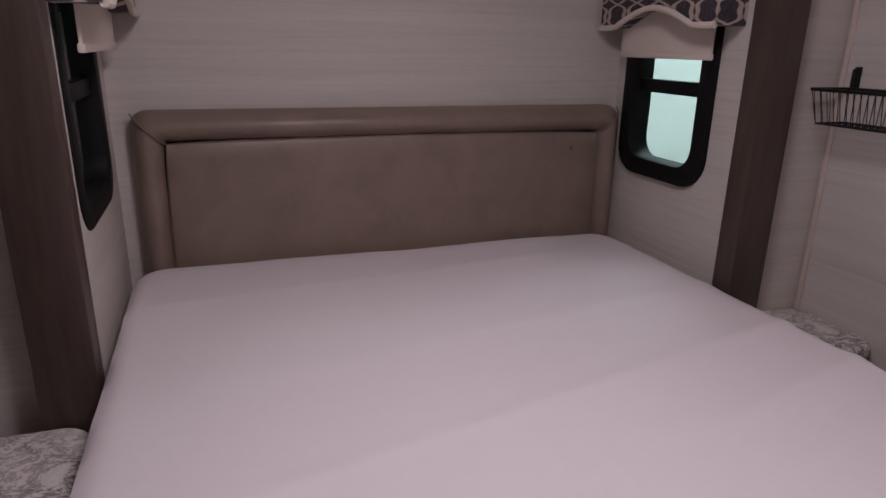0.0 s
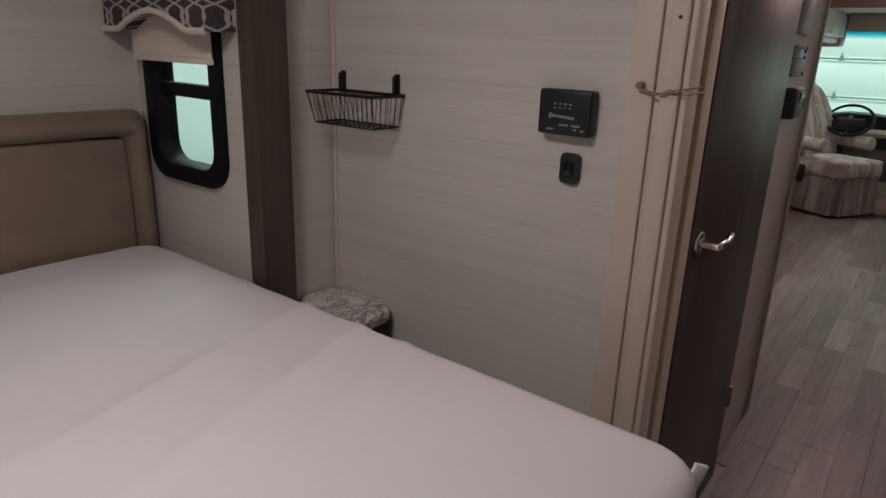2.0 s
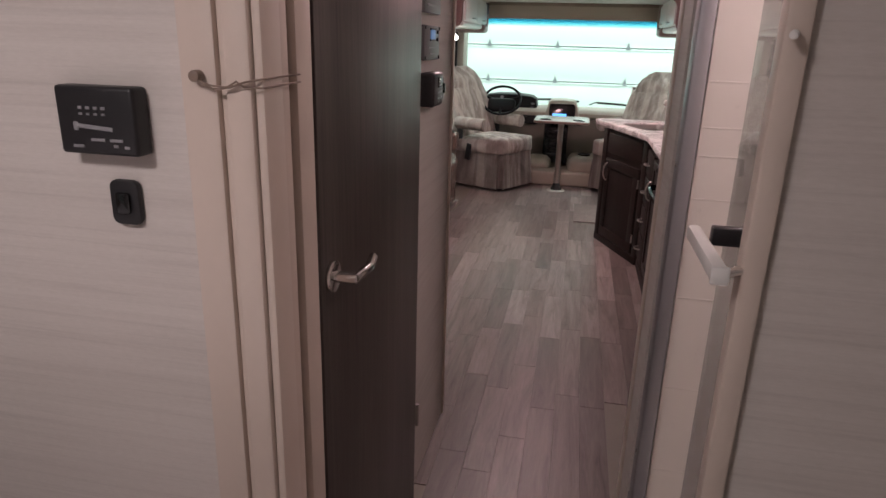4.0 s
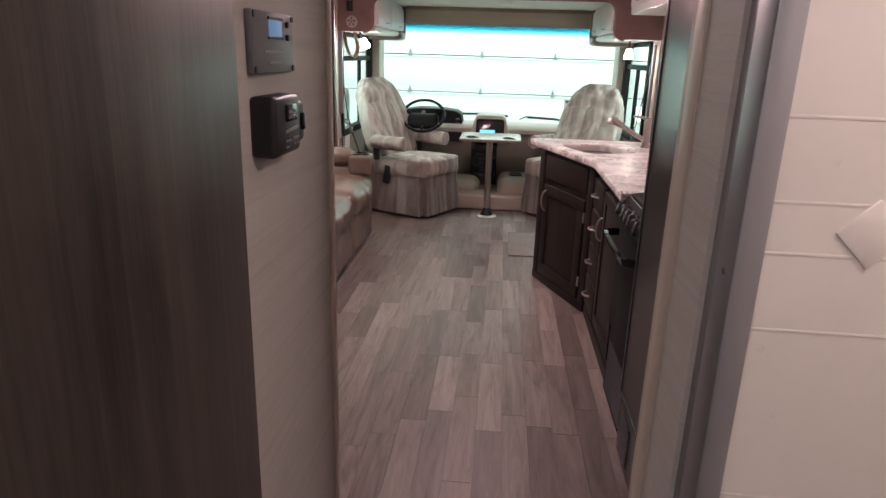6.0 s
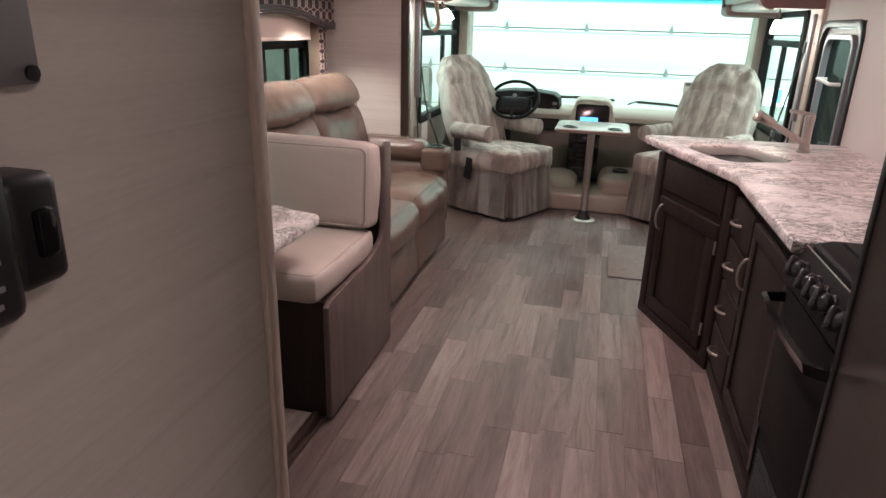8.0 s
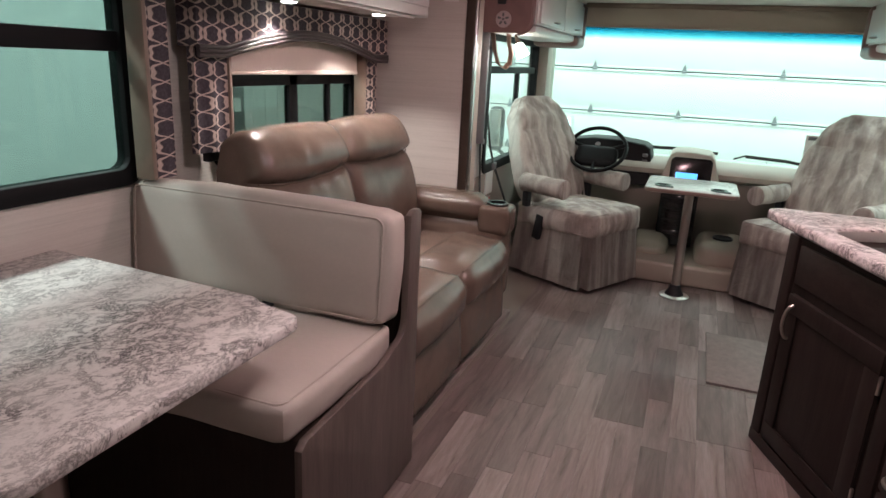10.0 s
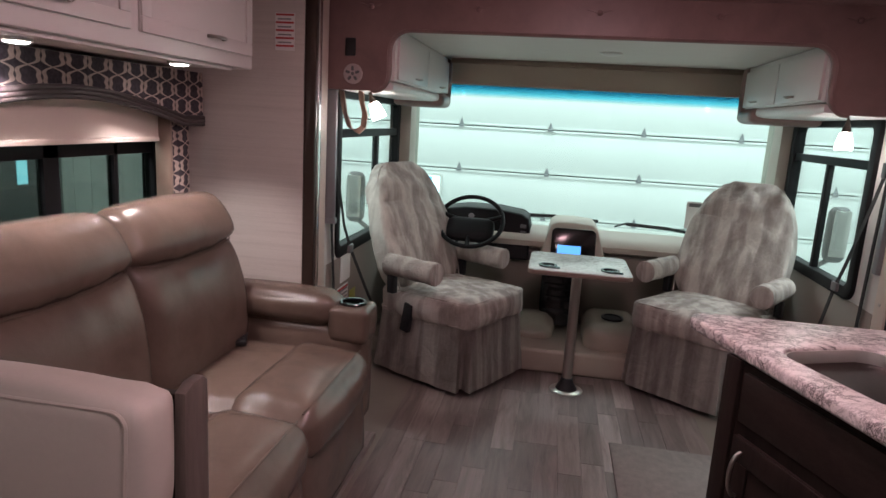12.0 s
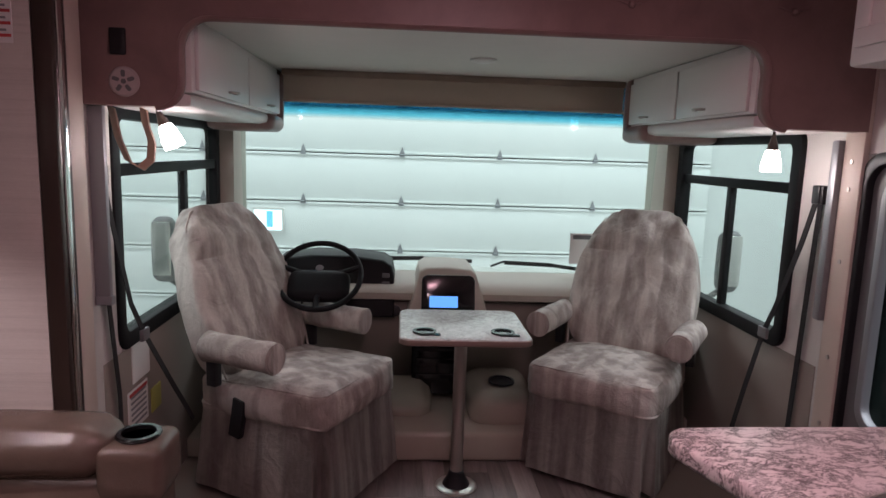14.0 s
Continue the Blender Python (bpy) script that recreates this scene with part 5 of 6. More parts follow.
# overhead cabinets of the slide-out
so = thing("overhead_cabinet", 6.0, 2.2, 1.63, 0, "white overhead cabinet above the sofa with nickel pulls", "cabinet", "overhead cabinets")
wpart("body", box(5.52, 1.965, 1.637, 7.02, 2.415, 1.975, 0.008), WHITE, so)
for xa, xb in ((6.30, 6.99), (5.55, 6.25)):
    dd = framed_door(so, xb - xa, 0.27, pose((xa + xb) / 2, 1.958, 1.822), WHITE, "white framed door", 0.014, 0.045)
    pull(dd, ((xa + xb) / 2 + 0.06, 1.950, 1.722), 0.10, (1, 0, 0), (0, -1, 0), 0.006)
wpart("light_rail", box(5.56, 1.99, 1.625, 6.90, 2.02, 1.637, 0.003), WHITE, so)
so2 = thing("overhead_cabinet", 4.6, 2.2, 1.68, 0, "white overhead cabinet above the dinette", "cabinet", "overhead cabinets")
wpart("body", box(3.62, 1.965, 1.71, 5.50, 2.415, 1.975, 0.008), WHITE, so2)
for px, py in ((6.10, 2.19), (6.72, 2.10)):
    pk = thing("puck_light", px, py, 1.63, 0, "small round light glowing under the overhead cabinet", "lamp", "puck lights")
    wpart("housing", moved(lathe([(0.038, 0.0), (0.040, 0.004), (0.040, 0.010)], 24), pose(px, py, 1.627)), WHITEPL, pk)
    wpart("lens", moved(lathe([(0.020, -0.003), (0.031, 0.0), (0.031, 0.003)], 24), pose(px, py, 1.624)), PUCKGLOW, pk, "glowing lens")
    sl = bpy.data.lights.new("puck", "SPOT")
    sl.energy, sl.color, sl.spot_size, sl.spot_blend, sl.shadow_soft_size = 27, (1.0, 0.84, 0.80), radians(108), 0.6, 0.03
    lo = new("puck_lamp", sl)
    lo.matrix_world = pose(px, py, 1.615)
lbl = thing("warning_label", 7.247, 1.95, 1.75, 0, "white warning label with red stripes on the end wall", "label")
wpart("sheet", box(7.246, 1.885, 1.74, 7.249, 1.972, 1.895), PAPER, lbl)
wpart("stripe", joined(*[box(7.2445, 1.888, 1.755 + 0.032 * k, 7.247, 1.969, 1.763 + 0.032 * k) for k in range(5)]), REDINK, lbl, "red stripes")
wpart("text_bar", joined(*[box(7.2445, 1.90, 1.770 + 0.032 * k, 7.247, 1.960, 1.776 + 0.032 * k) for k in range(4)]), PALEINK, lbl, "small print too small to read")

# ---- sofa ----
SOFA_FRONT = [(1.985, 0.44), (1.960, 0.52), (1.955, 0.60), (1.962, 0.70), (1.978, 0.79), (1.998, 0.86), (2.014, 0.895), (2.032, 0.918), (2.056, 0.932), (2.038, 0.944), (2.022, 0.960), (2.014, 0.985),
    (2.018, 1.015), (2.032, 1.050), (2.054, 1.085), (2.084, 1.116), (2.116, 1.138), (2.152, 1.148), (2.200, 1.144), (2.236, 1.115), (2.255, 0.98), (2.255, 0.44)]


def crease_z(u):
    """Height of the fold below the head section; it lifts towards the sides."""
    return 0.928 + 0.022 * u * u


def crease_y(u):
    return 2.050 + 0.03 * max(abs(u) - 0.72, 0) ** 2 / 0.08


def sofa_back(w, seed):
    """One seat back: bellied lower part, deep fold, plump head section, soft sides, puckers along the fold."""
    bm = bmesh.new()
    n = 34
    rows = []
    for k in range(n + 1):
        u = math.sin(math.pi / 2 * (2 * k / n - 1))
        e = max((abs(u) - 0.78) / 0.22, 0)
        soft = 1 - math.sqrt(max(1 - e * e, 0))
        row = []
        for y, z in SOFA_FRONT:
            front = max(0.0, min(1.0, (2.20 - y) / 0.15))
            up = max(0.0, (z - 0.95) / 0.20)
            near = math.exp(-((z - 0.932) / 0.055) ** 2)
            q = Vector((u * 3.1 + seed * 7, z * 4.0, y * 2))
            d = 0.060 * soft * front + 0.020 * u * u * front
            d += front * (0.006 * noise.noise(q) + near * 0.011 * noise.noise(Vector((u * 15 + seed * 3, z * 3, 0))))
            d += front * 0.010 * max(up, 0.2) * noise.noise(Vector((u * 9 + seed * 5, 4, z * 2.5)))
            zz = z + 0.022 * u * u * near - 0.040 * soft * up - 0.012 * u * u * up
            row.append(bm.verts.new((u * w / 2 * (1 - 0.03 * up * e), y + d, zz)))
        rows.append(row)
    for a, b in zip(rows, rows[1:]):
        for i in range(len(a) - 1):
            bm.faces.new((a[i], b[i], b[i + 1], a[i + 1]))
        bm.faces.new((a[-1], b[-1], b[0], a[0]))
    bm.faces.new(rows[0])
    bm.faces.new(rows[-1][::-1])
    bmesh.ops.recalc_face_normals(bm, faces=bm.faces)
    return bm


sf = thing("recliner_sofa", 6.45, 1.9, 0.03, 0, "tan leather two-seat reclining sofa with cup holders", "sofa")
wpart("frame", box(5.72, 1.56, 0.05, 7.20, 2.26, 0.34, 0.02), SOFA_LEATHER, sf)
for xm in (6.035, 6.705):
    # seat pad, foot rest, back and head roll of one seat
    wpart("seat", moved(cushion(0.665, 0.66, 0.22, 0.060, 0.020, 16, 0.004), pose(xm, 1.83, 0.400)), SOFA_LEATHER, sf, "padded leather seat")
    wpart("seat_front", moved(cushion(0.660, 0.34, 0.20, 0.075, 0.022, 16, 0.0035), pose(xm, 1.600, 0.428, 5, 0, 0)), SOFA_LEATHER, sf, "rounded leather seat front")
    wpart("foot_rest", moved(cushion(0.655, 0.10, 0.34, 0.035, 0.012, 14, 0.005), pose(xm, 1.500, 0.235, -4, 0, 0)), SOFA_LEATHER, sf, "folded leather foot rest")
    wpart("seam", tube([(xm - 0.31, 1.480, 0.510), (xm - 0.16, 1.470, 0.523), (xm, 1.466, 0.528), (xm + 0.16, 1.470, 0.523), (xm + 0.31, 1.480, 0.510)], 0.004, 6), SOFA_LEATHER, sf, "stitched seam")
    wpart("backrest", moved(sofa_back(0.672, xm), pose(xm, 0, 0)), SOFA_LEATHER, sf, "padded leather back with a plump head section")
    wpart("seam", tube([(xm + 0.32 * k / 10, crease_y(k / 10) - 0.004, crease_z(k / 10)) for k in range(-10, 11)], 0.0035, 6), SOFA_LEATHER, sf, "stitched seam")
for xm, w in ((7.145, 0.17), (5.735, 0.12)):
    wpart("arm", moved(cushion(w, 0.70, 0.46, 0.050, 0.008, 10), pose(xm, 1.83, 0.36)), SOFA_LEATHER, sf, "leather arm")
    wpart("arm_pad", moved(cushion(w + 0.035, 0.56, 0.14, 0.060, 0.012, 12, 0.002), pose(xm, 1.90, 0.650)), SOFA_LEATHER, sf, "padded arm top")
    wpart("cup_base", moved(cushion(w + 0.015, 0.18, 0.16, 0.030, 0.0, 8), pose(xm, 1.555, 0.595)), SOFA_LEATHER, sf)
    ch = wpart("cup_holder", moved(lathe([(0.058, 0.0), (0.062, 0.006), (0.058, 0.012), (0.046, 0.012), (0.044, -0.03), (0.0005, -0.03)], 24), pose(xm, 1.555, 0.675)), GLOSSBLACK, sf, "black cup holder")
rm = thing("remote_control", 6.93, 1.97, 0.528, 25, "small black remote lying on the sofa", "remote")
part("body", box(-0.075, -0.022, 0.0, 0.075, 0.022, 0.022, 0.006), BLACK, rm)
part("buttons", joined(*[cyl((-0.05 + 0.018 * k, 0.006 * (-1) ** k, 0.022), (-0.05 + 0.018 * k, 0.006 * (-1) ** k, 0.024), 0.005, 10) for k in range(6)]), GREYPL, rm)

# ---- cab seats ----


RECLINE = -16


def back_width(f):
    """Width of the seat back at the share f of its height."""
    if f < 0.45:
        return 0.575 + 0.065 * math.sin(math.pi / 2 * f / 0.45)
    g = min((f - 0.45) / 0.55, 1)
    return 0.64 - 0.24 * g * g * (1.6 - 0.6 * g)


def tapered_back():
    """Tall seat back: broad at the shoulders, a rounded narrow head end, slightly curved."""
    bm = cushion(1.0, 1.0, 1.0, 0.24, 0.0, 25)
    for v in bm.verts:
        f = v.co.z + 0.5
        w = back_width(f)
        t = 0.20 - 0.05 * f + 0.030 * math.exp(-((f - 0.84) / 0.09) ** 2)
        p = Vector((v.co.x * w, v.co.y * t + 0.084 * f * f, f * 0.80))
        k = noise.noise(p * 7) * 0.012 + noise.noise(p * 17) * 0.008 + (abs(noise.noise(p * 11 + Vector((3, 1, 7)))) - 0.3) * 0.014 * (1 if f > 0.6 else 0.4)
        p.y += k * (1.5 if f > 0.6 else 0.8)
        # a cross fold below the head rest
        p.y += 0.010 * math.exp(-((f - 0.68 + 0.04 * v.co.x) / 0.018) ** 2) * (1 if v.co.y < 0 else 0)
        v.co = p
    return bm


def skirt(w, d, z0, z1):
    """Box-pleated cloth skirt round the seat base, open at the pleats."""
    bm = bmesh.new()
    pts = rounded(w, d, 0.05, 5)
    n = len(pts)
    dense = []
    for k in range(n):
        a, b = Vector(pts[k]), Vector(pts[(k + 1) % n])
        m = max(1, int((b - a).length / 0.03))
        dense += [a.lerp(b, i / m) for i in range(m)]
    lev = 7
    rows = []
    for l in range(lev):
        f = l / (lev - 1)
        row = []
        for k, p in enumerate(dense):
            wv = 0.010 * noise.noise(Vector((p.x * 6, p.y * 6, f))) + 0.005 * noise.noise(Vector((p.x * 18, p.y * 18, f * 2)))
            s = 1 + 0.10 * (1 - f) + wv * 2.2 * (1 - f)
            if p.y < 0:
                tuck = max(0.0, 1 - math.hypot(abs(p.x) - w / 2 + 0.012, p.y + d / 2 - 0.012) / 0.035)
                s -= 0.26 * tuck * (1 - f) ** 0.6
            row.append(bm.verts.new((p.x * s, p.y * s, z0 + (z1 - z0) * f + (0.012 * noise.noise(Vector((p.x * 9, p.y * 9, 3))) if l == 0 else 0))))
        rows.append(row)
    for a, b in zip(rows, rows[1:]):
        for k in range(len(dense)):
            j = (k + 1) % len(dense)
            bm.faces.new((a[k], a[j], b[j], b[k]))
    bmesh.ops.solidify(bm, geom=list(bm.faces), thickness=0.006)
    bmesh.ops.recalc_face_normals(bm, faces=bm.faces)
    return bm


def arm_roll(x):
    """Bolster of an arm rest, slightly rumpled."""
    bm = bmesh.new()
    rows = []
    n = 14
    for k, (yy, r) in enumerate([(-0.148, 0.001), (-0.148, 0.050), (-0.140, 0.059)] + [(-0.125 + 0.33 * i / n, 0.060) for i in range(n + 1)] + [(0.22, 0.046), (0.222, 0.001)]):
        row = []
        for i in range(24):
            a = 2 * math.pi * i / 24
            q = Vector((math.cos(a), yy * 9, math.sin(a)))
            rr = r * (1 + 0.10 * noise.noise(q * 1.3 + Vector((x * 9, 0, 0))))
            row.append(bm.verts.new((x + rr * math.cos(a), yy, 0.665 + rr * 1.04 * math.sin(a))))
        rows.append(row)
    for a, b in zip(rows, rows[1:]):
        for i in range(24):
            bm.faces.new((a[i], a[(i + 1) % 24], b[(i + 1) % 24], b[i]))
    bmesh.ops.recalc_face_normals(bm, faces=bm.faces)
    return bm


def captain_seat(x, y, turn, label):
    ob = thing("captain_seat", x, y, 0.0, turn, label, "seat", "cab seats")
    part("pedestal", joined(box(-0.17, -0.17, 0.012, 0.17, 0.17, 0.36, 0.01), box(-0.20, -0.20, 0.0, 0.20, 0.20, 0.014, 0.004)), BLACK, ob, "black metal pedestal")
    part("skirt", moved(skirt(0.590, 0.640, 0.030, 0.392), pose(0, -0.016, 0)), SLIPCOVER, ob, "loose striped cover skirt")
    part("seat", moved(cushion(0.585, 0.638, 0.165, 0.030, 0.034, 20, 0.007), pose(0, -0.018, 0.440, -2, 0, 0)), SLIPCOVER, ob, "striped covered seat")
    part("piping", tube([(px, py - 0.016, 0.392) for px, py in rounded(0.594, 0.644, 0.05)], 0.007, 8, True), SLIPCOVER, ob, "piped seam")
    part("piping", tube([(px, py - 0.018, 0.512 - py * 0.03) for px, py in rounded(0.572, 0.626, 0.04)], 0.005, 8, True), SLIPCOVER, ob, "piped seam")
    part("backrest", moved(tapered_back(), pose(0, 0.205, 0.460, RECLINE, 0, 0)), SLIPCOVER, ob, "tall striped covered back with head rest")
    run = [(-1, k / 20) for k in range(20)] + [(math.cos(math.pi * k / 10) * -1, 0.965 + 0.03 * math.sin(math.pi * k / 10)) for k in range(11)] + [(1, 1 - k / 20) for k in range(1, 21)]
    part("backrest_piping", tube([pose(0, 0.205, 0.460, RECLINE, 0, 0) @ Vector((s * back_width(min(f, 1)) * (0.485 if abs(s) > 0.99 and f < 0.95 else 0.43), -0.062 + 0.022 * f + 0.084 * f * f, f * 0.79)) for s, f in run], 0.005, 8), SLIPCOVER, ob, "piped seam")
    for s in (-1, 1):
        part("armrest", arm_roll(s * 0.335), SLIPCOVER, ob, "round covered arm rest with a flat end")
        part("armrest_piping", tube([(s * 0.335 + 0.058 * math.cos(2 * math.pi * k / 24), -0.142, 0.665 + 0.060 * math.sin(2 * math.pi * k / 24)) for k in range(24)], 0.0045, 6, True), SLIPCOVER, ob, "piped seam")
        part("armrest_bracket", box(s * 0.335 - 0.02, 0.15, 0.50, s * 0.335 + 0.02, 0.20, 0.64, 0.006), BLACK, ob)
    part("belt_buckle", moved(box(-0.016, -0.03, -0.11, 0.016, 0.03, 0.06, 0.005), pose(-0.318, 0.06, 0.40, 10, 0, 0)), BLACK, ob, "black seat belt buckle")
    return ob


captain_seat(8.215, 1.285, -28.0, "driver seat turned inwards under a striped greige cover")
captain_seat(8.370, -0.202, -125.0, "passenger seat turned inwards under a striped greige cover")

# ---- pedestal table ----
pt = thing("pedestal_table", 8.145, 0.56, 0.0, 0, "small pedestal table with a pale laminate top and two cup holders", "table")
part("tabletop", moved(prism(rounded(0.505, 0.545, 0.05), 0.712, 0.742, 0.006, 2), pose(0, 0, 0)), LIGHTSTONE, pt, "pale laminate top")
part("edge_band", ring(rounded(0.512, 0.552, 0.053), rounded(0.498, 0.538, 0.048), 0.715, 0.736, 0.002), plain("brown_edge", (0.22, 0.16, 0.13), 0.5), pt, "brown edge band")
part("post", cyl((-0.045, 0.005, 0.05), (-0.045, 0.005, 0.712), 0.028, 24), NICKEL, pt, "brushed metal post")
part("collar", moved(lathe([(0.062, 0.008), (0.060, 0.016), (0.040, 0.05), (0.034, 0.075), (0.030, 0.078)], 24), pose(-0.045, 0.005, 0)), BLACK, pt, "black plastic collar")
part("base_plate", moved(lathe([(0.095, 0.0), (0.095, 0.004), (0.085, 0.010), (0.055, 0.012)], 28), pose(-0.045, 0.005, 0)), NICKEL, pt, "chrome floor plate")
for yy in (0.17, -0.16):
    part("cup_holder", joined(moved(ring([(0.050 * math.cos(2 * math.pi * k / 24), 0.050 * math.sin(2 * math.pi * k / 24)) for k in range(24)], [(0.036 * math.cos(2 * math.pi * k / 24), 0.036 * math.sin(2 * math.pi * k / 24)) for k in range(24)], 0.738, 0.750), pose(-0.145, yy, 0)),
        moved(lathe([(0.036, 0.744), (0.034, 0.70), (0.0005, 0.70)], 20), pose(-0.145, yy, 0)), box(-0.20, yy - 0.065, 0.741, -0.17, yy + 0.02, 0.748, 0.003)), GLOSSBLACK, pt, "black cup holder")

# ---- dashboard ----
da = thing("dashboard", 9.0, 0.55, 0.2, 0, "beige vinyl dashboard with a dark lower face", "dashboard")
prof = [(9.24, 0.775), (8.90, 0.785), (8.80, 0.770), (8.765, 0.735), (8.775, 0.70), (8.90, 0.66), (9.24, 0.66)]
wpart("top", moved(prism([(x, z) for x, z in prof], 0.0, LEFT - RIGHT - 0.02, 0.010), facing_y(0, LEFT - 0.01, 0)), DASH, da, "beige dash top")
low = [(8.85, 0.67), (8.83, 0.55), (8.88, 0.30), (8.96, 0.0), (9.22, 0.0), (9.22, 0.67)]
wpart("lower_face", moved(prism(low, 0.0, LEFT - RIGHT - 0.02, 0.008), facing_y(0, LEFT - 0.01, 0)), DASHLOW, da, "dark brown lower dash")
hump = [(0.365, 0.64), (0.390, 0.72), (0.425, 0.835), (0.455, 0.865), (0.580, 0.876), (0.700, 0.872), (0.735, 0.850), (0.765, 0.74), (0.795, 0.64)]
hb2 = moved(prism(hump, 0.0, 0.36, 0.014, 3), Matrix(((0, 0, 1, 8.74), (1, 0, 0, 0), (0, 1, 0, 0), (0, 0, 0, 1))))
bmesh.ops.recalc_face_normals(hb2, faces=hb2.faces)
for v in hb2.verts:
    if v.co.z > 0.75:
        v.co.x += (v.co.z - 0.75) * 0.5
wpart("centre_hump", hb2, DASH, da, "beige raised centre hood")
bez = moved(moved(prism(rounded(0.285, 0.225, 0.035), 0, 0.05, 0.008, 3), Matrix(((0, 0, 1, 0), (1, 0, 0, 0.580), (0, 1, 0, 0.1125), (0, 0, 0, 1)))), pose(8.694, 0, 0.625, 0, 16, 0))
bmesh.ops.recalc_face_normals(bez, faces=bez.faces)
wpart("bezel", bez, GLOSSBLACK, da, "black bezel round the screen")
wpart("screen", moved(box(-0.004, 0.530, 0.052, 0.001, 0.680, 0.112), pose(8.694, 0, 0.625, 0, 16, 0)), SCREEN, da, "lit blue radio screen")
wpart("console_panel", moved(box(0, 0.50, 0.0, 0.10, 0.765, 0.46, 0.012), pose(8.755, 0, 0.175, 0, 8, 0)), GLOSSBLACK, da, "black centre stack")
for k in range(4):
    wpart("control_strip", moved(box(-0.004, 0.52, 0.0, 0.004, 0.745, 0.05, 0.004), pose(8.762 + 0.010 * k, 0, 0.24 + 0.085 * k, 0, 8, 0)), GLOSSBLACK, da, "row of black controls")
wpart("air_vent", joined(cyl((8.81, -0.035, 0.63), (8.79, -0.035, 0.632), 0.036, 20, None, 0.004), cyl((8.79, -0.035, 0.632), (8.785, -0.035, 0.632), 0.022, 16)), BLACK, da, "round black air vent")
wpart("air_vent", joined(cyl((8.81, 0.86, 0.63), (8.79, 0.86, 0.632), 0.030, 20, None, 0.004)), BLACK, da, "round black air vent")
clu = [(0.865, 0.60), (0.870, 0.80), (0.885, 0.865), (0.93, 0.895), (1.10, 0.915), (1.32, 0.915), (1.50, 0.89), (1.56, 0.82), (1.56, 0.60)]
cb = moved(prism(clu, 0.0, 0.30, 0.016, 3), Matrix(((0, 0, 1, 8.76), (1, 0, 0, 0), (0, 1, 0, 0), (0, 0, 0, 1))))
bmesh.ops.recalc_face_normals(cb, faces=cb.faces)
for v in cb.verts:
    v.co.x += (v.co.z - 0.6) * 0.35
wpart("instrument_hood", cb, DASHBLACK, da, "black instrument hood")
for k in range(3):
    wpart("dash_switch", moved(box(0, -0.02, -0.012, 0.006, 0.02, 0.012, 0.003), pose(8.815, 0.915, 0.82 - 0.045 * k)), GREYPL, da, "switch beside the wheel")

stw = thing("steering_wheel", 8.55, 1.237, 0.868, 0, "black steering wheel with a padded hub", "steering wheel")
WM = pose(0, 0, 0, 0, -42, 0)
part("rim", moved(tube([(0.205 * math.cos(2 * math.pi * k / 40), 0.205 * math.sin(2 * math.pi * k / 40), 0) for k in range(40)], 0.0140, 12, True), WM), DASHBLACK, stw, "black rim")
part("hub", moved(moved(cushion(0.17, 0.29, 0.07, 0.034, 0.008, 10), pose(-0.045, 0, -0.03)), WM), DASHBLACK, stw, "padded black hub")
for a in (75, -75, 180):
    c, s = math.cos(radians(a)), math.sin(radians(a))
    part("spoke", moved(tube([(0.07 * c, 0.07 * s, -0.02), (0.14 * c, 0.14 * s, -0.012), (0.20 * c, 0.20 * s, 0)], 0.014, 10), WM), DASHBLACK, stw)
part("badge", moved(moved(lathe([(0.020, 0.0), (0.019, 0.003), (0.0005, 0.003)], 20), pose(0.03, 0, 0.018)), WM), GREYPL, stw, "plain oval badge")
part("column", cyl((0.02, 0, -0.02), (0.34, 0, -0.17), 0.045, 18), BLACK, stw)

ec = thing("engine_cover", 8.6, 0.52, 0.0, 0, "tan moulded engine cover between the cab seats", "engine cover")
wpart("step", box(8.32, 0.10, 0.0, 8.96, 0.98, 0.150, 0.025, 3), ENGINE, ec, "moulded step")
wpart("console", moved(cushion(0.46, 0.33, 0.20, 0.065, 0.015, 10), pose(8.66, 0.30, 0.20)), ENGINE, ec, "raised console with a cup recess")
wpart("console", moved(cushion(0.34, 0.26, 0.14, 0.06, 0.015, 10), pose(8.70, 0.80, 0.175, 0, -6, 0)), ENGINE, ec, "raised moulded side")
wpart("cup_recess", joined(moved(ring([(0.055 * math.cos(2 * math.pi * k / 24), 0.040 * math.sin(2 * math.pi * k / 24)) for k in range(24)], [(0.046 * math.cos(2 * math.pi * k / 24), 0.032 * math.sin(2 * math.pi * k / 24)) for k in range(24)], 0.0, 0.010), pose(8.58, 0.30, 0.3165) @ Matrix.Diagonal((1.35, 1.7, 1, 1))), moved(box(-0.055, -0.05, 0.0, 0.055, 0.05, 0.004), pose(8.58, 0.30, 0.3165))), BLACK, ec, "black cup recess")
structure("cab_floor_step_left", box(8.36, 0.98, 0.0, 9.24, LEFT, 0.10, 0.015), ENGINE, "tan raised cab floor on the driver side", "floor")
structure("cab_floor_step_right", box(8.62, RIGHT, 0.0, 9.24, 0.10, 0.10, 0.015), ENGINE, "tan raised cab floor on the passenger side", "floor")

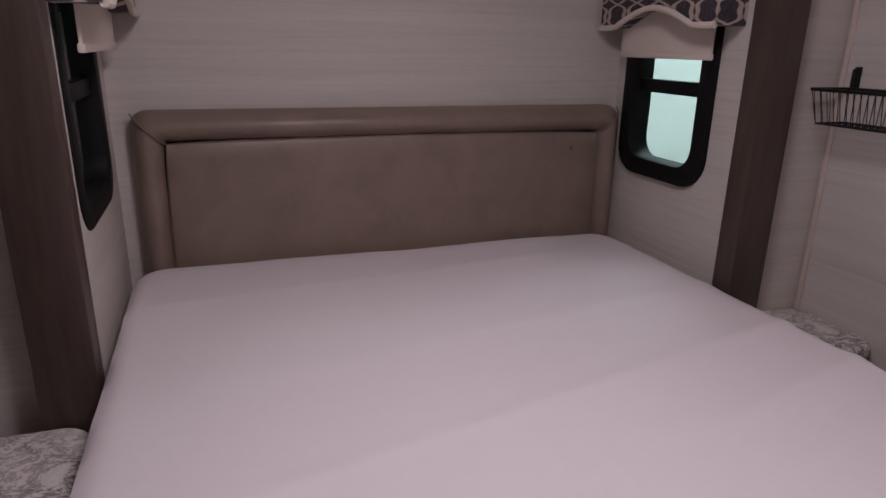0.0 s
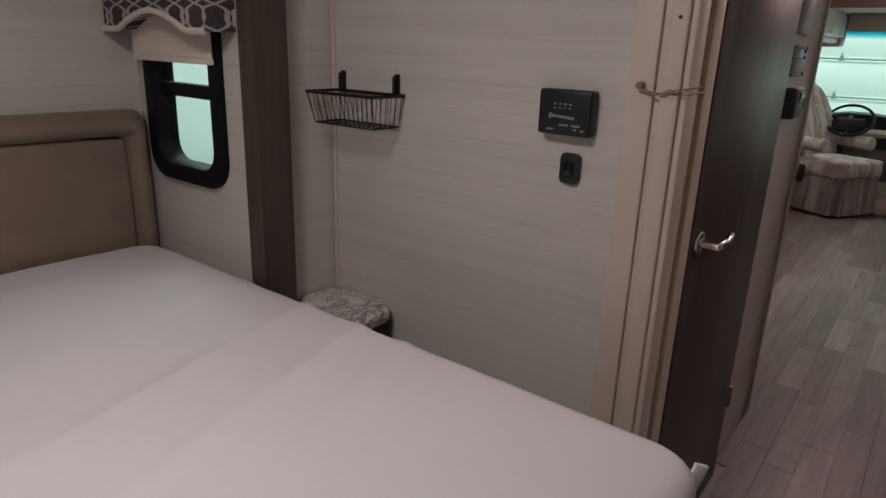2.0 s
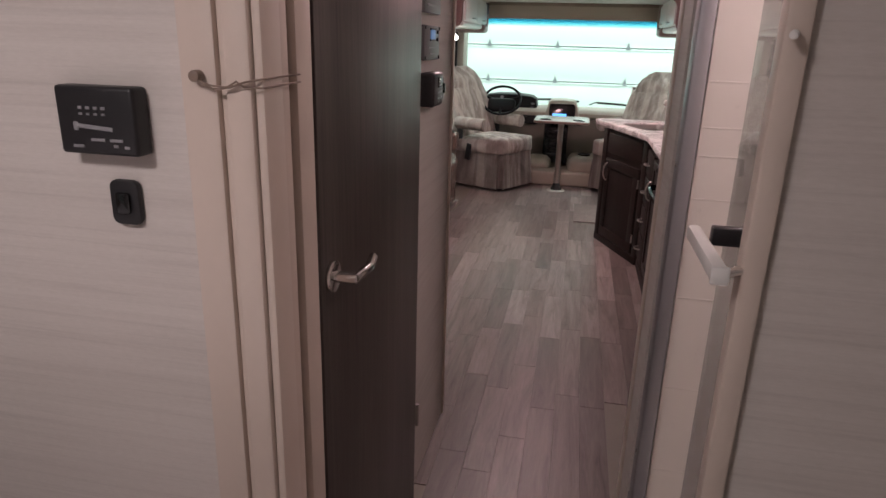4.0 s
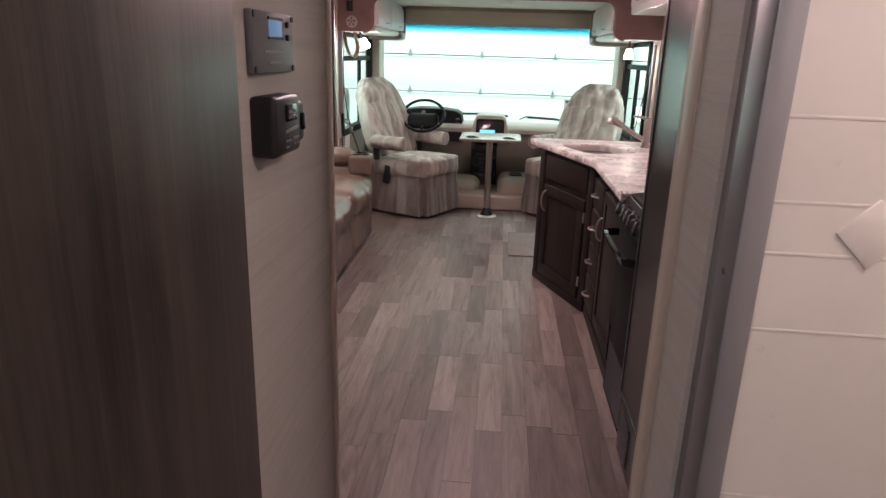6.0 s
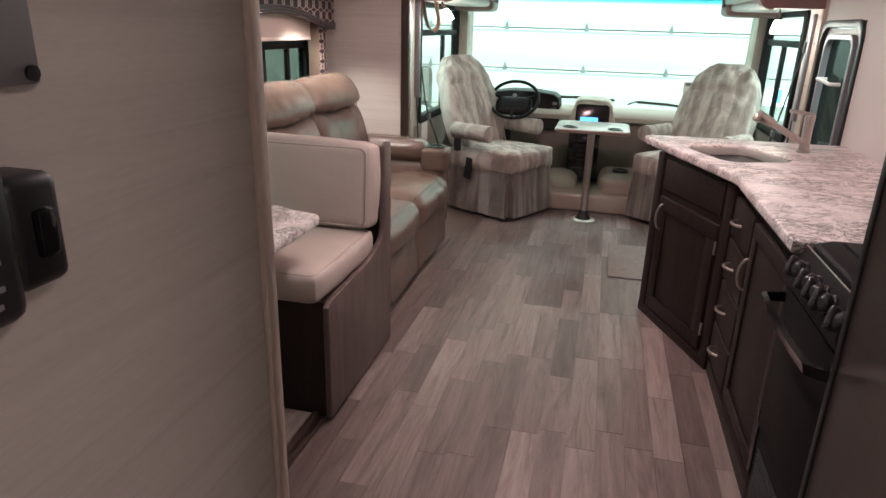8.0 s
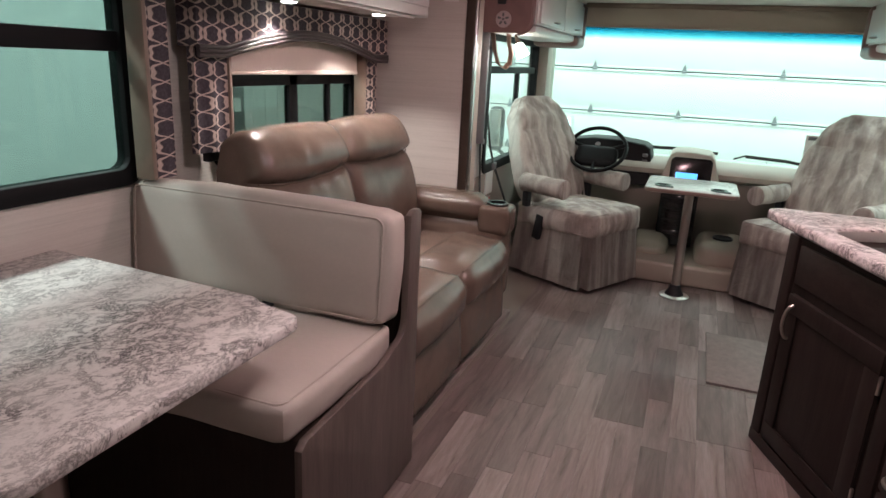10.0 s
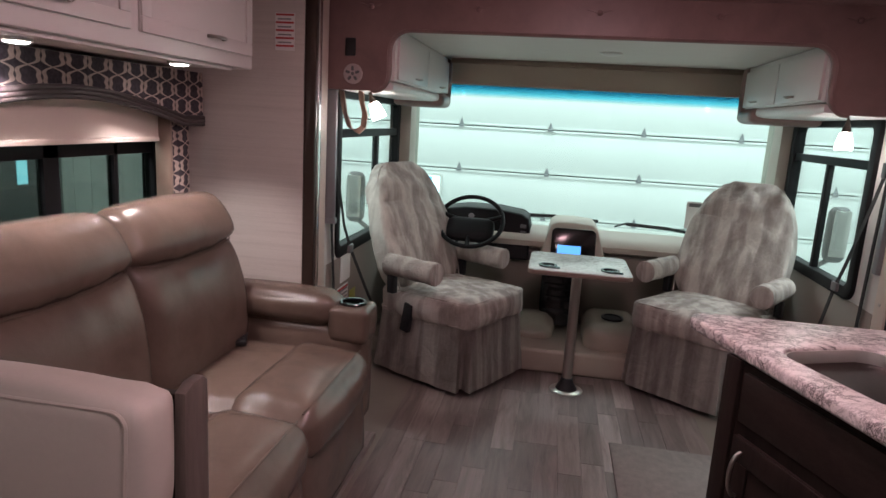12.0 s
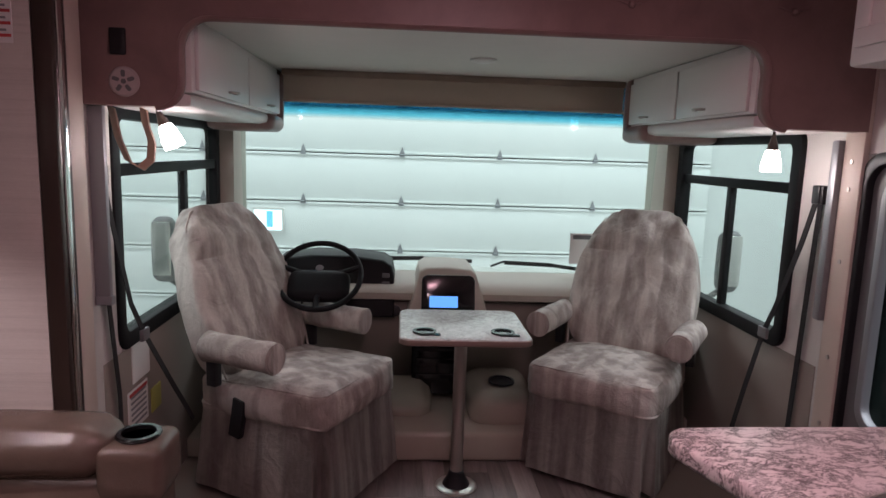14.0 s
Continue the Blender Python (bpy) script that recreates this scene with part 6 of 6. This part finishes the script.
# ---- padded band over the cab and what hangs there ----
oy0, oy1, iy0, iy1 = RIGHT + 0.02, LEFT - 0.002, -0.366, 1.540
zb, zi, zt = 1.600, 1.880, 2.052
inner = [(oy0 + 0.004, zb)] + chain((iy0 - 0.075, zb + 0.075), 0.075, 270, 360, 6) + chain((iy0 + 0.10, zi - 0.10), 0.10, 180, 90, 6)
inner += [(iy0 + 0.10 + (iy1 - iy0 - 0.20) * k / 24, zi) for k in range(1, 24)] + chain((iy1 - 0.10, zi - 0.10), 0.10, 90, 0, 6) + chain((iy1 + 0.075, zb + 0.075), 0.075, 180, 270, 6) + [(oy1 - 0.004, zb)]
outer = []
for k, (yy, zz) in enumerate(inner):
    if k <= 7:
        outer.append((oy0, zb + (zt - zb) * k / 7))
    elif k >= len(inner) - 8:
        outer.append((oy1, zb + (zt - zb) * (len(inner) - 1 - k) / 7))
    else:
        outer.append((yy, zt))
vb = thing("overhead_band", 7.53, 0.55, 1.58, 0, "rosy brown padded vinyl arch over the cab with tufted buttons", "valance")
pb = bmesh.new()
sheets = []
for xx, inset in ((7.495, 0.010), (7.500, 0.0), (7.570, 0.0)):
    sheets.append(([pb.verts.new((xx, y, z)) for y, z in inner], [pb.verts.new((xx, y, z)) for y, z in outer]))
for k in range(len(inner) - 1):
    for i, o in (sheets[0], sheets[2]):
        pb.faces.new((i[k], i[k + 1], o[k + 1], o[k]))
    for (i, o), (i2, o2) in zip(sheets, sheets[1:]):
        pb.faces.new((i[k], i[k + 1], i2[k + 1], i2[k]))
        pb.faces.new((o[k], o[k + 1], o2[k + 1], o2[k]))
bmesh.ops.recalc_face_normals(pb, faces=pb.faces)
wpart("padding", pb, BAND_LEATHER, vb)
wpart("edge_roll", tube([(7.5165, y, z + 0.004) for y, z in inner[1:-1]], 0.018, 12), BAND_LEATHER, vb, "padded rolled edge")
wpart("top_roll", tube([(7.50, oy0 + (oy1 - oy0) * k / 12, zt - 0.002) for k in range(13)], 0.020, 12), BAND_LEATHER, vb, "padded top roll")
for yy in (1.62, 1.128, 0.609, 0.121, -0.417):
    bt = wpart("button", moved(cushion(0.020, 0.024, 0.024, 0.0095, 0.0, 7), pose(7.489, yy, 1.972)), BAND_LEATHER, vb, "covered button")
    for s in (-1, 1):
        wpart("tuck", tube([(7.4955, yy + s * 0.012, 1.972), (7.4950, yy + s * 0.028, 1.978), (7.4975, yy + s * 0.055, 1.984)], 0.0035, 6), BAND_LEATHER, vb, "pulled fold")
wpart("rocker", box(7.484, 1.690, 1.752, 7.497, 1.740, 1.832, 0.006), BLACK, vb, "black rocker switch")
dial = wpart("dial", moved(lathe([(0.046, 0.0), (0.046, 0.006), (0.040, 0.011), (0.0005, 0.011)], 28), pose(7.496, 1.700, 1.672, 0, -90, 0)), DIALGREY, vb, "round pale ventilated dial")
for a in range(5):
    c, s = math.cos(a * 1.2566 + 0.3), math.sin(a * 1.2566 + 0.3)
    wpart("vane", moved(prism(rounded(0.021, 0.012, 0.005, 4), 0, 0.004), pose(7.4855, 1.700 + 0.024 * c, 1.672 + 0.024 * s, 0, -90, 0) @ pose(0, 0, 0, 0, 0, math.degrees(math.atan2(c, s)))), GREYPL, dial, "dark opening")
wpart("dial_hub", moved(lathe([(0.008, 0.010), (0.007, 0.015), (0.0005, 0.015)], 14), pose(7.496, 1.700, 1.672, 0, -90, 0)), GREYPL, dial)
# solid black sheet: the dark of the recess above the band, put in as colour
single("recess_dark_sheet", box(7.10, RIGHT + 0.02, 2.070, 7.52, LEFT - 0.02, 2.098), BLACK, "black sheet standing in for the dark recess above the padded band", "panel")


def cab_cabinet(s, yf, yb, xs, label):
    """White cabinet over the side window; yf: its face, yb: the wall."""
    ob = thing("cab_cabinet", 8.3, (yf + yb) / 2, 1.60, 0, label, "cabinet", "cab cabinets")
    lo, hi = min(yf, yb), max(yf, yb)
    wpart("body", box(7.575, lo, 1.652, xs[-1], hi, 1.897, 0.006), WHITE, ob)
    und = moved(cushion(xs[-1] - 7.575, hi - lo, 0.055, 0.025, 0.0, 8), pose((xs[-1] + 7.575) / 2, (lo + hi) / 2, 1.628))
    wpart("underside", und, WHITE, ob, "rounded white underside")
    for xa, xb in zip(xs, xs[1:]):
        dd = wpart("door", box(xa + 0.008, min(yf, yf - s * 0.014), 1.662, xb - 0.008, max(yf, yf - s * 0.014), 1.868, 0.004), WHITE, ob, "plain white door")
        pull(dd, ((xa + xb) / 2 + 0.05, yf - s * 0.014, 1.688), 0.07, (1, 0, 0), (0, -s, 0), 0.005)
    wpart("padded_end", moved(cushion(0.07, hi - lo + 0.03, 0.31, 0.032, 0.004, 10), pose(xs[-1] + 0.02, (lo + hi) / 2 - s * 0.012, 1.745)), BAND_LEATHER, ob, "brown padded end")
    wpart("padded_lip", moved(cushion(0.32, hi - lo + 0.030, 0.090, 0.040, 0.003, 10), pose(xs[-1] - 0.10, (lo + hi) / 2 - s * 0.013, 1.612)), BAND_LEATHER, ob, "brown padded lip")


cab_cabinet(1, 1.522, LEFT - 0.004, (7.60, 8.30, 9.0), "white cabinet over the driver side window")
cab_cabinet(-1, -0.360, RIGHT + 0.004, (7.60, 8.20, 8.80), "white cabinet over the passenger side window")
cl = thing("cab_ceiling_light", 8.32, 0.49, 1.89, 0, "round white ceiling light over the cab, switched off", "lamp")
wpart("ring", moved(lathe([(0.055, 0.0), (0.060, 0.004), (0.060, 0.010)], 28), pose(8.32, 0.49, 1.890)), WHITEPL, cl)
wpart("lens", moved(lathe([(0.030, -0.006), (0.048, 0.0), (0.048, 0.004)], 24), pose(8.32, 0.49, 1.889)), PAPER, cl)
rs = thing("roller_blind", 8.96, 0.55, 1.72, 0, "tan rolled windshield shade in its housing", "shade")
wpart("housing", box(8.935, -0.375, 1.865, 9.02, 1.49, 1.90, 0.008), HEAD_LEATHER, rs)
wpart("cloth", box(8.945, -0.365, 1.738, 8.957, 1.48, 1.868, 0.003), TANSHADE, rs, "tan shade cloth")
wpart("bottom_bar", box(8.938, -0.37, 1.728, 8.964, 1.485, 1.744, 0.005), TANSHADE, rs)


def sconce(x, y, z, lean, label):
    ob = thing("reading_lamp", x, y, z, 0, label, "lamp", "cab reading lamps")
    m = pose(0, 0, 0, lean, 0, 0)
    part("shade", moved(lathe([(0.036, -0.075), (0.034, -0.045), (0.024, 0.0), (0.014, 0.008)], 20), m), LAMPGLOW, ob, "glowing white glass shade")
    part("cap", moved(lathe([(0.020, 0.004), (0.018, 0.020), (0.010, 0.045), (0.006, 0.06)], 16), m), BRONZE, ob, "brown metal cap")
    part("stem", tube([m @ Vector((0, 0, 0.055)), Vector((0, 0, 0.075)), Vector((0, 0, 0.09))], 0.005, 8), BRONZE, ob)
    li = bpy.data.lights.new("bulb", "POINT")
    li.energy, li.color, li.shadow_soft_size = 1.1, (1.0, 0.86, 0.78), 0.03
    lo = new("bulb", li)
    lo.matrix_world = pose(x, y, z - 0.10)


sconce(7.70, 1.655, 1.545, -25, "glowing reading lamp behind the driver seat")
sconce(7.72, -0.525, 1.530, 0, "glowing reading lamp beside the entry")
ct = thing("curtain_tie", 7.64, 1.72, 1.5, 0, "tan fabric strap looped by the driver side window", "strap")
wpart("strap", ribbon([(7.60, 1.79, 1.60), (7.61, 1.775, 1.50), (7.63, 1.755, 1.425), (7.66, 1.725, 1.40), (7.68, 1.70, 1.43), (7.67, 1.69, 1.49), (7.66, 1.705, 1.55), (7.66, 1.71, 1.60)], 0.045, 0.006, (0.5, 0.6, 0.2)), STRAPTAN, ct)

# seat belts
for pts, side, lab in (
    ([(7.71, -0.715, 1.376), (7.735, -0.690, 1.20), (7.82, -0.665, 0.92), (7.87, -0.655, 0.80), (7.92, -0.63, 0.55), (7.97, -0.61, 0.30)], (1, 0, 0.3), "black shoulder belt on the passenger side"),
    ([(7.70, -0.722, 1.376), (7.715, -0.722, 1.10), (7.73, -0.722, 0.75), (7.74, -0.72, 0.45), (7.74, -0.72, 0.20)], (1, 0, 0.1), "black belt hanging to its reel"),
    ([(7.575, 1.818, 1.378), (7.60, 1.80, 1.20), (7.68, 1.785, 0.92), (7.75, 1.77, 0.79), (7.88, 1.72, 0.55), (7.99, 1.68, 0.36)], (1, 0, 0.3), "black shoulder belt on the driver side"),
    ([(7.57, 1.825, 1.378), (7.59, 1.825, 1.0), (7.64, 1.82, 0.60), (7.65, 1.82, 0.25)], (1, 0, 0.1), "black belt hanging to its reel")):
    sb_ = thing("seat_belt", pts[-1][0], pts[-1][1], pts[-1][2], 0, lab, "seat belt", "cab belts")
    wpart("webbing", ribbon(pts, 0.028, 0.003, side), WEB, sb_)
    wpart("anchor", moved(box(-0.022, -0.014, -0.035, 0.022, 0.014, 0.035, 0.006), pose(*pts[0])), BLACK, sb_, "belt anchor")
    if "shoulder" in lab:
        wpart("tongue", moved(box(-0.030, -0.008, -0.022, 0.030, 0.008, 0.022, 0.004), pose(*pts[3])), GREYPL, sb_, "belt tongue")
sg = thing("safety_notice", 7.75, LEFT, 0.45, 0, "pale safety notices and a yellow tag below the driver window", "label")
wpart("sheet", joined(box(7.79, LEFT - 0.006, 0.58, 7.95, LEFT - 0.002, 0.74), box(7.74, LEFT - 0.006, 0.40, 7.92, LEFT - 0.002, 0.56)), PAPER, sg)
wpart("text_bar", joined(*[box(7.76, LEFT - 0.0085, 0.42 + 0.022 * k, 7.90, LEFT - 0.005, 0.428 + 0.022 * k) for k in range(6)]), PALEINK, sg)
wpart("stripe", box(7.75, LEFT - 0.0085, 0.54, 7.91, LEFT - 0.005, 0.552), REDINK, sg)
wpart("tag", box(7.95, LEFT - 0.010, 0.40, 8.05, LEFT - 0.004, 0.50, 0.002), plain("yellow_tag", (0.42, 0.40, 0.10), 0.6), sg, "yellow tag")

# screws of the right wall panel
for zz in (0.55, 0.80, 1.15, 1.405, 1.50):
    single("screw", cyl((7.55, RIGHT + 0.025, zz), (7.55, RIGHT + 0.029, zz), 0.008, 12), NICKEL, "round screw cap on the panel beside the entry door", "screw", "entry panel screws")

# ---- entry door ----
ed = tagged(thing("door_2", 7.16, RIGHT, -0.40, 0, "entry door with a black rounded frame and dark window", "door"), kind="structure")
mdo = Matrix(((1, 0, 0, 7.16), (0, 0, 1, RIGHT - 0.02), (0, 1, 0, 0.565), (0, 0, 0, 1)))
fr1 = moved(ring(rounded(0.72, 1.94, 0.10), rounded(0.64, 1.86, 0.08), -0.03, 0.034, 0.006), mdo)
bmesh.ops.recalc_face_normals(fr1, faces=fr1.faces)
wpart("door_frame", fr1, BLACK, ed, "black rounded door frame")
leaf = wpart("leaf", joined(box(6.84, RIGHT - 0.04, -0.37, 7.48, RIGHT - 0.012, 0.62), box(6.84, RIGHT - 0.04, 1.44, 7.48, RIGHT - 0.012, 1.49), box(6.84, RIGHT - 0.04, 0.62, 6.93, RIGHT - 0.012, 1.44), box(7.39, RIGHT - 0.04, 0.62, 7.48, RIGHT - 0.012, 1.44)), GREYPL, ed, "grey door leaf")
wf = moved(ring(rounded(0.50, 0.86, 0.08), rounded(0.44, 0.80, 0.06), -0.012, 0.022, 0.004), Matrix(((1, 0, 0, 7.16), (0, 0, 1, RIGHT - 0.01), (0, 1, 0, 1.03), (0, 0, 0, 1))))
bmesh.ops.recalc_face_normals(wf, faces=wf.faces)
wpart("window_frame", wf, ALUM, leaf, "light window frame")
gp = wpart("pane", box(6.93, RIGHT - 0.030, 0.62, 7.39, RIGHT - 0.024, 1.44), BLACKGLASS, leaf, "dark door glass")
gp.visible_shadow = False
wpart("handle", tube([(6.98, RIGHT + 0.01, 1.20), (6.98, RIGHT + 0.06, 1.20), (7.22, RIGHT + 0.06, 1.215), (7.22, RIGHT + 0.01, 1.215)], 0.010, 10), WHITEPL, ed, "white grab bar")

# ---- outside the windshield ----
for pts in ([(9.30, 1.08, 0.80), (9.285, 0.95, 0.835), (9.28, 0.70, 0.842), (9.28, 0.40, 0.830)], [(9.30, 0.28, 0.79), (9.285, 0.20, 0.825), (9.28, -0.10, 0.815), (9.28, -0.42, 0.775)]):
    wp = thing("wiper", pts[1][0], pts[1][1], 0.78, 0, "black windshield wiper resting at the foot of the glass", "wiper", "wipers")
    wpart("arm", tube([(x + 0.012, y, z + 0.006) for x, y, z in pts[:3]], 0.007, 8), BLACK, wp)
    wpart("blade", ribbon(pts[1:], 0.022, 0.010, (0.3, 0, 1)), BLACK, wp)
structure("cowl", box(9.25, RIGHT - 0.05, 0.60, 9.50, LEFT + 0.05, 0.765, 0.02), WHITEPL, "white front cowl outside the windshield", "cowl")
for s, yy in ((1, 2.16), (-1, -1.10)):
    mi = thing("side_mirror", 9.05, yy, 0.72, 0, "grey side mirror outside the cab", "mirror", "side mirrors")
    wpart("housing", moved(cushion(0.10, 0.13, 0.36, 0.045, 0.005, 10), pose(9.05, yy, 0.90)), GREYPL, mi)
    wpart("glass", moved(cushion(0.012, 0.10, 0.30, 0.005, 0.0, 6), pose(8.998, yy, 0.91)), CHROME, mi, "mirror glass")
    wpart("arm", tube([(9.07, yy, 0.74), (9.09, yy - s * 0.10, 0.66), (9.10, LEFT + 0.045 if s > 0 else RIGHT - 0.045, 0.64)], 0.018, 8), GREYPL, mi)
ns = thing("window_sign", 9.17, -0.31, 0.85, 0, "printed sheet in the windshield facing outwards", "sign")
wpart("sheet", box(9.150, -0.455, 0.850, 9.153, -0.170, 1.035), PAPER, ns)
wpart("heading_bar", box(9.1475, -0.440, 1.000, 9.150, -0.185, 1.025), GREYPL, ns, "dark heading bar")
wpart("text_bar", joined(box(9.1475, -0.38, 0.945, 9.150, -0.335, 0.962), box(9.1475, -0.37, 0.918, 9.150, -0.325, 0.935), *[box(9.1475, -0.38, 0.865 + 0.013 * k, 9.150, -0.245, 0.869 + 0.013 * k) for k in range(3)]), PALEINK, ns, "print too small to read")
for word, yy, zz in (("2019", -0.305, 0.944), ("31V", -0.300, 0.917)):
    cu = bpy.data.curves.new("lettering", "FONT")
    cu.body, cu.size, cu.extrude, cu.align_x = word, 0.026, 0.0004, "CENTER"
    cu.materials.append(INK)
    tx = new("lettering", cu)
    tx.parent = ns
    tx.matrix_basis = ns.matrix_basis.inverted() @ pose(9.1495, yy, zz, 90, 0, 90)

# ---- the hall in which the coach is parked ----
G0, G1, GZ, GT = -5.2, 6.6, -0.985, 4.9
structure("shop_floor", box(-4.0, G0, GZ - 0.1, 13.7, G1, GZ), CONCRETE, "grey concrete shop floor", "floor")
structure("shop_ceiling", box(-4.0, G0, GT, 13.7, G1, GT + 0.1), GARAGEWALL, "white metal shop ceiling", "ceiling")


def ribbed(x0, x1, y, s, first):
    """White metal wall with upright ribs."""
    bits = [box(x0, min(y, y + s * 0.1), GZ, x1, max(y, y + s * 0.1), GT)]
    x = first
    while x < x1:
        bits.append(box(x, min(y, y - s * 0.008), GZ, x + 0.05, max(y, y - s * 0.008), GT, 0.008, 1))
        x += 0.30
    return joined(*bits)


structure("shop_wall_left", ribbed(-4.0, 13.6, G1, 1, 11.6), GARAGEWALL, "ribbed white metal shop wall", "wall")
structure("shop_wall_right", ribbed(-4.0, 13.6, G0, -1, 9.2), GARAGEWALL, "ribbed white metal shop wall", "wall")
structure("shop_wall_rear", box(-4.1, G0, GZ, -4.0, G1, GT), GARAGEWALL, "white metal shop wall", "wall")
structure("shop_wall_front", joined(box(13.56, G0, GZ, 13.7, -3.1, GT), box(13.56, 4.3, GZ, 13.7, G1, GT), box(13.56, -3.1, 3.97, 13.7, 4.3, GT)), GARAGEWALL, "white metal shop wall round the overhead door", "wall")
gd = tagged(thing("door_3", 13.5, 0.6, GZ, 0, "closed white sectional overhead door with steel hinges", "overhead door"), kind="structure")
for k in range(8):
    z0 = GZ + 0.005 + 0.605 * k
    s1 = wpart("panel", joined(box(13.50, -3.1, z0 + 0.004, 13.55, 4.3, z0 + 0.598, 0.006), box(13.488, -3.1, z0 + 0.012, 13.50, 4.3, z0 + 0.032, 0.003), box(13.488, -3.1, z0 + 0.566, 13.50, 4.3, z0 + 0.590, 0.003)), GARAGE, gd, "white door section")
    for yy in (-2.80, -1.585, -0.365, 0.856, 2.070, 3.285):
        if k:
            wpart("hinge", joined(moved(prism([(-0.035, -0.050), (0.035, -0.050), (0.030, 0.0), (0.012, 0.05), (0.0, 0.085), (-0.012, 0.05), (-0.030, 0.0)], 0, 0.010), pose(13.486, yy, z0 + 0.02, 90, 0, -90)), cyl((13.478, yy - 0.03, z0 + 0.0), (13.478, yy + 0.03, z0 + 0.0), 0.010, 10)), ALUM, s1, "steel hinge")
for yy in (2.50, -1.95):
    gw = wpart("window_frame", moved(ring(rounded(0.40, 0.31, 0.03), rounded(0.34, 0.25, 0.02), 0, 0.03), pose(13.49, yy, 0.590, 90, 0, -90)), WHITEPL, gd, "small window frame")
    wpart("pane", box(13.470, yy - 0.17, 0.465, 13.476, yy + 0.17, 0.715), glow("daylight_pane", (0.75, 0.92, 1.0), 2.0), gw, "small bright window")
    wpart("pane", box(13.466, yy - 0.06, 0.50, 13.469, yy + 0.02, 0.70), glow("blue_view", (0.12, 0.45, 0.80), 1.2), gw, "blue view outside")
# a parked vehicle's side and a doorway beyond the sofa window
pd = tagged(thing("door_4", 10.8, G1 - 0.05, GZ, 0, "grey shop door with a lit narrow window", "door"), kind="structure")
wpart("notice", box(11.06, G1 - 0.115, 0.62, 11.20, G1 - 0.10, 0.80), PAPER, pd, "paper notice")
wpart("leaf", box(10.30, G1 - 0.10, GZ, 11.30, G1 - 0.03, 1.12, 0.01), GREYPL, pd)
wpart("pane", box(10.64, G1 - 0.115, 0.53, 10.77, G1 - 0.10, 0.82), glow("lit_pane", (0.35, 0.85, 1.0), 2.5), pd, "lit narrow window")
fx = thing("fire_sign", 9.0, 5.0, 0.9, 0, "small red and white sign on the shop wall", "sign")
wpart("sheet", box(12.6, G1 - 0.04, 1.05, 12.85, G1 - 0.03, 1.55), PAPER, fx)
wpart("stripe", joined(box(12.62, G1 - 0.05, 1.40, 12.83, G1 - 0.04, 1.52), box(12.62, G1 - 0.05, 1.08, 12.83, G1 - 0.04, 1.16)), REDINK, fx)
# coach skin below the windows, to close it from outside
structure("coach_underbody", box(REAR, RIGHT - 0.05, -0.5, 9.30, LEFT + 0.05, -0.12), SHELL, "underbody of the coach", "underbody")
structure("coach_roof", box(REAR - 0.05, RIGHT - 0.05, TOP + 0.062, 7.58, LEFT + 0.05, TOP + 0.10), SHELL, "roof of the coach", "roof")
structure("slide_roof", joined(box(3.55, LEFT + 0.05, 2.042, 7.30, 2.47, 2.08), box(0.38, LEFT + 0.05, 2.012, 1.94, 2.47, 2.05)), SHELL, "roofs of the slide-outs", "roof")
structure("slide_underside", joined(box(3.55, LEFT + 0.05, -0.14, 7.30, 2.47, -0.102), box(0.38, LEFT + 0.05, -0.14, 1.94, 2.47, -0.102)), SHELL, "undersides of the slide-outs", "underbody")

# ---- floor planks ----
rng = random.Random(4)
PW = 0.1035
planks = {}
row = 0
yy = -0.1155
while yy < 1.41:
    xx = 1.2 - rng.random() * 0.6
    while xx < 8.35:
        ln = rng.choice((0.42, 0.52, 0.60, 0.60, 0.70))
        x1 = min(xx + ln, 8.40)
        key = round(x1 - xx, 3)
        ok = x1 - xx > 0.05 and not (yy < 0.10 and xx < 3.42) and not (yy + PW > 0.84 and x1 < 3.55)
        if ok:
            if key not in planks:
                planks[key] = mesh_of("plank", box(0.0005, 0.0006, -0.004, key - 0.0005, PW - 0.0006, 0.0, 0.0006, 1), PLANK, False)
            pl = new("plank", planks[key])
            pl.location = (xx, yy, 0)
            pl.parent = floor
        xx = x1
    yy += PW
